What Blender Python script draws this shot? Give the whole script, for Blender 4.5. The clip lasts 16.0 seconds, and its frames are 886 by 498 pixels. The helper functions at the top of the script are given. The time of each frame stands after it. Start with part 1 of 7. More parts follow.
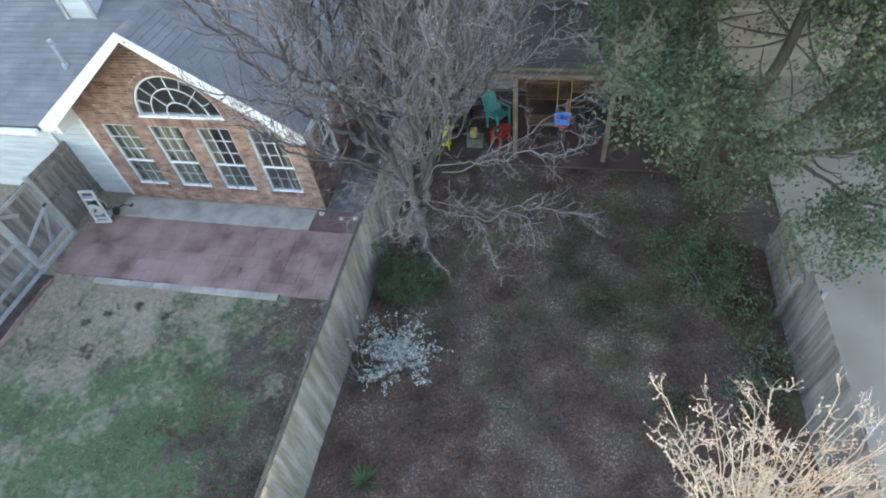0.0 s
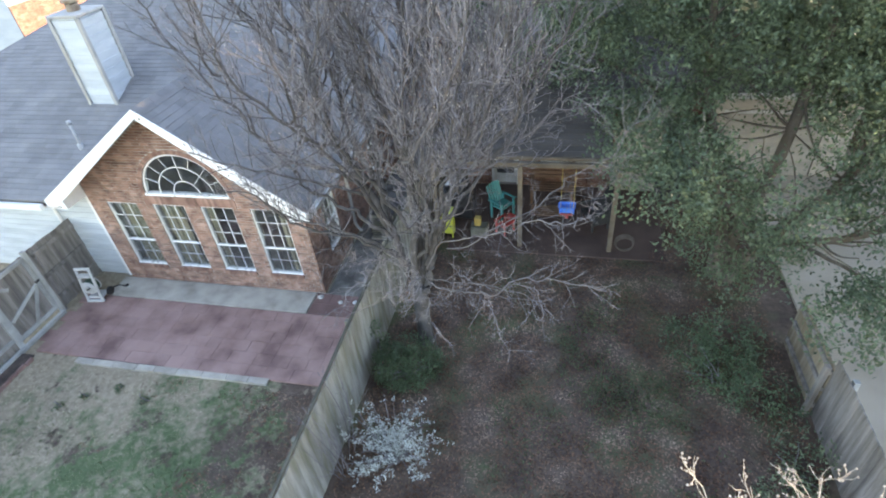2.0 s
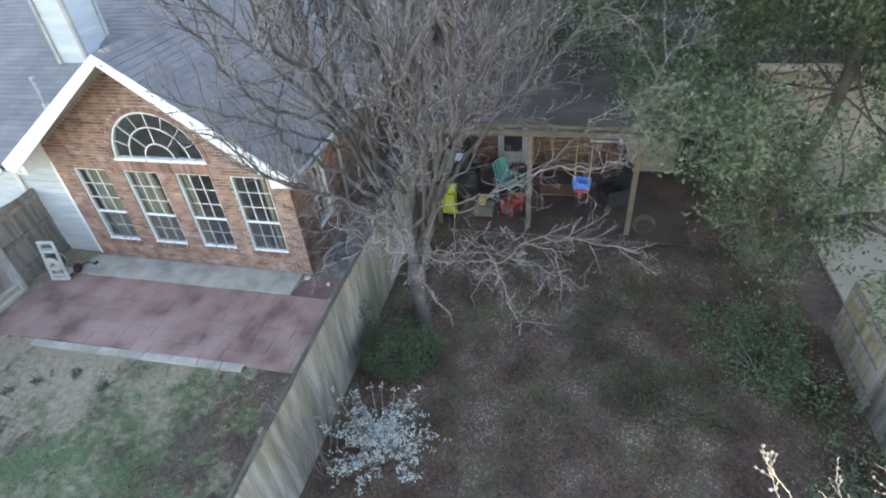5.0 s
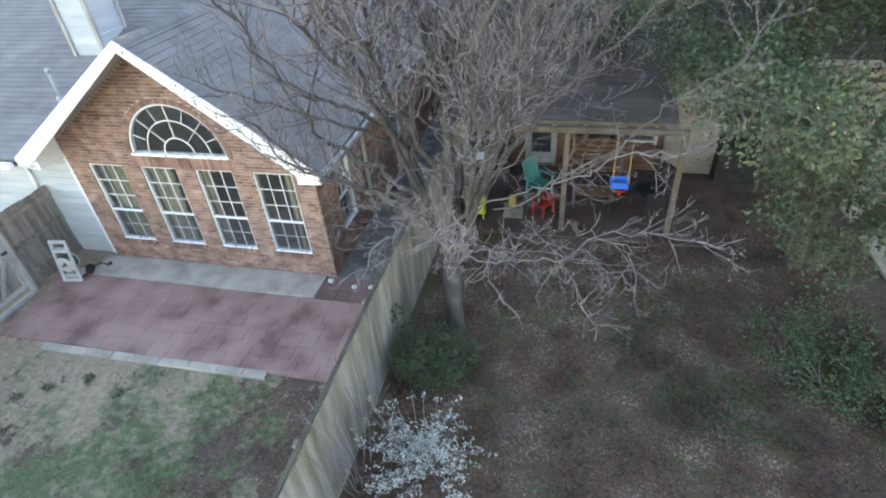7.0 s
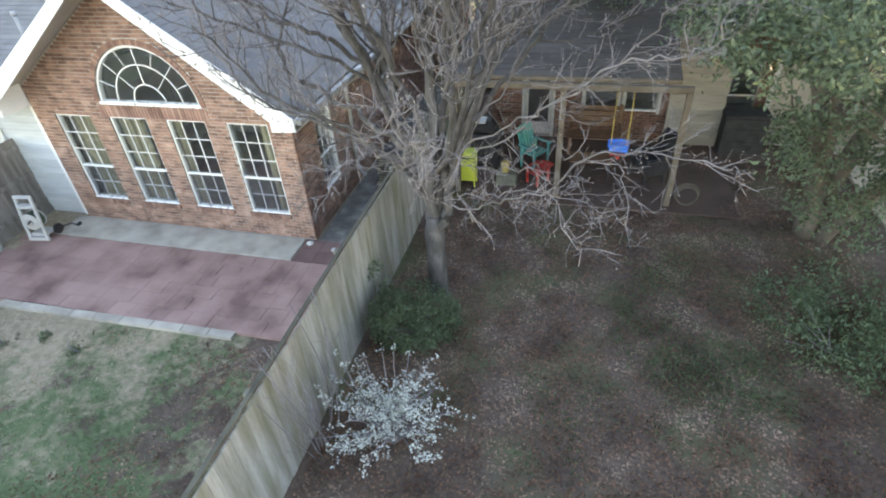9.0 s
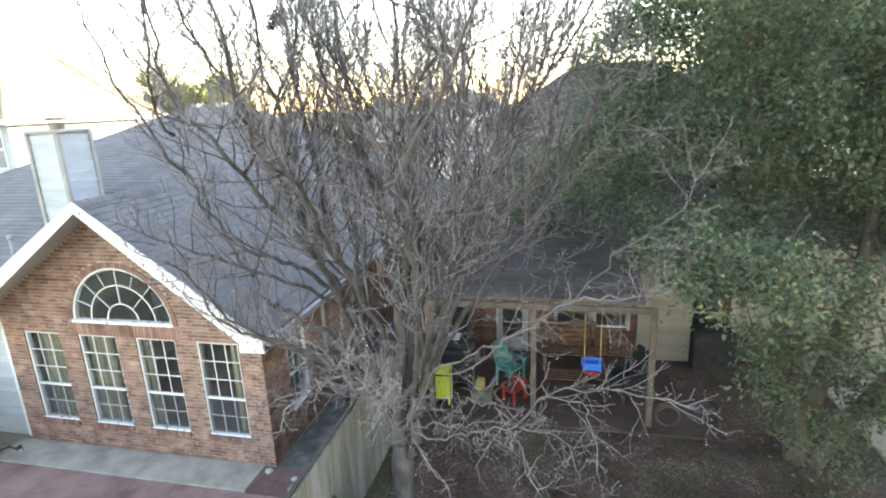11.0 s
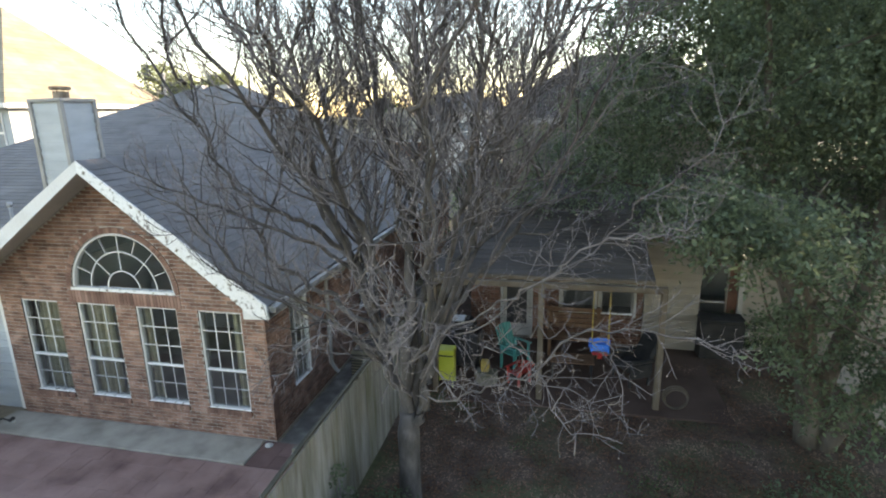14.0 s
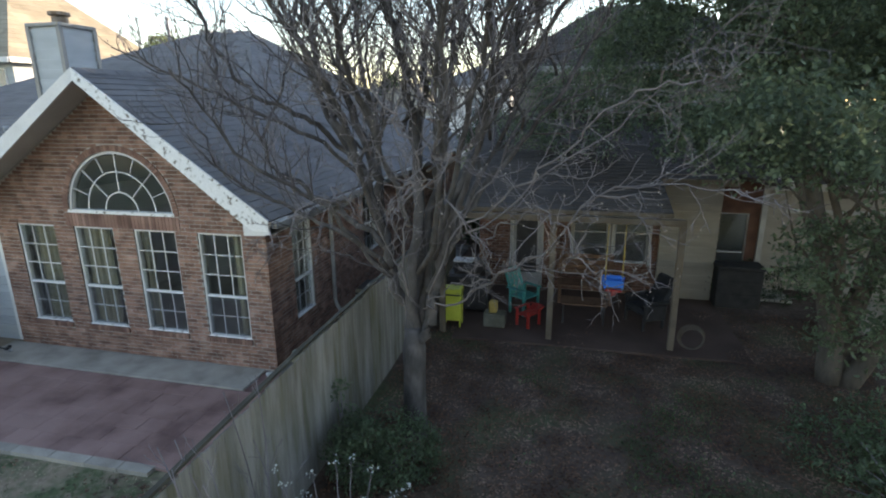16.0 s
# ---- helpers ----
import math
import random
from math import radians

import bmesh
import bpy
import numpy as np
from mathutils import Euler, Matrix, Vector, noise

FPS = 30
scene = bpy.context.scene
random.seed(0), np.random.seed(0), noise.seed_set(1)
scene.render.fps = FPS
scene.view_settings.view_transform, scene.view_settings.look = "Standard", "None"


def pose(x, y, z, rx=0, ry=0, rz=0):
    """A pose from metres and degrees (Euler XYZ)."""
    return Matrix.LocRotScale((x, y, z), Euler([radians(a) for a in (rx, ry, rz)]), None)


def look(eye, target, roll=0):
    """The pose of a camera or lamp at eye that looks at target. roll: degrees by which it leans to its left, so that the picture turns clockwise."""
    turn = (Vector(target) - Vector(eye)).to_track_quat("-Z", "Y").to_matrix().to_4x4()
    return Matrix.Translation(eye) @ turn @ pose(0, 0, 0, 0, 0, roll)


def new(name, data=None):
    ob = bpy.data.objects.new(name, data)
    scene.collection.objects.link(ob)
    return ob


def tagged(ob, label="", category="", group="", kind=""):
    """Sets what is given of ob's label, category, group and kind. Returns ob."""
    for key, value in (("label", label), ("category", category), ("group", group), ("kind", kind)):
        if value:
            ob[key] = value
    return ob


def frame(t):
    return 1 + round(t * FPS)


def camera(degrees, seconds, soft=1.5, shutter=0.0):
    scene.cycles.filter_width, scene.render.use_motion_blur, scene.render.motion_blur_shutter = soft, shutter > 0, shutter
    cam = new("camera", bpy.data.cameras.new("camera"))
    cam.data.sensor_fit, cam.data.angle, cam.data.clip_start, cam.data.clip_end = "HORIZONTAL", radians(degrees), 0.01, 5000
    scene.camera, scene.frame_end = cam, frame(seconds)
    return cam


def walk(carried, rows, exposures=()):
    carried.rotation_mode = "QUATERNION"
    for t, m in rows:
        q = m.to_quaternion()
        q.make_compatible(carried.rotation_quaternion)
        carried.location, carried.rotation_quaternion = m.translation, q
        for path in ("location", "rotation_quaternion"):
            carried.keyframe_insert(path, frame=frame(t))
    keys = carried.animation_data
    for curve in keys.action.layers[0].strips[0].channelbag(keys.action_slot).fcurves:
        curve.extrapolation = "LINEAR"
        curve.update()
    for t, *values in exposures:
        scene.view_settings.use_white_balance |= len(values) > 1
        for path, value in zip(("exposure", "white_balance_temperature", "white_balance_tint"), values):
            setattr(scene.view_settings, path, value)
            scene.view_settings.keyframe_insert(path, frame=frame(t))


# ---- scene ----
# camera and its flight
cam = camera(78.9, 16.0, soft=2.0)
PATH = [
    (0, (5.495, -8.59, 9.215), (5.111, -7.339, 7.702), -8.4),
    (0.5, (5.601, -8.718, 8.845), (5.203, -7.303, 7.489), -6.9),
    (1, (5.424, -8.729, 8.686), (5.012, -7.247, 7.407), -6.5),
    (1.5, (5.353, -8.81, 8.6), (4.94, -7.297, 7.36), -6.1),
    (2, (5.422, -8.676, 8.61), (5.005, -7.155, 7.38), -5.9),
    (2.5, (5.326, -8.347, 8.559), (4.916, -6.811, 7.345), -5.6),
    (3, (5.215, -8.102, 8.425), (4.803, -6.566, 7.212), -5.6),
    (3.5, (5.233, -7.982, 8.112), (4.829, -6.446, 6.897), -5.3),
    (4, (5.305, -8.003, 7.793), (4.903, -6.472, 6.571), -5.1),
    (4.2, (5.364, -8.017, 7.7), (4.958, -6.491, 6.474), -5.1),
    (6.3, (4.725, -8.157, 7.105), (4.278, -6.61, 5.92), -5.1),
    (6.5, (4.635, -8.003, 7.131), (4.196, -6.456, 5.942), -4.9),
    (7, (4.574, -7.858, 6.959), (4.134, -6.31, 5.772), -4.9),
    (7.5, (4.493, -7.844, 6.652), (4.046, -6.3, 5.462), -4.5),
    (8, (4.579, -7.804, 6.31), (4.112, -6.263, 5.124), -4.2),
    (8.5, (4.702, -7.699, 6.113), (4.246, -6.156, 4.925), -4.1),
    (9, (4.806, -7.717, 5.985), (4.358, -6.17, 4.8), -3.9),
    (9.5, (4.925, -7.67, 5.976), (4.452, -5.953, 5.066), -3.4),
    (10, (4.991, -7.734, 6.063), (4.526, -5.908, 5.395), -3.0),
    (10.2, (5.022, -7.712, 6.13), (4.564, -5.868, 5.505), -3.0),
    (12.3, (4.844, -7.177, 6.24), (4.432, -5.277, 5.77), -1.7),
    (12.5, (4.825, -7.197, 6.293), (4.409, -5.3, 5.815), -1.6),
    (13, (4.813, -7.404, 6.139), (4.399, -5.504, 5.673), -1.4),
    (13.5, (4.81, -7.463, 5.888), (4.388, -5.57, 5.402), -1.3),
    (14, (4.763, -7.545, 5.551), (4.339, -5.652, 5.062), -1.1),
    (14.5, (4.737, -7.591, 5.252), (4.312, -5.704, 4.747), -1.0),
    (15, (4.722, -7.612, 4.976), (4.291, -5.729, 4.46), -0.7),
    (15.5, (4.702, -7.58, 4.673), (4.263, -5.699, 4.155), -0.5),
    (16, (4.693, -7.472, 4.414), (4.248, -5.595, 3.888), -0.4),
]
EXPOSURES = [(0.0, 3.16, 8070, 20.8), (0.5, 3.31, 8120, 21.8), (2.0, 3.33, 8270, 22.8), (6.5, 3.31, 8570, 22.8), (8.0, 3.44, 8820, 22.8), (9.0, 3.51, 9120, 22.8), (9.5, 3.61, 9420, 22.8), (10.0, 3.64, 9420, 23.8), (12.5, 2.78, 8800, 19.8), (14.5, 2.46, 8850, 20.8), (15.5, 2.21, 8750, 20.8), (16.0, 2.0, 8050, 19.8)]
walk(cam, [(t, look(eye, target, roll)) for t, eye, target, roll in PATH], EXPOSURES)

# ---- sky and sun: a low winter sun behind the trees to the right ----
SUN_DIR = Vector((0.80, 0.56, 0.205)).normalized()
world = bpy.data.worlds.new("sky")
scene.world = world
world.use_nodes = True
wn = world.node_tree
sky = wn.nodes.new("ShaderNodeTexSky")
sky.sky_type, sky.sun_disc = "NISHITA", False
sky.sun_elevation = math.asin(SUN_DIR.z)
sky.sun_rotation = math.atan2(SUN_DIR.x, SUN_DIR.y)
sky.air_density, sky.dust_density, sky.ozone_density = 1.0, 0.1, 2.0
wn.links.new(sky.outputs[0], wn.nodes["Background"].inputs[0])
wn.nodes["Background"].inputs[1].default_value = 0.15
sun = new("sun", bpy.data.lights.new("sun", "SUN"))
sun.data.energy, sun.data.angle, sun.data.color = 2.8, radians(0.5), (1.0, 0.90, 0.75)
sun.matrix_world = look(SUN_DIR * 60, (0, 0, 0))

# ---- materials ----
def material(name, colors, scale=6.0, rough=0.8, bump=0.2, fine=60.0, metal=0.0, spread=(0.3, 0.7), vary=0.0, stretch=(1, 1, 1), detail=6.0, spec=0.4):
    """Two or three colours mixed by coarse noise, with fine grain in colour and relief; vary: difference from piece to piece."""
    m = bpy.data.materials.new(name)
    m.use_nodes = True
    nt, L = m.node_tree, m.node_tree.links
    bsdf = nt.nodes["Principled BSDF"]
    co = nt.nodes.new("ShaderNodeNewGeometry")
    mp = nt.nodes.new("ShaderNodeMapping")
    mp.inputs["Scale"].default_value = stretch
    L.new(co.outputs["Position"], mp.inputs[0])
    n1, n2 = nt.nodes.new("ShaderNodeTexNoise"), nt.nodes.new("ShaderNodeTexNoise")
    for n, s, d in ((n1, scale, detail), (n2, fine, 4.0)):
        n.inputs["Scale"].default_value, n.inputs["Detail"].default_value = s, d
        L.new(mp.outputs[0], n.inputs["Vector"])
    ramp = nt.nodes.new("ShaderNodeValToRGB")
    L.new(n1.outputs["Fac"], ramp.inputs[0])
    el = ramp.color_ramp.elements
    el[0].position, el[1].position = spread
    el[0].color, el[1].color = (*colors[0], 1), (*colors[-1], 1)
    for k, c in enumerate(colors[1:-1], 1):
        e = el.new(spread[0] + (spread[1] - spread[0]) * k / (len(colors) - 1))
        e.color = (*c, 1)
    hsv = nt.nodes.new("ShaderNodeHueSaturation")
    L.new(ramp.outputs[0], hsv.inputs["Color"])
    val = nt.nodes.new("ShaderNodeMapRange")
    val.inputs[3].default_value, val.inputs[4].default_value = 0.75, 1.25
    L.new(n2.outputs["Fac"], val.inputs[0])
    if vary:
        oi, ge = nt.nodes.new("ShaderNodeObjectInfo"), nt.nodes.new("ShaderNodeNewGeometry")
        add, fr = nt.nodes.new("ShaderNodeMath"), nt.nodes.new("ShaderNodeMath")
        fr.operation = "FRACT"
        L.new(oi.outputs["Random"], add.inputs[0])
        L.new(ge.outputs["Random Per Island"], add.inputs[1])
        L.new(add.outputs[0], fr.inputs[0])
        v2 = nt.nodes.new("ShaderNodeMapRange")
        v2.inputs[3].default_value, v2.inputs[4].default_value = 1 - vary, 1 + vary
        L.new(fr.outputs[0], v2.inputs[0])
        mul = nt.nodes.new("ShaderNodeMath")
        mul.operation = "MULTIPLY"
        L.new(val.outputs[0], mul.inputs[0])
        L.new(v2.outputs[0], mul.inputs[1])
        L.new(mul.outputs[0], hsv.inputs["Value"])
    else:
        L.new(val.outputs[0], hsv.inputs["Value"])
    L.new(hsv.outputs[0], bsdf.inputs["Base Color"])
    bsdf.inputs["Roughness"].default_value, bsdf.inputs["Metallic"].default_value = rough, metal
    bsdf.inputs["Specular IOR Level"].default_value = spec
    if bump:
        b = nt.nodes.new("ShaderNodeBump")
        b.inputs["Strength"].default_value, b.inputs["Distance"].default_value = bump, 0.01
        L.new(n2.outputs["Fac"], b.inputs["Height"])
        L.new(b.outputs[0], bsdf.inputs["Normal"])
    return m


def leafy(name, colors, rough=0.5, through_light=0.35, vary=0.4, spec=0.4):
    """Leaves: tint from leaf to leaf, some light through the blade."""
    m = material(name, colors, scale=1.3, rough=rough, bump=0.0, vary=vary, spec=spec)
    nt, L = m.node_tree, m.node_tree.links
    bsdf, out = nt.nodes["Principled BSDF"], nt.nodes["Material Output"]
    tr, mix = nt.nodes.new("ShaderNodeBsdfTranslucent"), nt.nodes.new("ShaderNodeMixShader")
    mix.inputs[0].default_value = through_light
    L.new(bsdf.inputs["Base Color"].links[0].from_socket, tr.inputs[0])
    L.new(bsdf.outputs[0], mix.inputs[1])
    L.new(tr.outputs[0], mix.inputs[2])
    L.new(mix.outputs[0], out.inputs[0])
    return m


def glass_material(name):
    m = bpy.data.materials.new(name)
    m.use_nodes = True
    nt, L = m.node_tree, m.node_tree.links
    nt.nodes.remove(nt.nodes["Principled BSDF"])
    lw, tr, gl, mix = (nt.nodes.new(k) for k in ("ShaderNodeLayerWeight", "ShaderNodeBsdfTransparent", "ShaderNodeBsdfGlossy", "ShaderNodeMixShader"))
    pw, ma = nt.nodes.new("ShaderNodeMath"), nt.nodes.new("ShaderNodeMath")
    lw.inputs[0].default_value = 0.5
    pw.operation, ma.operation = "POWER", "MULTIPLY_ADD"
    pw.inputs[1].default_value = 4.0
    ma.inputs[1].default_value, ma.inputs[2].default_value = 0.8, 0.105
    L.new(lw.outputs["Facing"], pw.inputs[0])
    L.new(pw.outputs[0], ma.inputs[0])
    tr.inputs[0].default_value = (0.92, 0.95, 0.95, 1)
    gl.inputs["Roughness"].default_value = 0.02
    no, bp = nt.nodes.new("ShaderNodeTexNoise"), nt.nodes.new("ShaderNodeBump")
    no.inputs["Scale"].default_value = 1.7
    bp.inputs["Strength"].default_value, bp.inputs["Distance"].default_value = 0.05, 0.02
    L.new(no.outputs["Fac"], bp.inputs["Height"])
    L.new(bp.outputs[0], gl.inputs["Normal"])
    L.new(ma.outputs[0], mix.inputs[0])
    L.new(tr.outputs[0], mix.inputs[1])
    L.new(gl.outputs[0], mix.inputs[2])
    L.new(mix.outputs[0], nt.nodes["Material Output"].inputs[0])
    return m


BRICK = material("brick_red", [(0.140, 0.076, 0.056), (0.238, 0.129, 0.096), (0.335, 0.205, 0.158)], scale=4.0, rough=0.9, bump=0.3, fine=90, vary=0.33)
# brown brick, its colour lowered to carry the deep shade of the patio
BRICK_SHADED = material("brick_brown_shaded", [(0.082, 0.037, 0.026), (0.128, 0.060, 0.042), (0.168, 0.086, 0.062)], scale=3.0, rough=0.9, bump=0.3, fine=90, vary=0.3)
BRICK_SOLDIER = material("brick_brown", [(0.150, 0.080, 0.061), (0.235, 0.130, 0.100), (0.30, 0.178, 0.140)], scale=3.0, rough=0.9, bump=0.3, fine=90, vary=0.3)
MORTAR = material("mortar_grey", [(0.315, 0.285, 0.255), (0.43, 0.392, 0.352)], scale=5, rough=0.95, bump=0.3)
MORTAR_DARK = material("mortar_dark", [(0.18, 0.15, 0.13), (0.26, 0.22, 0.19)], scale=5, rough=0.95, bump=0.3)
SHINGLE = material("asphalt_shingle", [(0.140, 0.138, 0.140), (0.167, 0.165, 0.167), (0.192, 0.190, 0.189)], scale=1.6, rough=0.95, bump=0.6, fine=110, vary=0.10)
SHINGLE_DARK = material("asphalt_shingle_dark", [(0.044, 0.038, 0.034), (0.076, 0.067, 0.060)], scale=0.9, rough=0.95, bump=0.4, fine=120, vary=0.15)
SHINGLE_BROWN = material("asphalt_shingle_tan", [(0.24, 0.21, 0.155), (0.34, 0.30, 0.225)], scale=0.9, rough=0.95, bump=0.4, fine=120, vary=0.15)
WHITE = material("white_paint", [(0.60, 0.60, 0.59), (0.70, 0.70, 0.69)], scale=2.0, rough=0.55, bump=0.05, spread=(0.2, 0.6))
WHITE_WORN = material("white_paint_worn", [(0.20, 0.17, 0.14), (0.66, 0.66, 0.64), (0.80, 0.80, 0.79)], scale=13.0, rough=0.7, bump=0.3, spread=(0.34, 0.47))
SCREENED = material("bar_behind_screen", [(0.48, 0.49, 0.50), (0.60, 0.61, 0.62)], scale=3, rough=0.7, bump=0.0)
# red-brown concrete with shade from overhead worked into the colour
PATIO_SHADED = material("concrete_red_brown_shaded", [(0.062, 0.037, 0.029), (0.10, 0.063, 0.050)], scale=1.2, rough=0.9, bump=0.3, fine=60)
SOFFIT = material("soffit_paint", [(0.42, 0.385, 0.35), (0.52, 0.485, 0.45)], scale=1.5, rough=0.8, bump=0.1)
SIDING_FAR = material("siding_grey_blue", [(0.36, 0.40, 0.43), (0.44, 0.48, 0.50)], scale=1.2, rough=0.75, bump=0.15, stretch=(1, 1, 4), vary=0.05)
BRICK_RED = material("brick_deep_red", [(0.15, 0.06, 0.043), (0.20, 0.085, 0.06), (0.25, 0.12, 0.09)], scale=4.0, rough=0.9, bump=0.3, fine=90, vary=0.3)
GLASS_FAR = material("far_window_glass", [(0.16, 0.19, 0.22), (0.24, 0.28, 0.31)], scale=1.0, rough=0.15, bump=0.0)
SIDING = material("siding_pale_blue", [(0.39, 0.43, 0.458), (0.49, 0.533, 0.556)], scale=1.2, rough=0.7, bump=0.15, stretch=(1, 1, 4), vary=0.04)
BEIGE = material("siding_beige", [(0.205, 0.182, 0.152), (0.275, 0.245, 0.208)], scale=1.2, rough=0.75, bump=0.15, stretch=(1, 1, 4), vary=0.05)
CONCRETE = material("concrete", [(0.25, 0.23, 0.193), (0.365, 0.338, 0.29), (0.435, 0.405, 0.35)], scale=2.2, rough=0.9, bump=0.3, fine=80)
CONCRETE_TAN = material("concrete_tan", [(0.275, 0.226, 0.172), (0.375, 0.315, 0.248)], scale=0.8, rough=0.9, bump=0.2, fine=80)
PAVER = material("paver_red", [(0.165, 0.094, 0.082), (0.278, 0.168, 0.147), (0.345, 0.218, 0.19)], scale=1.1, rough=0.92, bump=0.35, fine=70, vary=0.075, spread=(0.34, 0.60))
PAVER_DARK = material("paver_dark_red", [(0.12, 0.068, 0.060), (0.19, 0.112, 0.10)], scale=2.0, rough=0.92, bump=0.35, fine=70, vary=0.08)
BED = material("bed_soil", [(0.045, 0.034, 0.028), (0.10, 0.075, 0.062)], scale=5, rough=0.95, bump=0.7, fine=24)
PAVER_GREY = material("paver_grey", [(0.29, 0.262, 0.218), (0.41, 0.375, 0.318)], scale=3, rough=0.92, bump=0.3, vary=0.12)
FENCE = material("weathered_cedar", [(0.135, 0.128, 0.085), (0.212, 0.205, 0.178), (0.30, 0.292, 0.272)], scale=2.6, rough=0.9, bump=0.5, fine=26, stretch=(3, 3, 0.35), vary=0.13)
GATE_RAIL = material("pale_grey_timber", [(0.23, 0.235, 0.225), (0.37, 0.375, 0.365)], scale=3, rough=0.9, bump=0.4, vary=0.12)
FENCE_TAN = material("weathered_fence_tan", [(0.15, 0.115, 0.075), (0.22, 0.175, 0.12), (0.30, 0.25, 0.185)], scale=2.6, rough=0.92, bump=0.5, fine=26, stretch=(3, 3, 0.35), vary=0.2)
FENCE_DARK = material("weathered_fence_brown", [(0.10, 0.088, 0.078), (0.175, 0.158, 0.143), (0.26, 0.238, 0.22)], scale=2.6, rough=0.92, bump=0.5, fine=26, stretch=(3, 3, 0.35), vary=0.2)
FENCE_CAP = material("mossy_dark_timber", [(0.050, 0.046, 0.034), (0.095, 0.088, 0.064)], scale=4, rough=0.92, bump=0.4, vary=0.15)
RAIL = material("greyed_timber", [(0.085, 0.085, 0.060), (0.20, 0.19, 0.155)], scale=3, rough=0.9, bump=0.4, stretch=(1, 1, 1), vary=0.12)
# patio timber, toned down in colour to include the shade it stands in
PERGOLA = material("timber_beam", [(0.092, 0.072, 0.053), (0.158, 0.126, 0.094)], scale=3, rough=0.85, bump=0.4, vary=0.08)
BLACK_FABRIC = material("black_cover", [(0.012, 0.012, 0.013), (0.030, 0.030, 0.031)], scale=5, rough=0.85, bump=0.25, fine=70)
BARK = material("grey_bark", [(0.045, 0.040, 0.037), (0.080, 0.072, 0.068), (0.13, 0.118, 0.111)], scale=7, rough=0.95, bump=0.8, fine=40, stretch=(1, 1, 0.4))
TWIG = material("twig_bark", [(0.110, 0.098, 0.104), (0.215, 0.196, 0.203)], scale=4, rough=0.85, bump=0.2, vary=0.25)
TWIG_FRONT = material("weathered_twig_bark", [(0.104, 0.091, 0.091), (0.20, 0.178, 0.176)], scale=6, rough=0.85, bump=0.2, vary=0.25)
TWIG_PALE = material("pale_twig_bark", [(0.34, 0.285, 0.22), (0.50, 0.435, 0.35)], scale=4, rough=0.8, bump=0.2, vary=0.2)
BUD = material("buds", [(0.24, 0.20, 0.17), (0.42, 0.37, 0.32)], scale=9, rough=0.7, bump=0.0, vary=0.3)
BARK_DARK = material("evergreen_bark", [(0.066, 0.054, 0.042), (0.138, 0.113, 0.088)], scale=5, rough=0.95, bump=0.8, fine=30, stretch=(1, 1, 0.4))
LEAF_TREE = leafy("evergreen_leaf", [(0.082, 0.116, 0.070), (0.117, 0.158, 0.094), (0.163, 0.208, 0.122)], rough=0.42, through_light=0.5, vary=0.42, spec=0.4)
LEAF_BUSH = leafy("bush_leaf", [(0.064, 0.102, 0.054), (0.115, 0.162, 0.085)], rough=0.45, vary=0.4)
LEAF_FAR = leafy("far_leaf", [(0.16, 0.19, 0.09), (0.27, 0.29, 0.14)], rough=0.6, vary=0.4)
LEAF_CONIFER = leafy("conifer_leaf", [(0.02, 0.045, 0.02), (0.045, 0.08, 0.035)], rough=0.6, vary=0.4)
BLOSSOM = leafy("white_blossom", [(0.46, 0.50, 0.45), (0.66, 0.69, 0.64)], rough=0.6, through_light=0.3, vary=0.1)
GRASS = leafy("grass_blade", [(0.062, 0.092, 0.04), (0.105, 0.14, 0.065)], rough=0.6, vary=0.4)
STRAW = leafy("straw_blade", [(0.33, 0.28, 0.18), (0.45, 0.39, 0.27)], rough=0.7, vary=0.3)
LITTER_PALE = leafy("pale_dead_leaf", [(0.070, 0.045, 0.030), (0.125, 0.086, 0.060), (0.21, 0.155, 0.112)], rough=0.85, through_light=0.1, vary=0.5, spec=0.12)
LITTER = leafy("dead_leaf", [(0.075, 0.038, 0.024), (0.16, 0.088, 0.058), (0.29, 0.20, 0.148)], rough=0.85, through_light=0.1, vary=0.5, spec=0.12)
def screen_material():
    m = material("insect_screen", [(0.075, 0.08, 0.088), (0.105, 0.11, 0.12)], scale=4, rough=0.8, bump=0.0)
    nt, L = m.node_tree, m.node_tree.links
    tr, mix = nt.nodes.new("ShaderNodeBsdfTransparent"), nt.nodes.new("ShaderNodeMixShader")
    mix.inputs[0].default_value = 0.13
    L.new(tr.outputs[0], mix.inputs[1])
    L.new(nt.nodes["Principled BSDF"].outputs[0], mix.inputs[2])
    L.new(mix.outputs[0], nt.nodes["Material Output"].inputs[0])
    return m


SCREEN = screen_material()
GLASS = glass_material("window_glass")
CONCRETE_MOTTLED = material("mottled_concrete", [(0.065, 0.062, 0.056), (0.13, 0.124, 0.114), (0.25, 0.244, 0.23)], scale=2.6, rough=0.92, bump=0.4, fine=60)
CURTAIN = material("curtain_cloth", [(0.17, 0.15, 0.105), (0.33, 0.29, 0.20)], scale=5, rough=0.9, bump=0.2, stretch=(6, 6, 0.3))
ROOM = material("room_plaster", [(0.62, 0.58, 0.52), (0.72, 0.68, 0.62)], scale=2, rough=0.9, bump=0.05)
GUTTER = material("weathered_gutter", [(0.13, 0.13, 0.13), (0.24, 0.24, 0.235), (0.42, 0.42, 0.41)], scale=2.2, rough=0.6, metal=0.2, bump=0.05, stretch=(1, 1, 1))
VENT = material("dull_vent_paint", [(0.24, 0.25, 0.26), (0.36, 0.37, 0.38)], scale=5, rough=0.7, bump=0.05)
RUST = material("rusty_sheet_metal", [(0.16, 0.105, 0.07), (0.30, 0.25, 0.20)], scale=9, rough=0.7, metal=0.3, bump=0.1)
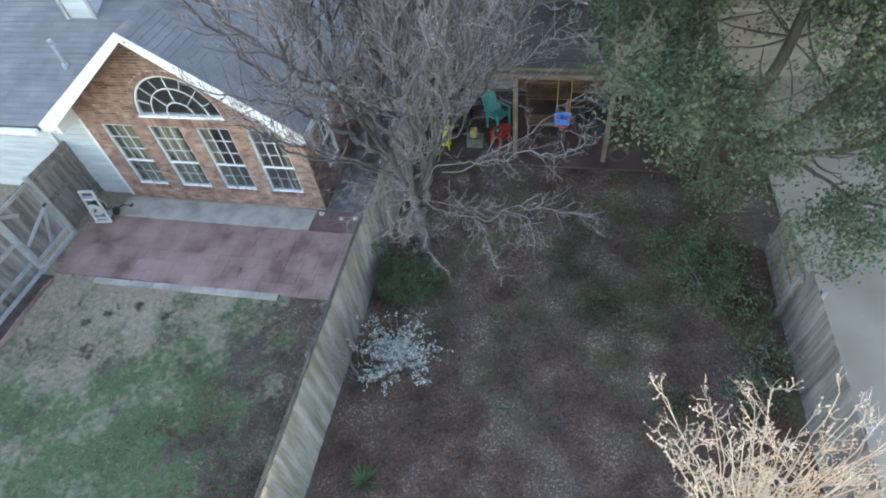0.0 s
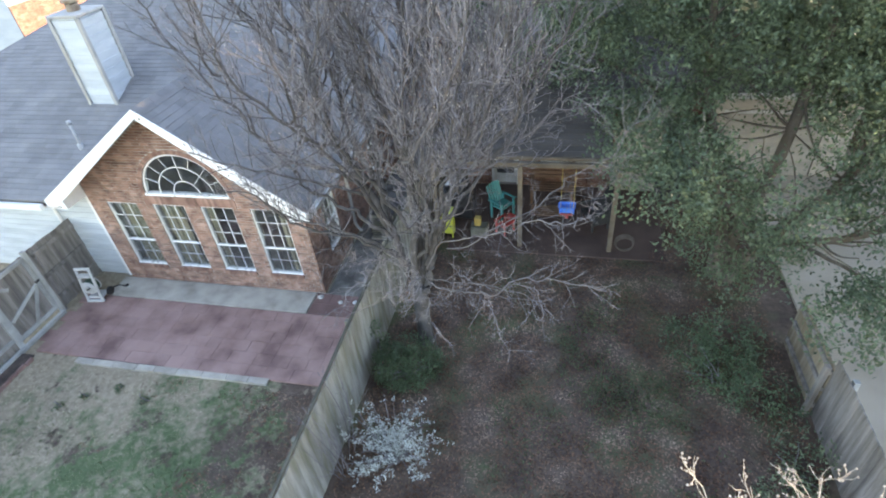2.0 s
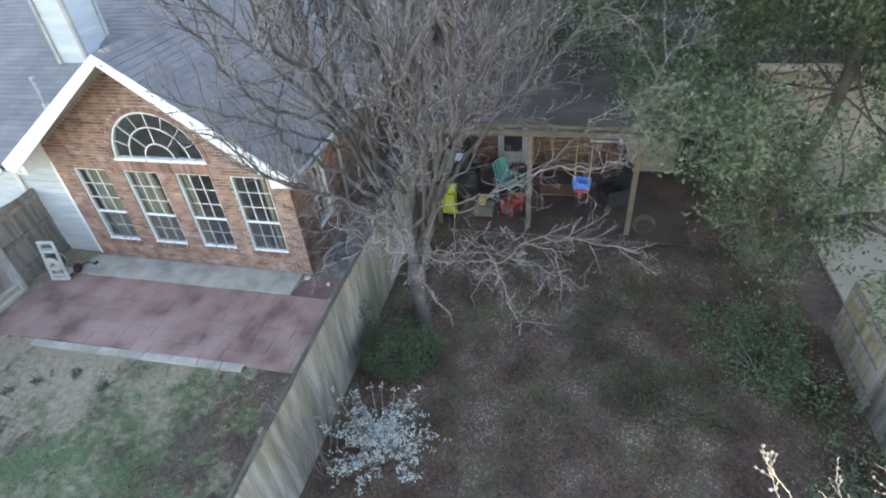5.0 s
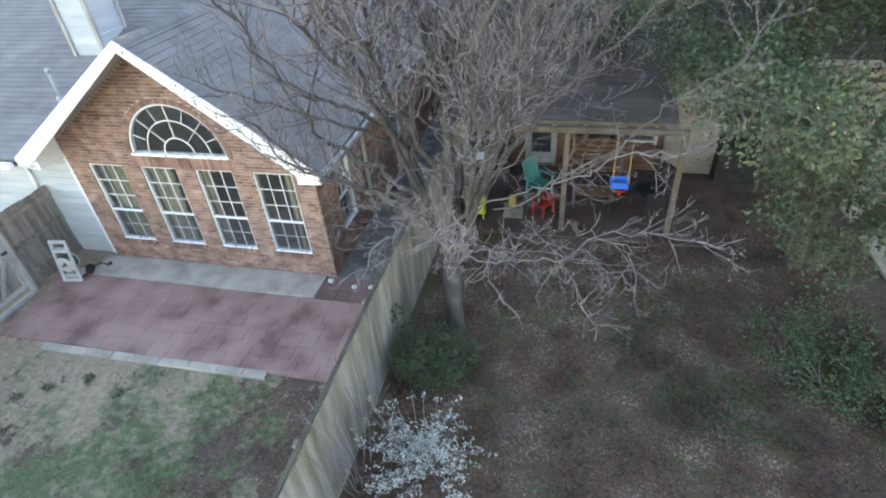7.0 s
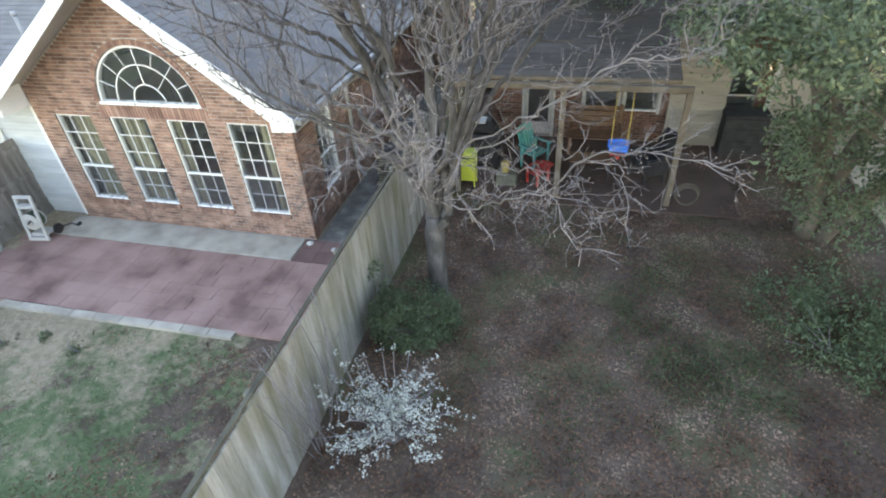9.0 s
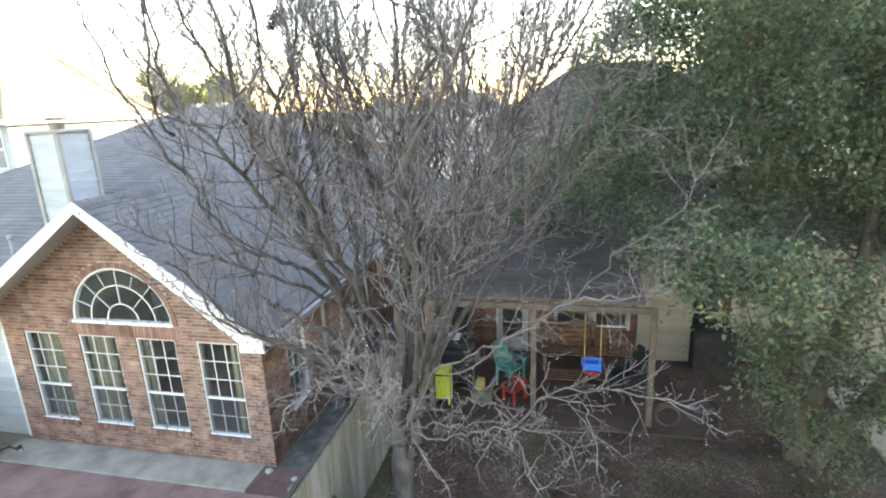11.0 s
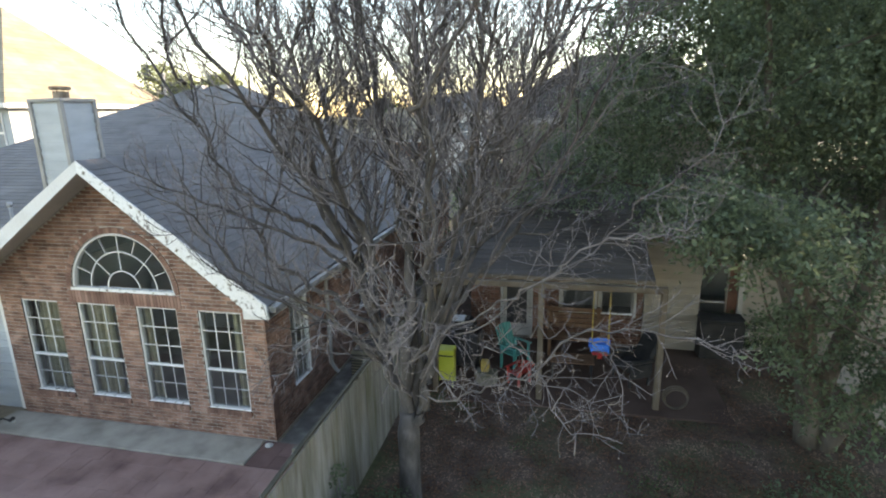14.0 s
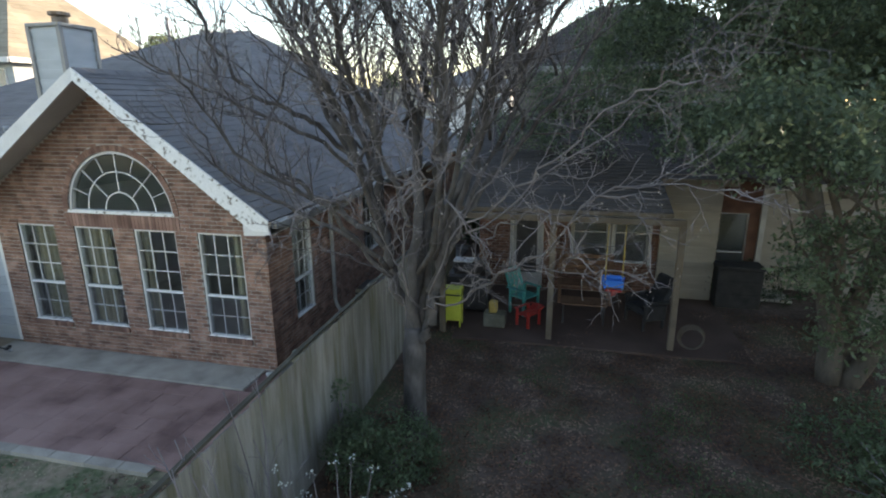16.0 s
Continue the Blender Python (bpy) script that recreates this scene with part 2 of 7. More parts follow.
# grey trim; on the neighbour's light frames it stands in for patio shade
TRIM_GREY = material("grey_trim_and_shaded_frames", [(0.27, 0.26, 0.24), (0.37, 0.36, 0.34)], scale=3, rough=0.7, bump=0.1)
DARK = material("dark_plastic", [(0.018, 0.018, 0.02), (0.035, 0.035, 0.038)], scale=5, rough=0.5, bump=0.05)
CREAM = material("cream_plastic", [(0.36, 0.36, 0.35), (0.48, 0.48, 0.47)], scale=4, rough=0.5, bump=0.05)
HOSE = material("hose_green", [(0.03, 0.06, 0.04), (0.05, 0.09, 0.06)], scale=5, rough=0.5, bump=0.05)
TEAL = material("teal_plastic", [(0.02, 0.19, 0.175), (0.03, 0.25, 0.23)], scale=3, rough=0.4, bump=0.02)
RED = material("red_plastic", [(0.30, 0.025, 0.022), (0.38, 0.04, 0.032)], scale=3, rough=0.4, bump=0.02)
BLUE = material("blue_plastic", [(0.01, 0.13, 0.50), (0.015, 0.18, 0.62)], scale=3, rough=0.35, bump=0.02)
YELLOW = material("yellow_green_paint", [(0.42, 0.45, 0.055), (0.50, 0.52, 0.08)], scale=3, rough=0.45, bump=0.02)
ROPE = material("yellow_rope", [(0.32, 0.215, 0.06), (0.43, 0.30, 0.09)], scale=30, rough=0.8, bump=0.2)
WOOD = material("patio_wood", [(0.10, 0.052, 0.030), (0.175, 0.094, 0.056)], scale=4, rough=0.6, bump=0.2, stretch=(1, 1, 5))
STONE = material("pale_stone", [(0.36, 0.36, 0.34), (0.60, 0.60, 0.58)], scale=6, rough=0.9, bump=0.4, vary=0.2)


def ground_material():
    """Patchy winter lawn west of the long fence, bare soil and dead leaves east of it, plain turf far off."""
    m = material("yard_soil", [(0.060, 0.038, 0.029), (0.088, 0.059, 0.045), (0.118, 0.083, 0.065)], scale=1.3, rough=0.95, bump=0.6, fine=22)
    nt, L = m.node_tree, m.node_tree.links
    bsdf = nt.nodes["Principled BSDF"]
    soil = bsdf.inputs["Base Color"].links[0].from_socket
    geo, sep = nt.nodes.new("ShaderNodeNewGeometry"), nt.nodes.new("ShaderNodeSeparateXYZ")
    L.new(geo.outputs["Position"], sep.inputs[0])
    # matted leaves and clods: light and dark flecks a hand wide
    clod, fleck, tone = nt.nodes.new("ShaderNodeTexNoise"), nt.nodes.new("ShaderNodeMapRange"), nt.nodes.new("ShaderNodeHueSaturation")
    clod.inputs["Scale"].default_value, clod.inputs["Detail"].default_value, clod.inputs["Roughness"].default_value = 12.0, 7.0, 0.7
    fleck.inputs[1].default_value, fleck.inputs[2].default_value = 0.32, 0.68
    fleck.inputs[3].default_value, fleck.inputs[4].default_value = 0.58, 1.45
    L.new(geo.outputs["Position"], clod.inputs["Vector"])
    L.new(clod.outputs["Fac"], fleck.inputs[0])
    L.new(fleck.outputs[0], tone.inputs["Value"])
    L.new(soil, tone.inputs["Color"])
    soil = tone.outputs[0]

    def noise_ramp(scale, lo, hi, a, b, detail=7.0):
        n, r = nt.nodes.new("ShaderNodeTexNoise"), nt.nodes.new("ShaderNodeValToRGB")
        n.inputs["Scale"].default_value, n.inputs["Detail"].default_value = scale, detail
        L.new(geo.outputs["Position"], n.inputs["Vector"])
        L.new(n.outputs["Fac"], r.inputs[0])
        r.color_ramp.elements[0].position, r.color_ramp.elements[1].position = lo, hi
        r.color_ramp.elements[0].color, r.color_ramp.elements[1].color = (*a, 1), (*b, 1)
        return r.outputs[0]

    def mix(fac, a, b):
        n = nt.nodes.new("ShaderNodeMix")
        n.data_type = "RGBA"
        for s, v in ((n.inputs[0], fac), (n.inputs[6], a), (n.inputs[7], b)):
            if hasattr(v, "links"):
                L.new(v, s)
            else:
                s.default_value = v if isinstance(v, float) else (*v, 1)
        return n.outputs[2]

    def step(socket, lo, hi):
        n = nt.nodes.new("ShaderNodeMapRange")
        n.inputs[1].default_value, n.inputs[2].default_value = lo, hi
        L.new(socket, n.inputs[0])
        return n.outputs[0]

    straw = noise_ramp(9.0, 0.3, 0.7, (0.212, 0.168, 0.115), (0.325, 0.264, 0.188))
    green = noise_ramp(14.0, 0.3, 0.7, (0.055, 0.084, 0.037), (0.102, 0.138, 0.064))
    def biased(scale, terms, lo, hi):
        n = nt.nodes.new("ShaderNodeTexNoise")
        n.inputs["Scale"].default_value, n.inputs["Detail"].default_value = scale, 8.0
        L.new(geo.outputs["Position"], n.inputs["Vector"])
        tuft, half = nt.nodes.new("ShaderNodeTexNoise"), nt.nodes.new("ShaderNodeMath")
        tuft.inputs["Scale"].default_value, tuft.inputs["Detail"].default_value = scale * 6.5, 6.0
        L.new(geo.outputs["Position"], tuft.inputs["Vector"])
        half.operation = "MULTIPLY_ADD"
        half.inputs[1].default_value = 0.75
        L.new(tuft.outputs["Fac"], half.inputs[0])
        L.new(n.outputs["Fac"], half.inputs[2])
        value = half.outputs[0]
        for socket, a, b, gain in terms:
            k = nt.nodes.new("ShaderNodeMath")
            k.operation = "MULTIPLY_ADD"
            L.new(step(socket, a, b), k.inputs[0])
            k.inputs[1].default_value = gain
            L.new(value, k.inputs[2])
            value = k.outputs[0]
        return step(value, lo, hi)

    lawn = mix(biased(1.1, [(sep.outputs["Y"], -2.8, -4.6, 0.14), (sep.outputs["X"], -4.2, -1.4, 0.20), (sep.outputs["X"], 0.3, 1.5, -0.10), (sep.outputs["Y"], -4.4, -6.0, 0.14)], 0.97, 1.25), straw, green)
    lawn = mix(biased(1.4, [(sep.outputs["X"], -1.4, 1.2, 0.34), (sep.outputs["Y"], -2.9, -4.2, 0.04)], 1.00, 1.16), lawn, soil)
    damp, reach = nt.nodes.new("ShaderNodeMath"), step(sep.outputs["Y"], -5.2, -3.8)
    damp.operation = "MULTIPLY"
    L.new(noise_ramp(0.75, 0.50, 0.64, (0, 0, 0), (0.6, 0.6, 0.6)), damp.inputs[0])
    L.new(reach, damp.inputs[1])
    moss = mix(damp.outputs[0], soil, noise_ramp(10.0, 0.3, 0.7, (0.05, 0.075, 0.03), (0.10, 0.13, 0.055)))
    near = mix(step(sep.outputs["X"], 1.75, 1.85), lawn, moss)
    far = noise_ramp(0.08, 0.3, 0.7, (0.10, 0.12, 0.05), (0.20, 0.18, 0.10))
    L.new(mix(step(sep.outputs["Y"], 16.0, 22.0), near, far), bsdf.inputs["Base Color"])
    return m


GROUND = ground_material()

# ---- building helpers ----
rng = np.random.default_rng(7)


def mesh_of(name, verts, faces, mat):
    me = bpy.data.meshes.new(name)
    me.from_pydata([tuple(map(float, v)) for v in verts], [], [tuple(map(int, f)) for f in faces])
    me.materials.append(mat)
    return me


def put(name, me, parent=None, label="", kind=""):
    ob = new(name, me)
    if parent is not None:
        ob.parent = parent
    return tagged(ob, label, kind=kind)


def part(name, bm, mat, parent, label="", smooth=False, kind=""):
    """Links a bmesh as one mesh object under a thing or a part."""
    me = bpy.data.meshes.new(name)
    bmesh.ops.recalc_face_normals(bm, faces=bm.faces)
    bm.to_mesh(me)
    bm.free()
    me.materials.append(mat)
    if smooth:
        for p in me.polygons:
            p.use_smooth = True
    return put(name, me, parent, label, kind)


def thing(name, x, y, z, label, category, group="", kind="", turn=0.0):
    ob = tagged(new(name), label, category, group, kind)
    ob.empty_display_size = 0.2
    ob.matrix_basis = pose(x, y, z, 0, 0, turn)
    return ob


def box(bm, x0, x1, y0, y1, z0, z1, bevel=0.0, m=None):
    """A box from corner to corner, its edges rounded by bevel."""
    r = bmesh.ops.create_cube(bm, size=1.0)
    vs = r["verts"]
    for v in vs:
        v.co = Vector(((x0 + x1) / 2 + v.co.x * (x1 - x0), (y0 + y1) / 2 + v.co.y * (y1 - y0), (z0 + z1) / 2 + v.co.z * (z1 - z0)))
    if bevel:
        es = {e for v in vs for e in v.link_edges}
        out = bmesh.ops.bevel(bm, geom=list(es), offset=bevel, segments=1, affect="EDGES")
        vs = list({v for f in out["faces"] for v in f.verts} | {v for v in vs if v.is_valid})
    if m is not None:
        bmesh.ops.transform(bm, matrix=m, verts=[v for v in vs if v.is_valid])
    return vs


def boxed(name, x0, x1, y0, y1, z0, z1, mat, parent, label="", bevel=0.006, m=None):
    bm = bmesh.new()
    box(bm, x0, x1, y0, y1, z0, z1, bevel, m)
    return part(name, bm, mat, parent, label)


def bar(bm, a, b, w, d, bevel=0.0):
    """A squared timber from a to b, w wide and d deep."""
    a, b = Vector(a), Vector(b)
    q = (b - a).to_track_quat("Z", "Y").to_matrix().to_4x4()
    box(bm, -w / 2, w / 2, -d / 2, d / 2, 0, (b - a).length, bevel, Matrix.Translation(a) @ q)


def barred(name, a, b, w, d, mat, parent, label="", bevel=0.004):
    bm = bmesh.new()
    bar(bm, a, b, w, d, bevel)
    return part(name, bm, mat, parent, label)


def prism(bm, outline, shift):
    """A flat outline of points pushed along shift."""
    s = Vector(shift)
    lo = [bm.verts.new(p) for p in outline]
    hi = [bm.verts.new(Vector(p) + s) for p in outline]
    n = len(lo)
    bm.faces.new(lo)
    bm.faces.new(hi[::-1])
    for i in range(n):
        bm.faces.new((lo[i], lo[(i + 1) % n], hi[(i + 1) % n], hi[i]))


def pipe(bm, pts, r, sides=8):
    """A round tube along points, closed at its ends."""
    v, f = tube_data([np.array(p, float) for p in pts], [r] * len(pts), sides)
    vs = [bm.verts.new(p) for p in v]
    for g in f:
        bm.faces.new([vs[i] for i in g])


def tube_data(pts, radii, sides):
    pts = np.asarray(pts, float)
    n = len(pts)
    tan = np.gradient(pts, axis=0)
    tan /= np.linalg.norm(tan, axis=1)[:, None] + 1e-9
    ref = np.array([0.31, 0.17, 0.93]) if abs(tan[0][2]) < 0.85 else np.array([0.95, 0.2, 0.1])
    v = []
    ang = np.arange(sides) * 2 * np.pi / sides
    for p, t, r in zip(pts, tan, radii):
        a = np.cross(t, ref)
        a /= np.linalg.norm(a) + 1e-9
        b = np.cross(t, a)
        v.append(p + r * (np.cos(ang)[:, None] * a + np.sin(ang)[:, None] * b))
    v = np.concatenate(v)
    f = []
    for i in range(n - 1):
        for k in range(sides):
            f.append((i * sides + k, i * sides + (k + 1) % sides, (i + 1) * sides + (k + 1) % sides, (i + 1) * sides + k))
    f.append(tuple(range(sides))[::-1])
    f.append(tuple((n - 1) * sides + k for k in range(sides)))
    return v, f


class Bulk:
    """Gathers many small meshes into one."""

    def __init__(self):
        self.v, self.f, self.n = [], [], 0

    def add(self, v, f):
        self.v.append(np.asarray(v, float))
        self.f += [tuple(i + self.n for i in g) for g in f]
        self.n += len(v)

    def tube(self, pts, radii, sides):
        self.add(*tube_data(pts, radii, sides))

    def box(self, x0, x1, y0, y1, z0, z1):
        v = [(x, y, z) for x in (x0, x1) for y in (y0, y1) for z in (z0, z1)]
        self.add(v, [(0, 1, 3, 2), (4, 6, 7, 5), (0, 4, 5, 1), (2, 3, 7, 6), (0, 2, 6, 4), (1, 5, 7, 3)])

    def mesh(self, name, mat, smooth=False):
        me = mesh_of(name, np.concatenate(self.v) if self.v else [], self.f, mat)
        if smooth:
            me.polygons.foreach_set("use_smooth", [True] * len(me.polygons))
        return me


def leaves(centres, length, width, mat, name, droop=0.0, up=0.35, fold=0.25):
    """One small folded blade at every centre, turned at random."""
    c = np.asarray(centres, float)
    n = len(c)
    d = rng.normal(size=(n, 3))
    d[:, 2] -= droop
    d /= np.linalg.norm(d, axis=1)[:, None]
    nn = rng.normal(size=(n, 3)) + np.array([0, 0, up * 3])
    s = np.cross(d, nn)
    s /= np.linalg.norm(s, axis=1)[:, None] + 1e-9
    nn = np.cross(s, d)
    ln = (length * rng.uniform(0.7, 1.3, n))[:, None]
    w = (width * rng.uniform(0.7, 1.3, n))[:, None]
    a, tip = c, c + d * ln
    mid = c + d * ln * 0.5 - nn * w * fold
    p, q = c + d * ln * 0.45 + s * w / 2, c + d * ln * 0.45 - s * w / 2
    v = np.stack([a, p, tip, q, mid], 1).reshape(-1, 3)
    me = bpy.data.meshes.new(name)
    k = (np.arange(n) * 5)[:, None]
    tri = np.concatenate([k + t for t in ([0, 1, 4], [1, 2, 4], [2, 3, 4], [3, 0, 4])], 1).reshape(-1)
    me.vertices.add(n * 5)
    me.vertices.foreach_set("co", v.ravel())
    me.loops.add(len(tri))
    me.loops.foreach_set("vertex_index", tri.astype(np.int32))
    me.polygons.add(len(tri) // 3)
    me.polygons.foreach_set("loop_start", np.arange(0, len(tri), 3, dtype=np.int32))
    me.update(calc_edges=True)
    me.validate()
    me.materials.append(mat)
    return me


def clip(poly, n, d):
    """The part of a flat convex outline where n.p <= d."""
    out = []
    for i, p in enumerate(poly):
        q = poly[(i + 1) % len(poly)]
        a, b = n.dot(p) - d, n.dot(q) - d
        if a <= 0:
            out.append(p)
        if (a < 0 < b) or (b < 0 < a):
            out.append(p + (q - p) * (a / (a - b)))
    return out


def shingled(name, outline, parent, mat, exposure=0.145, tab=0.32, thick=0.09, label=""):
    """A roof slope: a deck with courses of overlapping tabs, each lifted at its lower edge."""
    pts = [Vector(p) for p in outline]
    nrm = (pts[1] - pts[0]).cross(pts[2] - pts[0]).normalized()
    if nrm.z < 0:
        nrm = -nrm
    along = Vector((-nrm.y, nrm.x, 0)).normalized()
    upward = nrm.cross(along)
    if upward.z < 0:
        upward = -upward
    bulk = Bulk()
    n = len(pts)
    v = [p for p in pts] + [p - nrm * thick for p in pts]
    deck = Bulk()
    deck.add(v, [tuple(range(n)), tuple(range(n, 2 * n))[::-1]] + [(i, (i + 1) % n, n + (i + 1) % n, n + i) for i in range(n)])
    lo, hi = min(upward.dot(p) for p in pts), max(upward.dot(p) for p in pts)
    left, right = min(along.dot(p) for p in pts), max(along.dot(p) for p in pts)
    u, row = lo, 0
    while u < hi - 0.01:
        band = clip(clip(pts, upward, u + exposure), -upward, -u)
        s = left - rng.uniform(0, tab)
        while s < right and len(band) > 2:
            w = tab * rng.uniform(0.7, 1.25)
            piece = clip(clip(band, along, s + w - 0.002), -along, -s)
            s += w
            if len(piece) < 3:
                continue
            lift = rng.uniform(0.009, 0.012)
            top = [p + nrm * (0.003 + lift * (1 - (upward.dot(p) - u) / exposure)) for p in piece]
            m = len(piece)
            bulk.add([*top, *piece], [tuple(range(m))] + [(i, (i + 1) % m, m + (i + 1) % m, m + i) for i in range(m)])
        u += exposure
        row += 1
    slope = put(name, deck.mesh(name, mat), parent, label)
    put("shingle_cover", bulk.mesh("shingles", mat), slope, kind="stuff")
    return slope


PIECE = {}


def unit_piece(mat, bevel=0.03):
    """A shared block of size one with softened edges, for pieces laid in rows."""
    key = (mat.name, bevel)
    if key not in PIECE:
        bm = bmesh.new()
        box(bm, -0.5, 0.5, -0.5, 0.5, -0.5, 0.5)
        if bevel:
            bmesh.ops.bevel(bm, geom=[e for e in bm.edges if abs(e.verts[0].co.y - e.verts[1].co.y) < 0.1 and e.verts[0].co.y < 0], offset=bevel, segments=1, affect="EDGES")
        me = bpy.data.meshes.new("piece")
        bm.to_mesh(me)
        bm.free()
        me.materials.append(mat)
        PIECE[key] = me
    return PIECE[key]


def unit_slab(mat, inset=0.006):
    """A shared paving block of size one, its top edges eased."""
    key = (mat.name, "slab")
    if key not in PIECE:
        a, b = 0.5, 0.5 - inset
        v = [(sx * r, sy * r, z) for r, z in ((a, -0.5), (a, 0.42), (b, 0.5)) for sx, sy in ((-1, -1), (1, -1), (1, 1), (-1, 1))]
        f = [(0, 3, 2, 1), (8, 9, 10, 11)] + [(k + i, k + (i + 1) % 4, k + 4 + (i + 1) % 4, k + 4 + i) for k in (0, 4) for i in range(4)]
        PIECE[key] = mesh_of("piece", v, f, mat)
    return PIECE[key]


def lay(name, me, parent, x, y, z, sx, sy, sz, rz=0.0, rx=0.0, ry=0.0):
    ob = new(name, me)
    ob.parent = parent
    ob.matrix_basis = pose(x, y, z, rx, ry, rz) @ Matrix.Diagonal((sx, sy, sz, 1))
    return ob

# ---- ground: one sheet to the horizon ----
def build_ground():
    def axis(lo, hi, step):
        far = np.array([60, 25, 12, 6, 3, 1.5, 0.7]) ** 1.0
        out = np.cumsum(far[::-1] * 1.6)
        ext = np.concatenate([out, out[-1] + np.array([150, 400, 900, 2000])])
        return np.concatenate([lo - ext[::-1], np.arange(lo, hi + 1e-6, step), hi + ext])
    xs, ys = axis(-9.0, 13.0, 0.2), axis(-11.0, 8.0, 0.2)
    verts, nx = [], len(xs)
    for y in ys:
        for x in xs:
            near = max(0.0, 1.0 - max(0.0, abs(x - 2) - 11) / 4) * max(0.0, 1.0 - max(0.0, abs(y + 1.5) - 10) / 4)
            h = 0.035 * noise.noise((x * 0.9, y * 0.9, 0.3)) + 0.018 * noise.noise((x * 3.1, y * 3.1, 1.7))
            flat = 1.0 if not (-9 < x < 1.2 and -3.0 < y < 13) else 0.0
            verts.append((x, y, -0.045 + h * near * flat))
    faces = [(j * nx + i, j * nx + i + 1, (j + 1) * nx + i + 1, (j + 1) * nx + i) for j in range(len(ys) - 1) for i in range(nx - 1)]
    me = mesh_of("ground", verts, faces, GROUND)
    me.polygons.foreach_set("use_smooth", [True] * len(me.polygons))
    tagged(new("ground", me), "patchy winter lawn and bare leaf-strewn soil", "ground", kind="structure")


build_ground()


def soil_height(x, y):
    return -0.045 + 0.035 * noise.noise((x * 0.9, y * 0.9, 0.3)) + 0.018 * noise.noise((x * 3.1, y * 3.1, 1.7))


# driveway beyond the right-hand fence, narrow path beside the house
def slab(name, x0, x1, y0, y1, top, mat, label, category, thick=0.12):
    bm = bmesh.new()
    box(bm, x0, x1, y0, y1, top - thick, top, 0.012)
    return tagged(part(name, bm, mat, None), label, category, kind="structure")


slab("driveway", 10.45, 17.0, -14.0, 16.0, 0.0, CONCRETE_TAN, "tan concrete driveway beyond the side fence", "driveway")
slab("pavement", -5.62, -0.20, -0.72, -0.02, 0.012, CONCRETE, "grey concrete strip along the brick wall", "concrete slab")
slab("side_path", 0.05, 1.70, -0.035, 9.0, -0.012, CONCRETE_MOTTLED, "dark mottled concrete path between house and fence", "path")
slab("patio_edge", 1.52, 1.72, -2.72, -0.38, -0.005, CONCRETE, "concrete strip beside the paved patio", "concrete strip")
slab("flower_bed", -6.34, -6.0, -9.0, -2.75, -0.005, BED, "bare dark soil of a narrow flower bed", "flower bed", 0.08)
slab("patio_floor", 2.6, 8.0, 2.05, 5.4, -0.012, PATIO_SHADED, "neighbour's patio floor, brown concrete darkened for shade", "patio floor")


def build_patio():
    patio = thing("patio", -2.8, -1.7, 0.0, "weathered red concrete paver patio in front of the brick house", "patio", kind="structure")
    me, grey = unit_slab(PAVER), unit_slab(PAVER_GREY)
    k, row, y = 0, 0, -0.74
    while y > -2.6:
        d = 0.318
        x = -6.25 + (0.2 if row % 2 else 0.0)
        while x < 1.48:
            w = rng.choice((0.405, 0.405, 0.61, 0.305))
            x1 = min(x + w, 1.50)
            if x1 - x > 0.08 and not (x1 > 1.6):
                lay("paver", me, patio, (x + x1) / 2 + 2.8, y - d / 2 + 1.7, -0.03 + rng.uniform(-0.003, 0.003), x1 - x - 0.0035, d - 0.004, 0.06, rz=rng.uniform(-0.4, 0.4))
            x += w
        y -= d
        row += 1
    # the darker pavers that fill the corner beside the slab
    dark = unit_slab(PAVER_DARK)
    for y, d in ((-0.555, 0.345), (-0.205, 0.345)):
        x = -0.185
        while x < 1.48:
            x1 = min(x + 0.405, 1.50)
            lay("paver", dark, patio, (x + x1) / 2 + 2.8, y + 1.7, -0.03, x1 - x - 0.0035, d - 0.004, 0.06, rz=rng.uniform(-0.4, 0.4))
            x = x1
    x = -4.85
    while x < -0.35:
        w = rng.uniform(0.42, 0.60)
        lay("edging_stone", grey, patio, x + w / 2 + 2.8, -2.66 - 0.07 + 0.012 * (x + 2.5) + 1.7, -0.025, w - 0.012, 0.15, 0.075, rz=rng.uniform(-1.5, 1.5))
        x += w


build_patio()

# ---- the brick house with the arched gable ----
EAVE_Z, APEX_Z, APEX_X = 2.755, 4.93, -2.54
TIP_L, TIP_R = -5.90, 0.46
SLOPE, SLOPE_L = (APEX_Z - EAVE_Z) / (TIP_R - APEX_X), (APEX_Z - EAVE_Z) / (APEX_X - TIP_L)
RIDGE_X, GABLE_Y = -2.70, -0.60
WIN_X = [RIDGE_X + d for d in (-1.86, -0.62, 0.62, 1.86)]
WIN_W, WIN_LO, WIN_HI = 0.82, 0.53, 2.365
ARCH_R, ARCH_Z = 1.05, 2.62
house = thing("house", -2.7, 0.0, 0.0, "red brick house with arched gable window and grey shingle roof", "house")
house.matrix_basis = pose(0, 0, 0)


def gable_top(x):
    return EAVE_Z - 0.12 + (SLOPE * (TIP_R - x) if x > APEX_X else SLOPE_L * (x - TIP_L))


def front_holes(x):
    """Openings in the gable wall at x, as spans of height."""
    out = [(WIN_LO, WIN_HI) for c in WIN_X if abs(x - c) < WIN_W / 2]
    if abs(x - RIDGE_X) < ARCH_R:
        out.append((ARCH_Z, ARCH_Z + math.sqrt(ARCH_R**2 - (x - RIDGE_X) ** 2)))
    return out


BAND = ARCH_R + 0.10


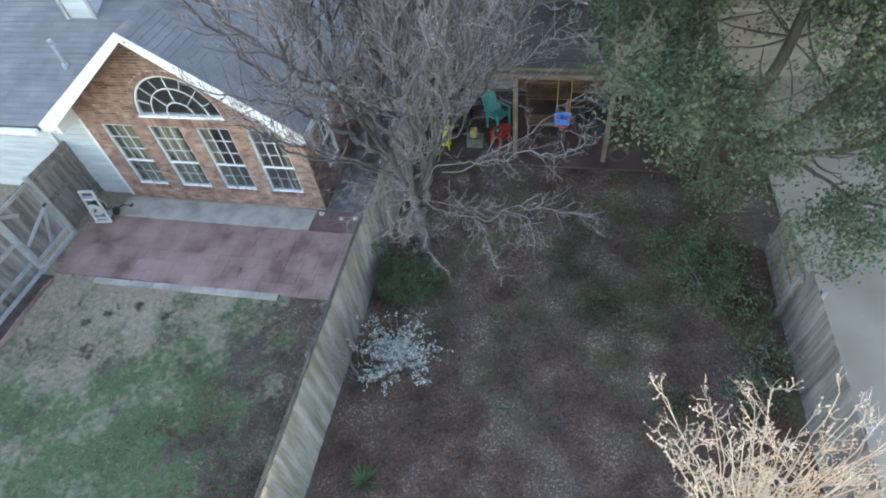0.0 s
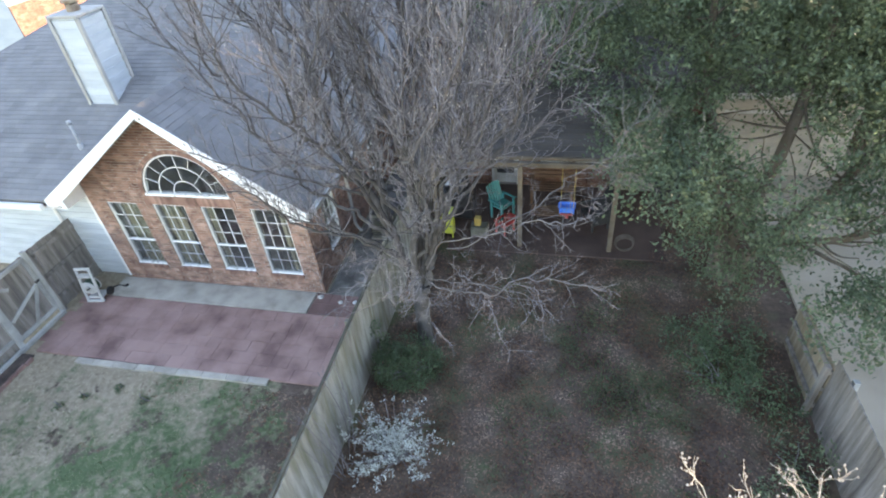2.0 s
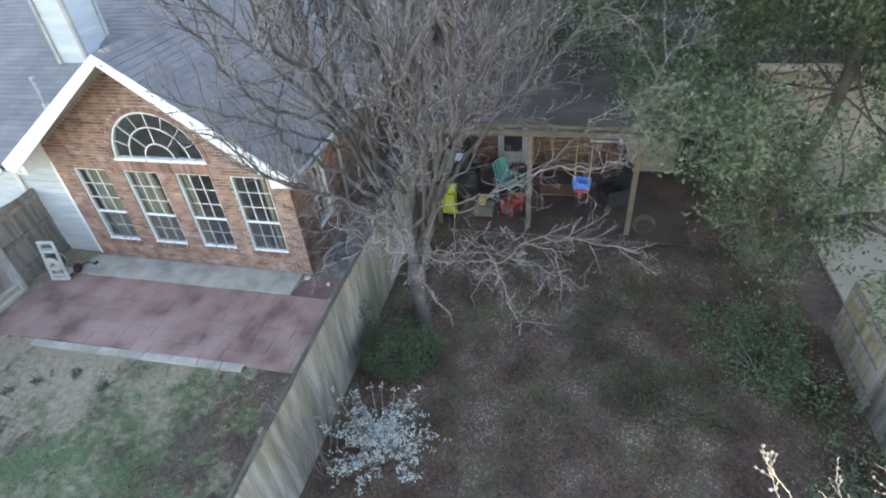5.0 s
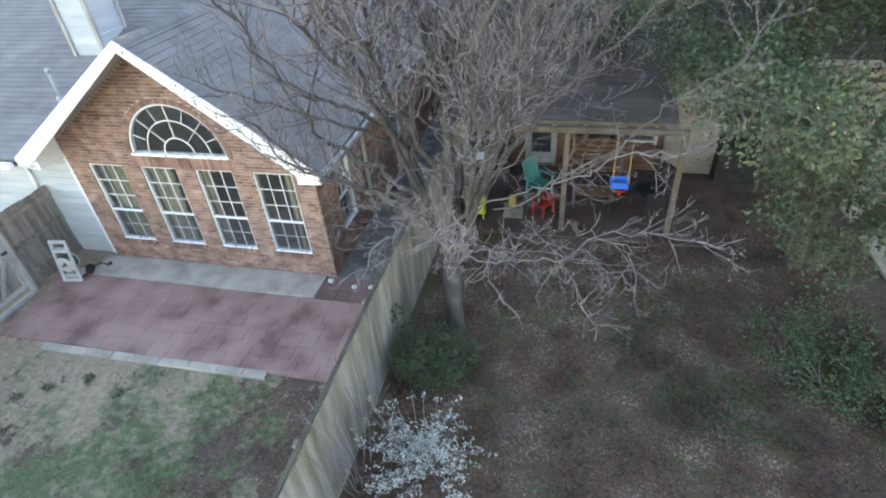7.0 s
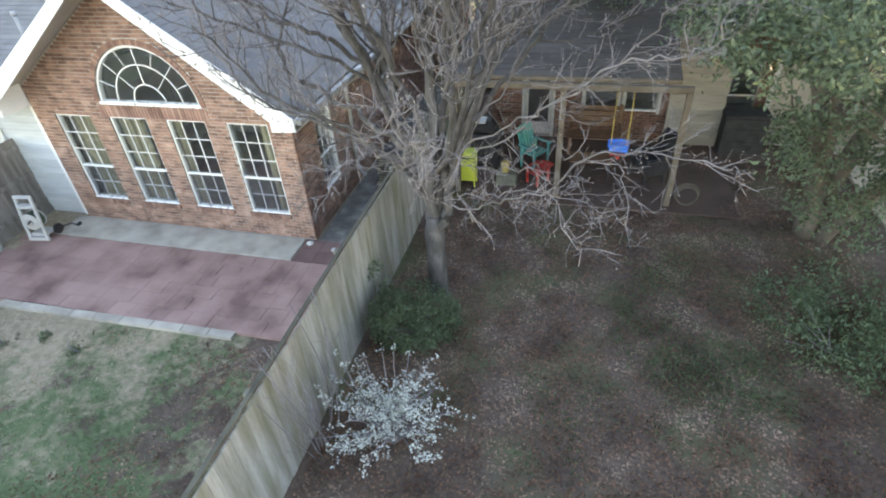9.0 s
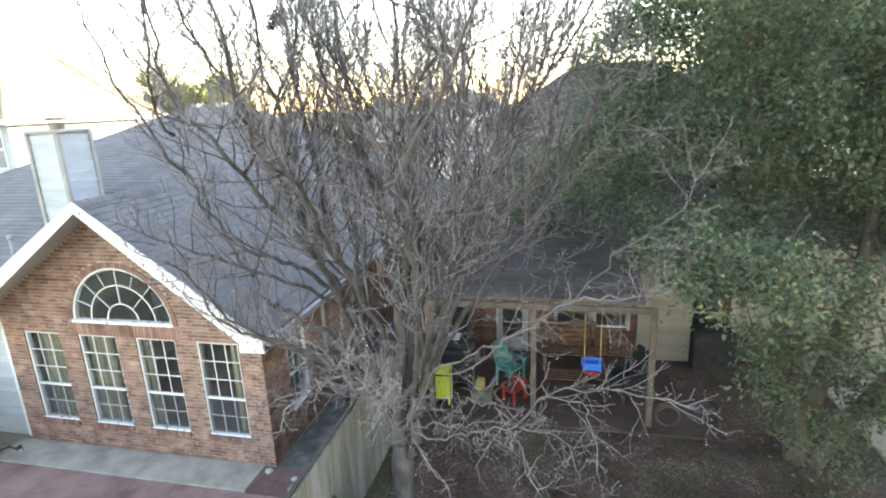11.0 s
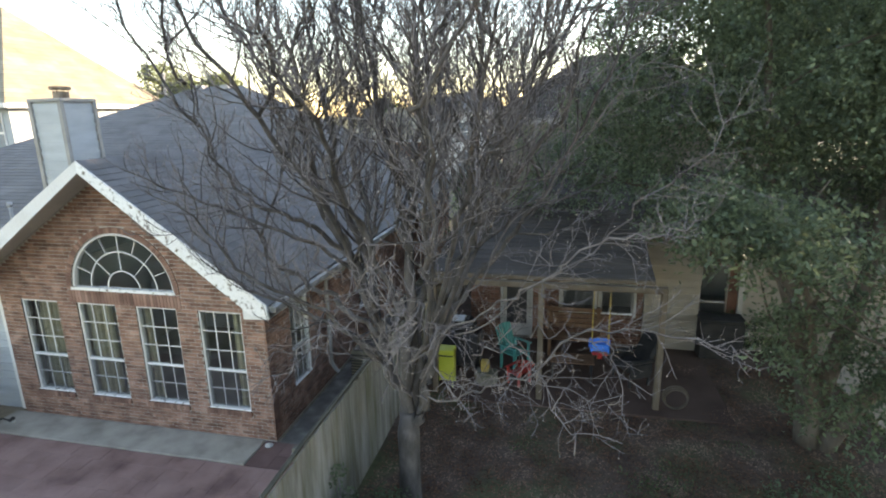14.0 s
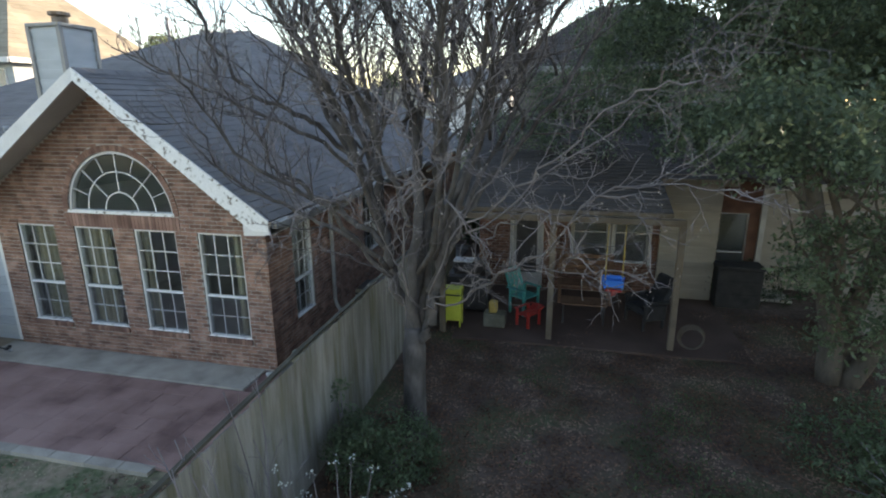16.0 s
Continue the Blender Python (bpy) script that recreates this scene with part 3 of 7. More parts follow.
def build_front_wall():
    bulk, step = Bulk(), 0.041
    edges = sorted({-5.43, 0.0, *[c + s * WIN_W / 2 for c in WIN_X for s in (-1, 1)], *np.arange(-5.43, 0.0, step).round(4)})
    for a, b in zip(edges, edges[1:]):
        if b - a < 1e-4:
            continue
        m = (a + b) / 2
        z = -0.1
        for lo, hi in front_holes(m) + [(gable_top(m), 9)]:
            if lo > z:
                bulk.box(a, b, 0.0, 0.20, z, lo)
            z = hi
    wall = put("wall", bulk.mesh("wall", MORTAR), house, "red brick gable wall with grey mortar")
    me = unit_piece(BRICK, 0.04)
    pitch, length, rest = 0.0677, 0.2033, Bulk()
    laid = 0
    for row in range(80):
        z0 = row * pitch
        zm = z0 + pitch / 2
        x = -5.43 - (length / 2 if row % 2 else 0.0)
        while x < 0:
            a, b = max(x, -5.43), min(x + length - 0.010, 0.0)
            x += length
            spans = [(a, b)]
            for c in WIN_X:
                if WIN_LO - 0.095 < zm < WIN_HI:
                    h = WIN_W / 2 if zm > WIN_LO else WIN_W / 2 + 0.03
                    spans = [s for p, q in spans for s in ((p, min(q, c - h)), (max(p, c + h), q)) if s[1] - s[0] > 0.02]
            if WIN_HI < zm < ARCH_Z - 0.01:
                spans = [s for p, q in spans for s in ((p, min(q, RIDGE_X - BAND)), (max(p, RIDGE_X + BAND), q)) if s[1] - s[0] > 0.02]
            r = ARCH_R + 0.115
            if ARCH_Z - 0.05 < zm < ARCH_Z + r:
                h = math.sqrt(max(0.0, r * r - (zm - ARCH_Z) ** 2))
                spans = [s for p, q in spans for s in ((p, min(q, RIDGE_X - h)), (max(p, RIDGE_X + h), q)) if s[1] - s[0] > 0.02]
            for p, q in spans:
                if gable_top((p + q) / 2) < zm + 0.03:
                    continue
                out = rng.uniform(0.003, 0.006)
                if -1.9 < p and laid < 300:
                    lay("brick", me, wall, (p + q) / 2, 0.02 - out, zm, q - p, 0.04, pitch - 0.010)
                    laid += 1
                else:
                    rest.box(p, q, -out, 0.02, z0 + 0.005, z0 + pitch - 0.005)
    put("brickwork", rest.mesh("bricks", BRICK), wall, kind="stuff")
    band = Bulk()
    x = RIDGE_X - BAND + 0.004
    while x < RIDGE_X + BAND - 0.03:
        band.box(x, min(x + 0.060, RIDGE_X + BAND - 0.004), -0.012, 0.02, WIN_HI + 0.006, ARCH_Z - 0.016)
        x += 0.0677
    for c in WIN_X:
        x = c - WIN_W / 2 - 0.03
        while x < c + WIN_W / 2 + 0.02:
            band.box(x, x + 0.058, -0.045, 0.02, WIN_LO - 0.095, WIN_LO - 0.006)
            x += 0.0677
    n = 58
    for k in range(n):
        a0, a1 = math.pi * k / n + 0.003, math.pi * (k + 1) / n - 0.003
        q = [(RIDGE_X + r * math.cos(a), ARCH_Z + r * math.sin(a)) for r, a in ((ARCH_R + 0.006, a0), (ARCH_R + 0.108, a0), (ARCH_R + 0.108, a1), (ARCH_R + 0.006, a1))]
        band.add([(x, y, z) for y in (-0.014, 0.02) for x, z in q], [(0, 1, 2, 3), (4, 7, 6, 5), (0, 4, 5, 1), (1, 5, 6, 2), (2, 6, 7, 3), (3, 7, 4, 0)])
    put("soldier_course", band.mesh("soldier_course", BRICK_SOLDIER), wall, "brown soldier bricks over windows and arch", kind="stuff")
    return wall


def build_window(cx, y, zlo, zhi, w, parent, rz=0.0, cols=3, rows=(3, 2), name="window", screen=True, paint=None):
    """A white single-hung window with glazing bars, set back in its opening."""
    bm = bmesh.new()
    paint = paint or WHITE
    h, t = zhi - zlo, 0.030
    box(bm, -w / 2, -w / 2 + t, 0.02, 0.11, 0, h, 0.004)
    box(bm, w / 2 - t, w / 2, 0.02, 0.11, 0, h, 0.004)
    box(bm, -w / 2 + t, w / 2 - t, 0.02, 0.11, h - t, h, 0.004)
    win = part(name, bm, paint, parent, "white-framed single-hung window with glazing bars" if paint is WHITE else "sash window, light frame greyed for shade")
    win.matrix_basis = pose(cx, y, zlo, 0, 0, rz)
    boxed("sill", -w / 2 - 0.004, w / 2 + 0.004, -0.006, 0.11, -0.004, t - 0.01, WHITE_WORN, win, "flaking white sill")
    mid = h * rows[1] / sum(rows)
    boxed("meeting_rail", -w / 2 + t, w / 2 - t, 0.03, 0.09, mid - 0.022, mid + 0.022, paint, win)
    for z0, z1, n, yy in ((t - 0.01, mid - 0.025, rows[1], 0.072), (mid + 0.025, h - t, rows[0], 0.045)):
        if n == rows[1] and yy > 0.06 and screen:
            boxed("insect_screen", -w / 2 + t, w / 2 - t, 0.040, 0.042, z0, z1, SCREEN, win, "grey insect screen", bevel=0).visible_shadow = False
        boxed("pane", -w / 2 + t, w / 2 - t, yy + 0.004, yy + 0.008, z0, z1, GLASS, win, bevel=0).visible_shadow = False
        for k in range(1, cols):
            x = -w / 2 + t + (w - 2 * t) * k / cols
            boxed("glazing_bar", x - 0.0075, x + 0.0075, yy - 0.008, yy + 0.002, z0, z1, WHITE if yy < 0.06 else SCREENED, win, bevel=0)
        for k in range(1, n):
            z = z0 + (z1 - z0) * k / n
            boxed("glazing_bar", -w / 2 + t, w / 2 - t, yy - 0.008, yy + 0.003, z - 0.0075, z + 0.0075, WHITE if yy < 0.06 else SCREENED, win, bevel=0)
    return win


def build_arch():
    bm = bmesh.new()
    n = 40

    def ring(bm, r0, r1, y0, y1, zc=0.0):
        prev = None
        for k in range(n + 1):
            a = math.pi * k / n
            c, s = math.cos(a), math.sin(a)
            cur = [bm.verts.new((r * c, yy, r * s + zc)) for r, yy in ((r0, y0), (r1, y0), (r1, y1), (r0, y1))]
            if prev:
                for i in range(4):
                    bm.faces.new((prev[i], prev[(i + 1) % 4], cur[(i + 1) % 4], cur[i]))
            else:
                bm.faces.new(cur)
            prev = cur
        bm.faces.new(prev[::-1])
    ring(bm, ARCH_R - 0.04, ARCH_R - 0.002, 0.02, 0.11)
    win = part("window", bm, WHITE, house, "white half-round sunburst window")
    win.matrix_basis = pose(RIDGE_X, 0.0, ARCH_Z)
    boxed("sill", -ARCH_R - 0.02, ARCH_R + 0.02, -0.02, 0.11, -0.01, 0.045, WHITE_WORN, win, "flaking white sill")
    for r in (0.33, 0.68):
        bm = bmesh.new()
        ring(bm, r - 0.011, r + 0.011, 0.052, 0.064, 0.03)
        part("glazing_bar", bm, WHITE, win)
    for k in range(1, 8):
        a = math.pi * k / 8
        r0 = 0.33 if k % 2 == 0 else 0.68
        barred("glazing_bar", (r0 * math.cos(a), 0.058, 0.03 + r0 * math.sin(a)), (1.0 * math.cos(a), 0.058, 0.02 + 1.0 * math.sin(a)), 0.02, 0.012, WHITE, win, bevel=0)
    bm = bmesh.new()
    prism(bm, [((ARCH_R - 0.02) * math.cos(math.pi * k / n), 0.066, (ARCH_R - 0.02) * math.sin(math.pi * k / n) + 0.02) for k in range(n + 1)], (0, 0.004, 0))
    part("pane", bm, GLASS, win).visible_shadow = False


wall_front = build_front_wall()
for c in WIN_X:
    build_window(c, 0.0, WIN_LO, WIN_HI, WIN_W, house)
build_arch()


def curtain(cx, w, z0, z1, label):
    bulk, n = Bulk(), 26
    x = np.linspace(-w / 2, w / 2, n)
    y = 0.135 + 0.018 * np.sin(x * 52) + 0.01 * np.sin(x * 23 + 1)
    v = [(cx + a, b, z) for z in (z0, z1) for a, b in zip(x, y)] + [(cx + a, b + 0.004, z) for z in (z0, z1) for a, b in zip(x, y)]
    f = [(i, i + 1, n + i + 1, n + i) for i in range(n - 1)] + [(2 * n + i, 3 * n + i, 3 * n + i + 1, 2 * n + i + 1) for i in range(n - 1)]
    bulk.add(v, f)
    tagged(put("curtain", bulk.mesh("curtain", CURTAIN, True)), label, "curtain")


for k, c in enumerate(WIN_X):
    if k < 2:
        curtain(c + (0.08, -0.08)[k], 0.52, 0.56, 2.34, "tan curtain hanging behind a window")
curtain(WIN_X[2] - 0.28, 0.20, 0.56, 2.34, "tan curtain drawn aside behind a window")
curtain(WIN_X[3] + 0.27, 0.22, 0.56, 2.34, "tan curtain hanging behind a window")


def side_wall(name, x, y0, y1, ztop, out, holes, label):
    """A brick wall along y with its bricks proud of the mortar on the side given by out."""
    bulk = Bulk()
    cuts = sorted({y0, y1, *[v for h in holes for v in h[:2]]})
    for a, b in zip(cuts, cuts[1:]):
        m, z = (a + b) / 2, -0.1
        for _, _, lo, hi in [h for h in holes if h[0] < m < h[1]] + [(0, 0, ztop, 99)]:
            bulk.box(min(x, x - out * 0.2), max(x, x - out * 0.2), a, b, z, lo)
            z = hi
    wall = put(name, bulk.mesh(name, MORTAR), house, label)
    bricks = Bulk()
    for row in range(int(ztop / 0.0677)):
        z0, y = row * 0.0677, y0 - (0.10 if row % 2 else 0)
        while y < y1:
            a, b = max(y, y0), min(y + 0.193, y1)
            y += 0.2033
            spans = [(a, b)]
            for h in holes:
                if h[2] - 0.05 < z0 < h[3]:
                    spans = [s for p, q in spans for s in ((p, min(q, h[0])), (max(p, h[1]), q)) if s[1] - s[0] > 0.02]
            for p, q in spans:
                o = rng.uniform(0.003, 0.006) * out
                bricks.box(min(x - out * 0.01, x + o), max(x - out * 0.01, x + o), p, q, z0 + 0.005, z0 + 0.0627)
    put("brickwork", bricks.mesh("bricks", BRICK), wall, kind="stuff")
    return wall


SIDE_WIN = (0.83, 1.55)
# bricks on the end of the gable wall, turning the corner
quoins = Bulk()
for row in range(38):
    lap = 0.0 if row % 2 else 0.11
    quoins.box(-0.02, 0.010, -0.008, 0.10 + lap - 0.007, row * 0.0677 + 0.005, row * 0.0677 + 0.0627)
    quoins.box(-0.02, 0.009, 0.10 + lap + 0.007, 0.215, row * 0.0677 + 0.005, row * 0.0677 + 0.0627)
put("brickwork", quoins.mesh("bricks", BRICK), wall_front, kind="stuff")
side_wall("wall", 0.0, 0.21, 15.0, 2.62, 1, [(SIDE_WIN[0], SIDE_WIN[1], 0.62, 2.35), (4.2, 5.1, 0.9, 2.3)], "red brick side wall")
build_window(1.19, 0.0, 0.62, 2.35, 0.72, house, rz=90, cols=3, rows=(3, 2)).location = (0.0, 1.19, 0.62)
build_window(4.65, 0.0, 0.9, 2.3, 0.9, house, rz=90, cols=3, rows=(2, 2)).location = (0.0, 4.65, 0.9)
boxed("wall", -14.0, 0.0, 15.0, 15.2, -0.1, 2.62, MORTAR, house, "rear brick wall", bevel=0)
boxed("wall", -14.2, -14.0, 0.12, 15.2, -0.1, 2.62, SIDING, house, "painted side wall", bevel=0)
boxed("partition_wall", -14.0, -0.2, 4.5, 4.6, 0.0, 3.3, ROOM, house, "plain plastered inner wall", bevel=0)
boxed("partition_wall", -5.45, -5.35, 0.32, 4.5, 0.0, 2.7, ROOM, house, "plain plastered inner wall", bevel=0)
boxed("floor_slab", -14.0, -0.2, 0.2, 15.0, -0.15, 0.02, CONCRETE, house, "concrete floor slab", bevel=0)


def build_siding():
    """Lapped boards left of the brick gable, with white corner boards."""
    bulk = Bulk()
    bulk.box(-14.0, -5.52, 0.14, 0.30, -0.1, 2.62)
    wall = put("wall", bulk.mesh("wall", SIDING), house, "pale blue lapped siding wall")
    z, me = 0.10, unit_piece(SIDING, 0.0)
    while z < 2.55:
        lay("siding_board", me, wall, -9.76, 0.122, z + 0.085, 8.46, 0.020, 0.185, rx=7.0)
        z += 0.165
    boxed("corner_board", -5.54, -5.43, 0.02, 0.14, 0.02, 2.62, WHITE, house, "white corner board")
    boxed("gutter", -14.4, -5.95, -0.78, -0.66, 2.58, 2.70, WHITE, house, "white eaves gutter", bevel=0.01)
    boxed("soffit", -14.4, -5.55, -0.63, 0.14, 2.57, 2.60, SOFFIT, house, "painted soffit", bevel=0)


build_siding()


def build_roof():
    ex, ey, by = TIP_R, -0.65, 15.73
    r0, r1, ry, top = -6.20, -4.62, 7.55, EAVE_Z + SLOPE * (TIP_R + 4.62)
    lx = r0 - (ry - ey)
    gz = APEX_Z
    gy = ey + (gz - EAVE_Z) * (ry - ey) / (top - EAVE_Z)
    shingled("roof", [(ex, GABLE_Y, EAVE_Z), (ex, gy, EAVE_Z), (APEX_X, gy, gz), (APEX_X, GABLE_Y, gz)], house, SHINGLE, label="grey asphalt shingle roof with hips and a front gable")
    shingled("roof_slope", [(ex, gy, EAVE_Z), (ex, by, EAVE_Z), (r1, ry, top), (APEX_X, gy, gz)], house, SHINGLE)
    shingled("roof_slope", [(TIP_L, GABLE_Y, EAVE_Z), (APEX_X, GABLE_Y, gz), (APEX_X, gy, gz)], house, SHINGLE)
    shingled("roof_slope", [(lx, ey, EAVE_Z), (TIP_L - 0.03, ey, EAVE_Z), (APEX_X, gy, gz), (r1, ry, top), (r0, ry, top)], house, SHINGLE, tab=0.5)
    shingled("roof_slope", [(lx, by, EAVE_Z), (lx, ey, EAVE_Z), (r0, ry, top)], house, SHINGLE, exposure=0.3, tab=1.0)
    shingled("roof_slope", [(ex, by, EAVE_Z), (lx, by, EAVE_Z), (r0, ry, top), (r1, ry, top)], house, SHINGLE, exposure=0.3, tab=1.0)
    # ridge and hip caps
    for a, b in (((APEX_X, GABLE_Y, gz), (APEX_X, gy, gz)), ((APEX_X, gy, gz), (r1, ry, top)), ((r1, ry, top), (r0, ry, top)), ((lx, ey, EAVE_Z), (r0, ry, top)), ((ex, by, EAVE_Z), (r1, ry, top))):
        a, b = Vector(a), Vector(b)
        n = max(1, int((b - a).length / 0.26))
        bulk = Bulk()
        d = (b - a).normalized()
        side = d.cross(Vector((0, 0, 1))).normalized()
        up = side.cross(d)
        for k in range(n):
            p, q = a + d * (k * 0.26), a + d * (k * 0.26 + 0.27)
            v = []
            for s, o in ((p, 0.020), (q, 0.012)):
                v += [s - side * 0.13 - up * 0.088 + up * o, s + up * (o + 0.006), s + side * 0.13 - up * 0.088 + up * o]
            bulk.add(v, [(0, 1, 4, 3), (1, 2, 5, 4), (0, 2, 1), (3, 4, 5)])
        put("ridge_cap", bulk.mesh("ridge_cap", SHINGLE), house, kind="stuff")
    # barge boards, soffits and the boxed returns of the gable
    for s in (-1, 1):
        tip = (TIP_R if s > 0 else TIP_L, EAVE_Z)
        bm = bmesh.new()
        w = 0.15
        prism(bm, [(APEX_X, GABLE_Y - 0.03, gz + 0.012), (tip[0], GABLE_Y - 0.03, tip[1] + 0.012), (tip[0], GABLE_Y - 0.03, tip[1] - w), (tip[0] - s * 0.28, GABLE_Y - 0.03, tip[1] - w), (APEX_X, GABLE_Y - 0.03, gz - w - 0.02)], (0, 0.028, 0))
        part("barge_board", bm, WHITE_WORN if s > 0 else WHITE, house, "white barge board, paint flaking" if s > 0 else "white barge board")
        bm = bmesh.new()
        th = 0.10
        a, b = (APEX_X, gz - th), (tip[0], tip[1] - th)
        prism(bm, [(a[0], 0, a[1] - 0.0), (b[0], 0, b[1]), (b[0], 0, b[1] - 0.012), (a[0], 0, a[1] - 0.012)], (0, GABLE_Y, 0))
        part("soffit", bm, SOFFIT, house, "painted boarded soffit")
        bm = bmesh.new()
        x0, x1 = sorted((RIDGE_X + s * 2.73, tip[0]))
        inner, outer = (x0, x1) if s > 0 else (x1, x0)
        prism(bm, [(outer, -0.02, EAVE_Z - 0.03), (inner, -0.02, EAVE_Z + SLOPE * 0.47 - 0.11), (inner, -0.02, EAVE_Z - 0.235), (outer, -0.02, EAVE_Z - 0.215)], (0, GABLE_Y + 0.022, 0))
        part("cornice_return", bm, WHITE, house, "boxed white cornice return")
    boxed("fascia", 0.43, 0.46, GABLE_Y + 0.03, 15.6, 2.55, 2.66, TRIM_GREY, house, "weathered grey eaves board")
    boxed("soffit", 0.02, 0.43, 0.0, 15.5, 2.53, 2.56, SOFFIT, house, "painted soffit", bevel=0)
    boxed("gutter", 0.465, 0.56, GABLE_Y + 0.05, 15.6, 2.635, 2.73, GUTTER, house, "weathered dark metal gutter", bevel=0.01)
    for x, y, z0, z1, r in ((-5.68, 0.74, 3.25, 4.02, 0.036), (-7.0, 7.15, 5.95, 6.85, 0.045)):
        bm = bmesh.new()
        pipe(bm, [(x, y, z0), (x, y, z1)], r, 12)
        pipe(bm, [(x, y, z1 - 0.07), (x, y, z1 + 0.02)], r * 1.45, 12)
        pipe(bm, [(x, y, z0 + 0.02), (x, y - 0.02, z0 + 0.22)], r * 1.9, 12)
        part("vent_pipe", bm, VENT, house, "dull grey roof vent pipe", True)
    for x, y in ((-6.0, 7.5), (-5.15, 7.5)):
        bm = bmesh.new()
        prism(bm, [(x - 0.16, y - 0.15, top - 0.06), (x + 0.16, y - 0.15, top - 0.06), (x + 0.11, y - 0.15, top + 0.06), (x - 0.11, y - 0.15, top + 0.06)], (0, 0.3, 0))
        part("roof_vent", bm, VENT, house, "low metal roof vent")


build_roof()


def build_chimney():
    x0, x1, y0, y1, z0, z1 = -6.08, -5.38, 1.98, 2.75, 3.3, 5.95
    chimney = boxed("chimney", x0, x1, y0, y1, z0, z1, SIDING, house, "pale blue-white boarded chimney with grey corner boards", bevel=0)
    me = unit_piece(SIDING, 0.0)
    z = z0 + 0.05
    while z < z1 - 0.15:
        lay("siding_board", me, chimney, (x0 + x1) / 2, y0 - 0.012, z + 0.1, x1 - x0 - 0.02, 0.024, 0.20, rx=9.0)
        lay("siding_board", me, chimney, x1 + 0.012, (y0 + y1) / 2, z + 0.1, y1 - y0 - 0.02, 0.024, 0.20, rx=9.0, rz=90)
        z += 0.195
    for x in (x0, x1):
        for y in (y0, y1):
            sx, sy = (-1 if x == x0 else 1), (-1 if y == y0 else 1)
            boxed("corner_board", x - 0.045 + sx * 0.026, x + 0.045 + sx * 0.026, y - 0.045 + sy * 0.026, y + 0.045 + sy * 0.026, z0, z1 - 0.02, TRIM_GREY, chimney, "grey corner board")
    boxed("chimney_cap", x0 - 0.07, x1 + 0.07, y0 - 0.07, y1 + 0.07, z1 - 0.02, z1 + 0.05, TRIM_GREY, chimney, "grey sheet metal cap", bevel=0.012)
    bm = bmesh.new()
    cx, cy = (x0 + x1) / 2, (y0 + y1) / 2
    pipe(bm, [(cx, cy, z1 + 0.05), (cx, cy, z1 + 0.20)], 0.15, 14)
    pipe(bm, [(cx, cy, z1 + 0.235), (cx, cy, z1 + 0.30)], 0.20, 14)
    for k in range(4):
        a = k * math.pi / 2 + 0.4
        bar(bm, (cx + 0.12 * math.cos(a), cy + 0.12 * math.sin(a), z1 + 0.1), (cx + 0.16 * math.cos(a), cy + 0.16 * math.sin(a), z1 + 0.25), 0.02, 0.008)
    part("flue_cowl", bm, RUST, chimney, "rusty flue with a flat rain cowl")


build_chimney()

# downspouts
def build_downspout(y, label, kick=True):
    bm = bmesh.new()
    pts = [(0.51, y, 2.65), (0.48, y, 2.53), (0.075, y, 2.28), (0.06, y, 2.15), (0.06, y, 0.45), (0.09, y, 0.35)]
    pts += [(0.16, y, 0.24), (0.22, y, 0.20)] if kick else [(0.07, y, 0.05)]
    pipe(bm, pts, 0.043, 6)
    part("downspout", bm, TRIM_GREY, house, label)


build_downspout(2.30, "grey metal downspout down the brick wall")
bm = bmesh.new()
pipe(bm, [(x, y, z) for x in (-6.72,) for y, z in ((-0.72, 2.6), (-0.60, 2.45), (0.03, 2.25), (0.06, 2.1), (0.06, 0.1))], 0.04, 6)
part("downspout", bm, WHITE, house, "white metal downspout")

# ---- fences ----
def picket_fence(name, x, y0, y1, top, mat, label, rails_on=1, width=0.14, cap=True, wob=0.012, post_step=2.4, rail_mat=None):
    """A close-boarded fence along y; rails and posts stand on the side given by rails_on."""
    fence = thing(name, x, y0, 0, label, "fence")
    me, rail = unit_piece(mat, 0.03), unit_piece(rail_mat or RAIL, 0.03)
    capping = unit_piece(FENCE_CAP, 0.03)
    height = top if callable(top) else (lambda v: top)
    y = 0.0
    L = y1 - y0
    while y < L:
        h = height(y0 + y) + rng.uniform(-wob, wob)
        lay("picket", me, fence, rng.uniform(-0.003, 0.003), y + width / 2, h / 2 - 0.04, 0.018, width - 0.006, h + 0.02, ry=rng.uniform(-0.25, 0.25), rx=rng.uniform(-0.3, 0.3))
        y += width
    y = 0.0
    while y < L:
        n = min(post_step, L - y)
        h0, h1 = height(y0 + y), height(y0 + y + n)
        tilt = math.degrees(math.atan2(h1 - h0, n))
        for f in (0.16, 0.53, 0.88):
            lay("rail", rail, fence, rails_on * 0.032, y + n / 2, f * (h0 + h1) / 2, 0.04, n - 0.006, 0.09, rx=tilt * f)
        lay("post", rail, fence, rails_on * 0.095, y + 0.05, h0 / 2 - 0.05, 0.085, 0.085, h0 + 0.05)
        if cap:
            lay("cap_board", capping, fence, rails_on * 0.02, y + n / 2, (h0 + h1) / 2 + 0.022 + rng.uniform(-0.004, 0.004), 0.052, n + 0.004, 0.03, rx=tilt + rng.uniform(-0.2, 0.2))
        y += post_step
    return fence


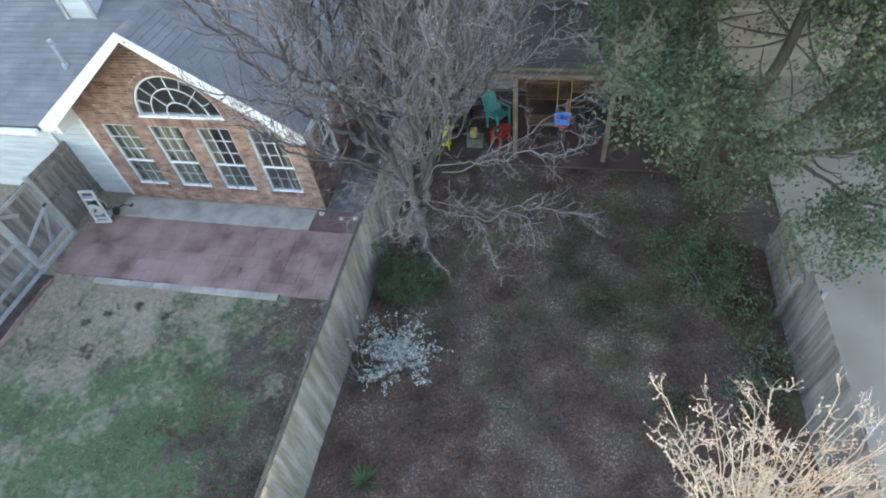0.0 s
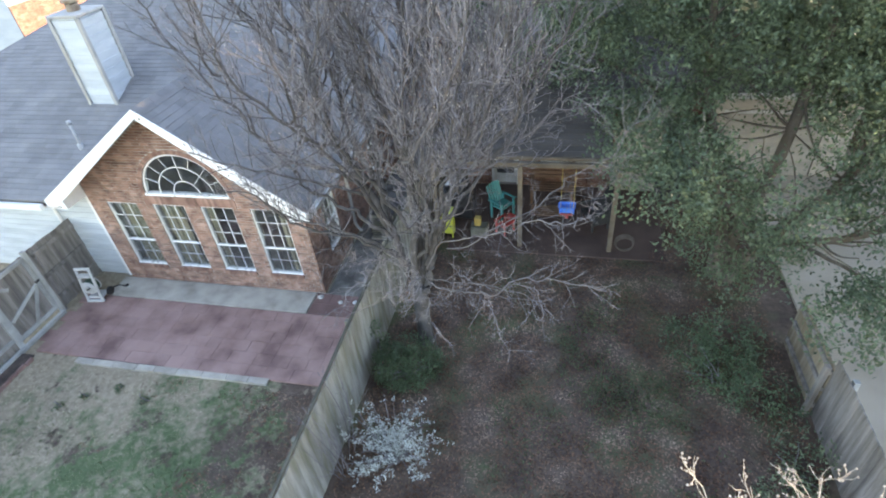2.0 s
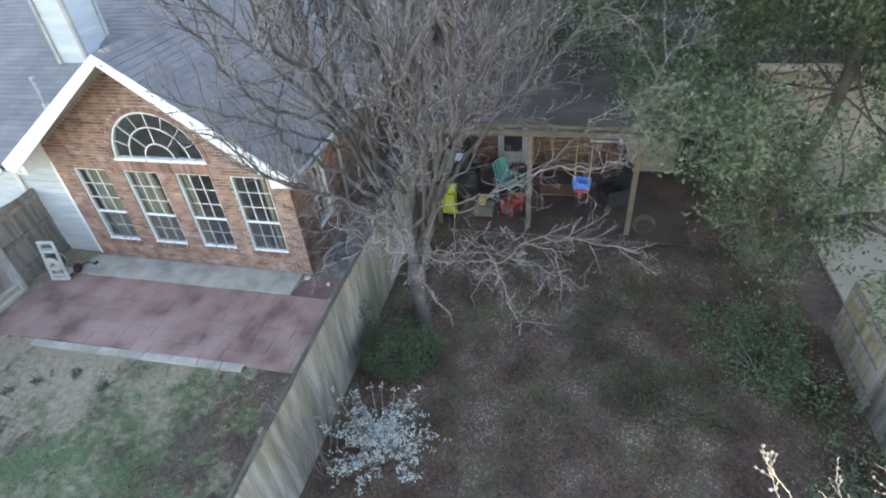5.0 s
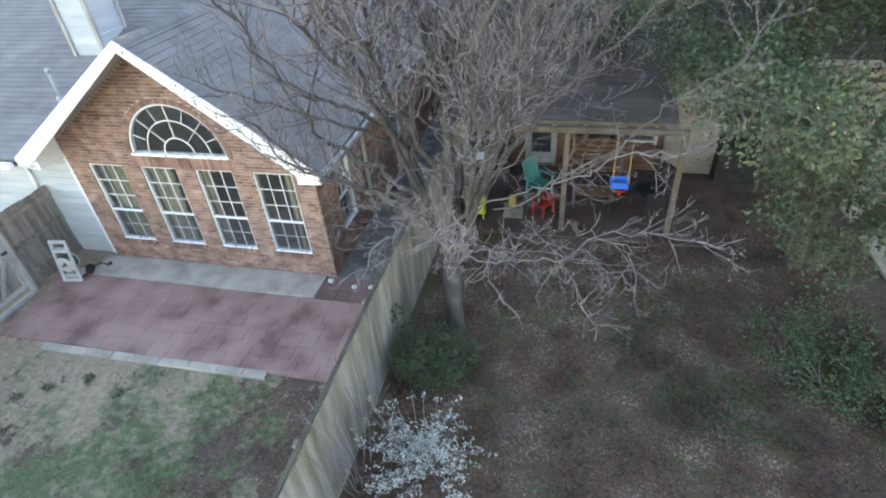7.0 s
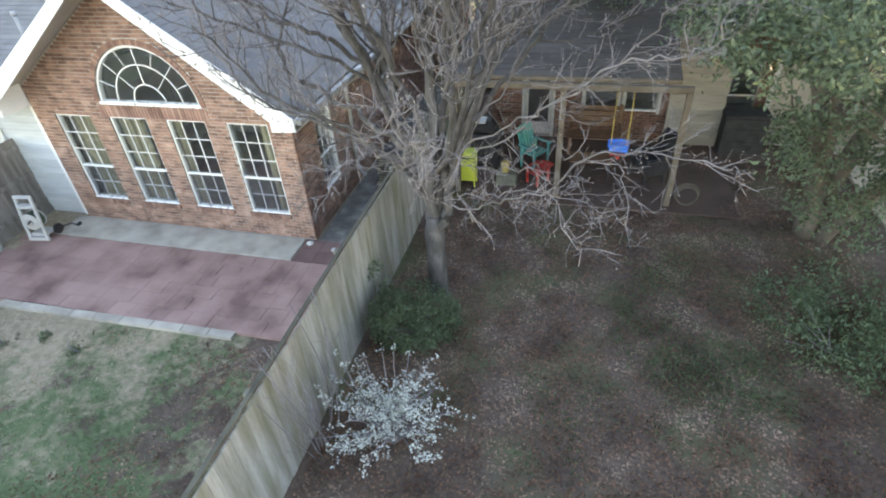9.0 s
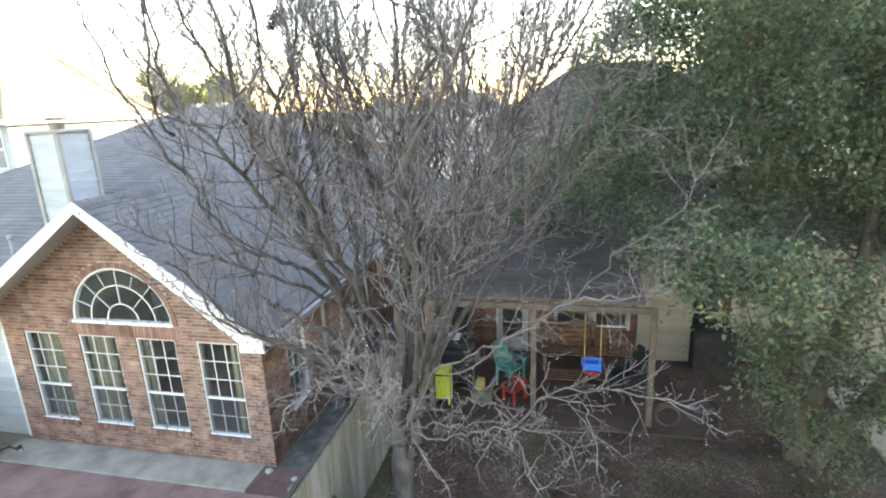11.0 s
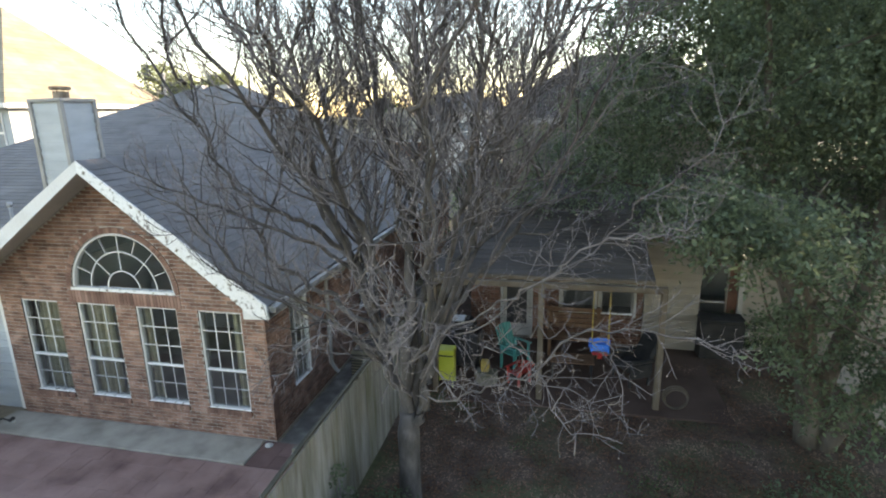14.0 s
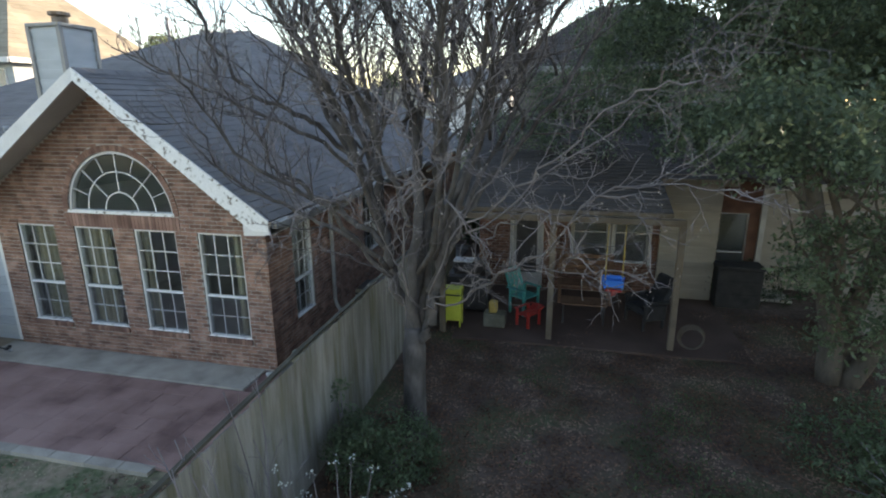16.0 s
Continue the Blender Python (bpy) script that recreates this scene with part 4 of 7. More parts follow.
picket_fence("fence", 1.835, -12.0, 6.0, lambda y: 1.58 + 0.12 * min(1.0, max(0.0, (y + 6.2) / 4.0)), FENCE, "weathered grey-tan cedar fence between the two yards, green algae", rails_on=-1)
picket_fence("fence", 9.95, -12.0, -2.05, 1.42, FENCE_DARK, "brown weathered board fence along the driveway", rails_on=1, cap=False, rail_mat=GATE_RAIL)
picket_fence("fence", 9.95, -1.95, -0.35, 1.22, FENCE_TAN, "low brown fence panel with two rails", rails_on=-1, cap=False, rail_mat=FENCE_DARK)


def build_left_fence():
    """The side fence with its framed gate, left of the patio."""
    # rails take the dark board colour here in place of the house's shadow
    picket_fence("fence", -6.55, -1.36, 0.10, 1.75, FENCE_DARK, "grey-brown side fence panel meeting the siding wall, rails darkened for shade", rails_on=1, cap=False, rail_mat=FENCE_DARK)
    gate = thing("gate", -6.48, -1.98, 0.0, "dark boarded garden gate with pale grey frame and diagonal braces", "gate")
    me, rail = unit_piece(FENCE_DARK, 0.03), unit_piece(GATE_RAIL, 0.03)
    y = -0.56
    while y < 0.50:
        lay("picket", me, gate, -0.03, y + 0.07, 0.90 + rng.uniform(-0.01, 0.01), 0.018, 0.134, 1.66)
        y += 0.14
    for z in (0.16, 1.66):
        lay("gate_rail", rail, gate, 0.0, 0.0, z, 0.04, 1.12, 0.09)
    for y in (-0.52, 0.52):
        lay("gate_stile", rail, gate, 0.004, y, 0.91, 0.04, 0.075, 1.40)
    for y0, z0, y1, z1 in ((0.47, 0.98, -0.46, 0.62), (0.46, 0.96, 0.0, 0.22), (-0.46, 1.58, -0.1, 1.30)):
        barred("brace", (0.012, y0, z0), (0.012, y1, z1), 0.028, 0.085, GATE_RAIL, gate, "greyed diagonal brace")
    boxed("latch", 0.02, 0.05, 0.46, 0.60, 1.0, 1.06, DARK, gate, "black iron latch")
    for y in (-1.36, -2.60):
        post = thing("fence_post", -6.46, y, 0.0, "square grey timber gate post", "post", "gate posts")
        boxed("shaft", -0.05, 0.05, -0.05, 0.05, -0.1, 1.82, GATE_RAIL, post, bevel=0.008)
    picket_fence("fence", -6.50, -9.5, -2.66, 1.7, FENCE_DARK, "grey-brown side fence along the lawn", rails_on=1, cap=False, rail_mat=GATE_RAIL)
    for x0, y0, y1 in ((-6.30, -9.0, -2.9), ):
        kerb = thing("garden_edging", x0 + 0.35, y0, 0.0, "low faded brick edging of the flower bed by the fence", "edging")
        y, k = 0.0, 0
        while y < y1 - y0:
            lay("edging_brick", unit_piece(PAVER, 0.04), kerb, rng.uniform(-0.015, 0.015), y + 0.1, -0.012, 0.06, 0.19, 0.08, rz=rng.uniform(-6, 6))
            y += 0.205
    board = thing("edging_board", -6.36, -1.45, 0.0, "long pale timber board at the foot of the gate", "board")
    boxed("plank", -0.05, 0.05, -5.0, 0.05, -0.04, 0.05, GATE_RAIL, board, bevel=0.006)


build_left_fence()

# ---- trees and shrubs ----
def curve(pts, n, wander=0.0):
    """A smooth line of n points through the given ones."""
    p = np.asarray(pts, float)
    p = np.concatenate([[2 * p[0] - p[1]], p, [2 * p[-1] - p[-2]]])
    out = []
    for t in np.linspace(0, len(pts) - 1 - 1e-6, n):
        i = int(t)
        u = t - i
        a, b, c, d = p[i : i + 4]
        out.append(0.5 * (2 * b + (c - a) * u + (2 * a - 5 * b + 4 * c - d) * u * u + (3 * b - a - 3 * c + d) * u**3))
    out = np.array(out)
    if wander:
        w = np.cumsum(rng.normal(size=out.shape) * wander, axis=0)
        out += w - np.linspace(0, 1, n)[:, None] * w[-1] * 0.5
        out[0] = pts[0]
    return out


def unit(v):
    return v / (np.linalg.norm(v) + 1e-9)


def shoot(start, d, length, up, wander, n):
    """A shoot that turns slowly upward (or down, for negative up)."""
    pts, p, d = [np.array(start, float)], np.array(start, float), unit(np.array(d, float))
    for _ in range(n):
        d = unit(d + np.array([0, 0, up]) / n + rng.normal(size=3) * wander)
        p = p + d * length / n
        pts.append(p)
    return np.array(pts)


class Bare:
    """A leafless tree: limbs as parts of their own, the finer wood and its buds gathered."""

    def __init__(self, fork=(9, 6, 3), up=0.8, twig_len=0.42, bud=0.9, dens=1.0, r_twig=0.0045, wander=0.10):
        self.wander, self.even = wander, False
        self.fork, self.twigs, self.buds, self.up, self.twig_len, self.bud, self.dens, self.rt = fork, Bulk(), [], up, twig_len, bud, dens, r_twig

    def branch(self, bulk, path, r0, r1, level, up, count, length):
        n = len(path)
        sides = (9, 6, 4, 3)[min(level, 3)]
        (bulk if level < 2 else self.twigs).tube(path, r1 + (r0 - r1) * np.linspace(1, 0, n) ** 0.8, sides)
        if level == 3 or (level == 2 and length < 0.2):
            if rng.random() < self.bud:
                self.buds.append(path[-1])
                self.buds.append(path[n // 2])
            return
        for k in range(count):
            t = rng.uniform(0.22 if level else 0.30, 1.0) ** 0.85
            if self.even and level < 2:
                t = 0.22 + 0.76 * (k + rng.random()) / count
            i = min(n - 2, int(t * (n - 1)))
            u = t * (n - 1) - i
            p = path[i] * (1 - u) + path[i + 1] * u
            tan = unit(path[i + 1] - path[i])
            side = unit(np.cross(tan, rng.normal(size=3)))
            spread = rng.uniform(0.45, 1.0)
            d = unit(tan * (0.5 if self.even else 0.75) + side * spread)
            ln = length * rng.uniform(0.45, 1.05) * (1.15 - (0.75 if self.even else 0.55) * t)
            steps = (9, 7, 5)[level]
            sub = shoot(p, d, ln, up * rng.uniform(0.4, 1.3), self.wander * (0.6, 1.0, 1.2)[level], steps)
            r = (r0 + (r1 - r0) * t)
            q0 = max(self.rt, min(r * 0.62, 0.002 + ln * 0.004 if self.even else ln * 0.0115))
            self.branch(bulk, sub, q0, max(self.rt * 0.6, q0 * 0.35), level + 1, up, max(1, int(round(self.dens * self.fork[level] * rng.uniform(0.7, 1.3)))), ln * 0.5 if level else self.twig_len * rng.uniform(0.7, 1.6))

    def bud_mesh(self, name, size, mat):
        bulk = Bulk()
        o = np.array([(1, 0, 0), (-1, 0, 0), (0, 1, 0), (0, -1, 0), (0, 0, 1.6), (0, 0, -1)])
        f = [(0, 2, 4), (2, 1, 4), (1, 3, 4), (3, 0, 4), (2, 0, 5), (1, 2, 5), (3, 1, 5), (0, 3, 5)]
        for p in self.buds:
            bulk.add(p + o * size * rng.uniform(0.7, 1.4), f)
        return bulk.mesh(name, mat)


def clump_points(blobs, clumps, per, spread, shell=0.55):
    """Leaf places: clumps spread through the outer part of each round mass."""
    out = []
    for x, y, z, rx, ry, rz in blobs:
        n = max(3, int(clumps * (rx * ry * rz) ** (2 / 3)))
        d = rng.normal(size=(n, 3))
        d /= np.linalg.norm(d, axis=1)[:, None]
        c = np.array([x, y, z]) + d * np.array([rx, ry, rz]) * rng.uniform(shell, 1.05, (n, 1))
        out.append((c[:, None] + rng.normal(size=(n, per, 3)) * spread * np.array([1, 1, 0.7])).reshape(-1, 3))
    return np.concatenate(out)


def zigzag(start, d, length, up, n, kink=0.28, wander=0.10):
    """A shoot that turns a little to one side and the other at each joint, and slowly upward."""
    p, d = np.array(start, float), unit(np.array(d, float))
    side = unit(np.cross(d, rng.normal(size=3)))
    pts, s = [p], rng.choice((-1.0, 1.0))
    for _ in range(n):
        d = unit(d + side * s * kink * rng.uniform(0.3, 1.3) + np.array([0, 0, up / n]) + rng.normal(size=3) * wander)
        s = -s
        p = p + d * (length / n) * rng.uniform(0.75, 1.25)
        pts.append(p)
    return np.array(pts)


class Crown:
    """Grows branches, side shoots and budded spurs along hand-set limbs."""

    def __init__(self, twig_radius, bud_size, bud_chance):
        self.fine, self.buds, self.rt, self.size, self.chance = Bulk(), [], twig_radius, bud_size, bud_chance

    def along(self, path, gap, first=0.2, jitter=0.8):
        """Places and directions spaced by gap along a path, from the given share of it on."""
        seg = np.linalg.norm(np.diff(path, axis=0), axis=1)
        total = seg.sum()
        at = np.concatenate([[0], np.cumsum(seg)])
        v = first * total + gap * rng.uniform(0.2, 1.0)
        while v < total * 0.985:
            i = min(len(seg) - 1, int(np.searchsorted(at, v) - 1))
            u = (v - at[i]) / seg[i]
            yield path[i] * (1 - u) + path[i + 1] * u, unit(path[i + 1] - path[i]), v / total
            v += gap * rng.uniform(1 - jitter / 2, 1 + jitter / 2)

    def leave(self, tan, spread, lift):
        side = unit(np.cross(tan, rng.normal(size=3)))
        return unit(tan * 0.7 + side * spread + np.array([0, 0, lift]))

    def spurs(self, path, gap, up):
        for p, tan, t in self.along(path, gap, 0.1):
            ln = rng.uniform(0.05, 0.16) * (1.2 - 0.5 * t)
            sub = zigzag(p, self.leave(tan, rng.uniform(0.6, 1.2), 0.1), ln, up, self.joints, 0.3)
            self.fine.tube(sub, np.linspace(self.rt * 0.8, self.rt * 0.6, self.joints + 1), 3)
            if rng.random() < self.chance:
                self.buds.append(sub[-1])
        if rng.random() < self.chance:
            self.buds.append(path[-1])

    def shoots(self, path, gap, length, up, spread=0.9):
        for p, tan, t in self.along(path, gap, 0.12):
            ln = length * rng.uniform(0.4, 1.15) * (1.15 - 0.6 * t)
            sub = zigzag(p, self.leave(tan, spread * rng.uniform(0.5, 1.1), 0.05), ln, up * rng.uniform(0.3, 1.3), 6, 0.24)
            self.fine.tube(sub, np.linspace(self.rt * 1.25, self.rt * 0.75, 7), 3)
            self.spurs(sub, self.spur_gap, up)

    def limb(self, bulk, pts, r0, r1, branch_gap, branch_len, shoot_gap, shoot_len, up, spread=0.9, first=0.25, wander=0.02):
        path = curve(pts, max(16, 5 * len(pts)), wander)
        n = len(path)
        bulk.tube(path, r1 + (r0 - r1) * np.linspace(1, 0, n) ** 0.85, 9 if r0 > 0.05 else 7)
        for p, tan, t in self.along(path, branch_gap, first):
            ln = branch_len * rng.uniform(0.45, 1.15) * (1.2 - 0.6 * t)
            sub = zigzag(p, self.leave(tan, spread * rng.uniform(0.6, 1.2), 0.1), ln, up * rng.uniform(0.5, 1.4), 10, 0.20, 0.09)
            r = max(self.rt * 1.5, min(0.6 * (r0 + (r1 - r0) * t), 0.0022 + self.gain * ln))
            bulk.tube(sub, np.linspace(r, self.rt, 11), 5)
            self.shoots(sub, shoot_gap, shoot_len, up)
        self.shoots(path[n // 2 :], shoot_gap * 1.3, shoot_len, up)

    def bud_mesh(self, name, mat):
        bulk = Bulk()
        o = np.array([(1, 0, 0), (-1, 0, 0), (0, 1, 0), (0, -1, 0), (0, 0, 1.6), (0, 0, -1)])
        f = [(0, 2, 4), (2, 1, 4), (1, 3, 4), (3, 0, 4), (2, 0, 5), (1, 2, 5), (3, 1, 5), (0, 3, 5)]
        for p in self.buds:
            bulk.add(p + o * self.size * rng.uniform(0.6, 1.4), f)
        return bulk.mesh(name, mat)


def build_pear():
    """The bare, many-stemmed tree beside the fence."""
    tree = thing("bare_tree", 2.78, -1.12, -0.08, "leafless grey-barked tree with many upright limbs and budding twigs", "tree")
    trunk = Bulk()
    trunk.tube(curve([(0, 0, 0), (-0.01, 0.01, 0.5), (0.0, 0.0, 1.0), (0.0, 0.0, 1.6)], 14), np.interp(np.linspace(0, 1, 14), [0, 0.1, 0.6, 0.85, 1], [0.21, 0.165, 0.15, 0.16, 0.11]), 14)
    put("trunk", trunk.mesh("trunk", BARK, True), tree, "smooth grey trunk")
    # upright limbs: way, thickness at the foot, length of the side branches
    high = [
        ([(0, 0, 1.2), (-0.12, 0.0, 1.75), (-0.31, 0.03, 2.37), (-0.45, 0.06, 2.95), (-0.58, 0.1, 3.7), (-0.71, 0.1, 4.5), (-0.86, 0.1, 5.1), (-1.0, 0.1, 6.4), (-1.1, 0.1, 8.3)], 0.090, 1.3),
        ([(-0.46, 0.06, 3.0), (-0.85, 0.1, 3.9), (-1.12, 0.15, 4.36), (-1.31, 0.2, 4.96), (-1.5, 0.2, 6.0), (-1.75, 0.2, 7.8)], 0.062, 1.4),
        ([(-0.40, 0.05, 2.7), (-0.97, 0.1, 3.12), (-1.44, 0.1, 3.33), (-1.83, 0.1, 3.55), (-2.0, 0.1, 3.9), (-2.23, 0.1, 4.3), (-2.58, 0.1, 4.8), (-2.94, 0.0, 5.3)], 0.042, 0.9),
        ([(-0.80, 0.1, 3.8), (-1.4, -0.2, 4.4), (-1.95, -0.4, 4.8), (-2.3, -0.5, 5.4), (-2.5, -0.5, 6.2)], 0.036, 0.9),
        ([(-0.52, 0.08, 3.3), (-1.2, -0.5, 4.1), (-2.1, -0.9, 4.65), (-2.9, -1.2, 5.2)], 0.030, 0.8),
        ([(-0.55, 0.1, 3.5), (-1.3, 0.3, 4.9), (-1.8, 0.3, 6.0), (-2.2, 0.3, 7.4)], 0.042, 1.2),
        ([(-0.02, 0.0, 3.0), (-0.2, -0.8, 4.4), (-0.2, -1.7, 5.4), (-0.1, -2.5, 6.3), (-0.1, -2.8, 7.1)], 0.038, 1.1),
        ([(-0.42, 0.05, 2.9), (-0.7, -0.7, 4.5), (-1.0, -1.25, 5.5), (-1.3, -1.7, 6.5), (-1.4, -1.9, 7.5)], 0.040, 1.2),
        ([(0.02, 0, 1.35), (0.05, 0.02, 2.3), (-0.01, 0.05, 3.6), (-0.13, 0.1, 4.35), (-0.22, 0.15, 4.95), (-0.45, 0.2, 5.7), (-0.6, 0.2, 7.0), (-0.6, 0.2, 8.6)], 0.080, 1.3),
        ([(0.03, 0.05, 1.35), (0.1, 0.2, 2.3), (0.08, 0.35, 3.96), (0.12, 0.4, 4.93), (0.1, 0.45, 6.0), (0.0, 0.5, 8.8)], 0.075, 1.3),
        ([(0.03, -0.02, 1.4), (0.17, -0.05, 2.3), (0.24, -0.1, 3.63), (0.29, -0.15, 4.92), (0.33, -0.2, 6.2), (0.45, -0.2, 8.6)], 0.062, 1.2),
        ([(0.04, 0.1, 1.5), (0.1, 0.5, 2.8), (0.3, 1.0, 4.2), (0.4, 1.4, 6.0), (0.5, 1.6, 8.0)], 0.060, 1.3),
        ([(0.04, 0, 1.4), (0.24, 0, 2.05), (0.45, 0, 2.8), (0.73, 0.05, 3.64), (0.86, 0.1, 4.48), (0.9, 0.1, 5.2), (1.05, 0.1, 6.4), (1.2, 0.1, 8.0)], 0.068, 1.2),
        ([(0.84, 0.1, 4.3), (1.1, 0.15, 5.0), (1.4, 0.2, 5.6), (1.8, 0.2, 6.6), (2.1, 0.2, 7.6)], 0.036, 1.1),
        ([(0.42, 0, 2.7), (0.9, 0.3, 3.5), (1.5, 0.6, 4.5), (2.1, 0.8, 5.5), (2.6, 0.9, 6.6), (2.9, 1.0, 7.8)], 0.040, 1.1),
        ([(0.86, 0.1, 4.45), (1.45, 0.35, 5.5), (2.0, 0.5, 6.5), (2.4, 0.6, 7.8)], 0.036, 1.1),
        ([(0.3, -0.05, 2.6), (0.7, -0.6, 3.8), (1.1, -1.2, 4.8), (1.4, -1.8, 5.9), (1.5, -2.0, 6.8)], 0.038, 1.0),
        ([(0.45, 0.0, 2.8), (1.1, -0.5, 4.2), (1.7, -0.9, 5.2), (2.2, -1.2, 6.1), (2.4, -1.3, 6.9)], 0.038, 1.0),
        ([(-0.3, 0.05, 2.4), (-0.7, 0.7, 3.6), (-1.2, 1.2, 5.0), (-1.5, 1.4, 6.6), (-1.6, 1.5, 8.0)], 0.050, 1.3),
        ([(0.2, 0.05, 2.1), (0.7, 0.9, 3.4), (1.2, 1.5, 4.7), (1.5, 1.8, 6.6)], 0.046, 1.2),
        ([(0.1, -0.05, 2.4), (0.5, -0.9, 3.6), (0.7, -1.7, 4.6), (0.8, -2.2, 5.5), (0.8, -2.4, 6.3)], 0.036, 0.9),
        ([(-0.28, 0, 2.3), (-0.8, -0.3, 2.9), (-1.4, -0.6, 3.3), (-2.0, -0.8, 3.7), (-2.5, -0.9, 4.4)], 0.034, 0.9),
        ([(-0.33, 0, 2.4), (-0.8, -0.8, 3.3), (-1.3, -1.4, 4.0), (-1.7, -1.8, 4.9)], 0.032, 0.9),
    ]
    # limbs that arch out low over the yard towards the open ground
    low = [
        ([(0.15, -0.03, 1.9), (0.55, -0.5, 2.5), (1.2, -1.2, 3.15), (1.79, -1.8, 3.63), (2.4, -2.05, 3.85), (3.0, -2.15, 3.85), (3.34, -2.2, 3.74)], 0.034, 0.75),
        ([(0.22, -0.03, 2.1), (0.7, -0.5, 2.95), (1.3, -1.1, 3.6), (1.94, -1.73, 4.16), (2.5, -1.85, 4.55), (3.0, -1.75, 4.75), (3.35, -1.65, 4.85)], 0.032, 0.7),
        ([(0.8, -0.6, 3.08), (1.8, -0.9, 4.0), (2.6, -1.0, 4.6), (3.3, -1.0, 5.2), (3.7, -0.9, 5.8)], 0.026, 0.9),
        ([(0.42, 0.0, 2.7), (1.2, -0.2, 3.9), (1.9, -0.5, 4.9), (2.5, -0.85, 5.6), (2.8, -1.0, 6.2)], 0.028, 0.8),
        ([(1.15, -1.15, 3.1), (1.6, -2.0, 3.65), (1.85, -2.6, 3.75), (2.0, -3.0, 3.55)], 0.016, 0.5),
        ([(1.75, -1.75, 3.6), (2.2, -2.2, 3.65), (2.45, -2.45, 3.25)], 0.013, 0.45),
        ([(0.08, -0.05, 1.95), (0.25, -0.8, 2.9), (0.5, -1.7, 3.7), (0.8, -2.6, 4.2), (1.0, -3.2, 4.45), (1.05, -3.5, 4.7)], 0.028, 0.6),
        ([(0.6, -2.0, 3.85), (0.95, -2.8, 4.1), (1.1, -3.15, 4.0), (1.18, -3.4, 3.72)], 0.011, 0.5),
        ([(0.5, -1.7, 3.7), (0.35, -2.4, 4.25), (0.3, -2.9, 4.6)], 0.014, 0.5),
        ([(0.0, -0.05, 2.0), (-0.05, -0.9, 3.0), (-0.1, -1.7, 3.55), (-0.3, -2.3, 3.6), (-0.5, -2.7, 3.35)], 0.024, 0.55),
        ([(-0.1, 0.0, 1.75), (-0.5, -0.5, 2.5), (-0.85, -1.0, 2.9), (-1.2, -1.3, 2.8)], 0.018, 0.5),
        ([(0.3, -0.3, 2.2), (0.9, -0.9, 2.75), (1.7, -1.3, 3.05), (2.5, -1.5, 3.0)], 0.018, 0.6),
    ]
    up, out = Crown(0.0042, 0.006, 0.2), Crown(0.0025, 0.0046, 0.4)
    up.spur_gap, out.spur_gap = 0.105, 0.10
    up.joints, out.joints = 1, 2
    up.gain, out.gain = 0.0088, 0.0032
    for pts, r, ln in high:
        bulk = Bulk()
        if r > 0.034:
            # slender upright leaders that fill the top of the crown
            path = curve(pts, 40)
            for i in rng.choice(np.flatnonzero((path[:, 2] > 3.6) & (path[:, 2] < 6.2)), 3 if r > 0.055 else 2):
                a, rise = rng.uniform(0, 2 * math.pi), rng.uniform(2.0, 3.0)
                far = path[i] + np.array([math.cos(a) * 1.0, math.sin(a) * 0.9, rise])
                up.limb(bulk, [path[i], path[i] * 0.55 + far * 0.45 + np.array([math.cos(a), math.sin(a), 0]) * 0.22, far], 0.021, 0.006, 0.14, 0.85, 0.10, 0.40, 0.75, first=0.15, wander=0.03)
        up.limb(bulk, pts, r * 1.05, 0.012 if r > 0.05 else 0.007, 0.14, ln * 1.1, 0.115, 0.46, 0.75, first=0.42 if r > 0.055 else 0.30, wander=0.035)
        put("limb", bulk.mesh("limb", BARK, True), tree)
    for pts, r, ln in low:
        bulk = Bulk()
        out.limb(bulk, pts, r * 0.43, 0.0036, 0.15, ln * 1.1, 0.12, 0.26, 0.12, first=0.25, wander=0.05)
        put("limb", bulk.mesh("limb", TWIG_FRONT, True), tree, "pale low limb arching over the yard")
    put("twig_growth", up.fine.mesh("twigs", TWIG), tree, "fine bare twigs", kind="stuff")
    put("twig_growth", out.fine.mesh("twigs", TWIG_FRONT), tree, "pale budded twigs of the low limbs", kind="stuff")
    put("bud_growth", up.bud_mesh("buds", BUD), tree, "swelling buds", kind="stuff")
    put("bud_growth", out.bud_mesh("buds", BUD), tree, "pale swelling buds", kind="stuff")


build_pear()


nest = thing("leaf_nest", 1.21, -0.42, 7.34, "round nest of dry leaves lodged in the bare tree", "nest")
put("leaf_ball", leaves(clump_points([(0, 0, 0, 0.15, 0.15, 0.13), (0, 0, 0, 0.08, 0.08, 0.07)], 260, 30, 0.035, 0.5), 0.07, 0.04, LITTER, "leaf_ball"), nest, kind="stuff")


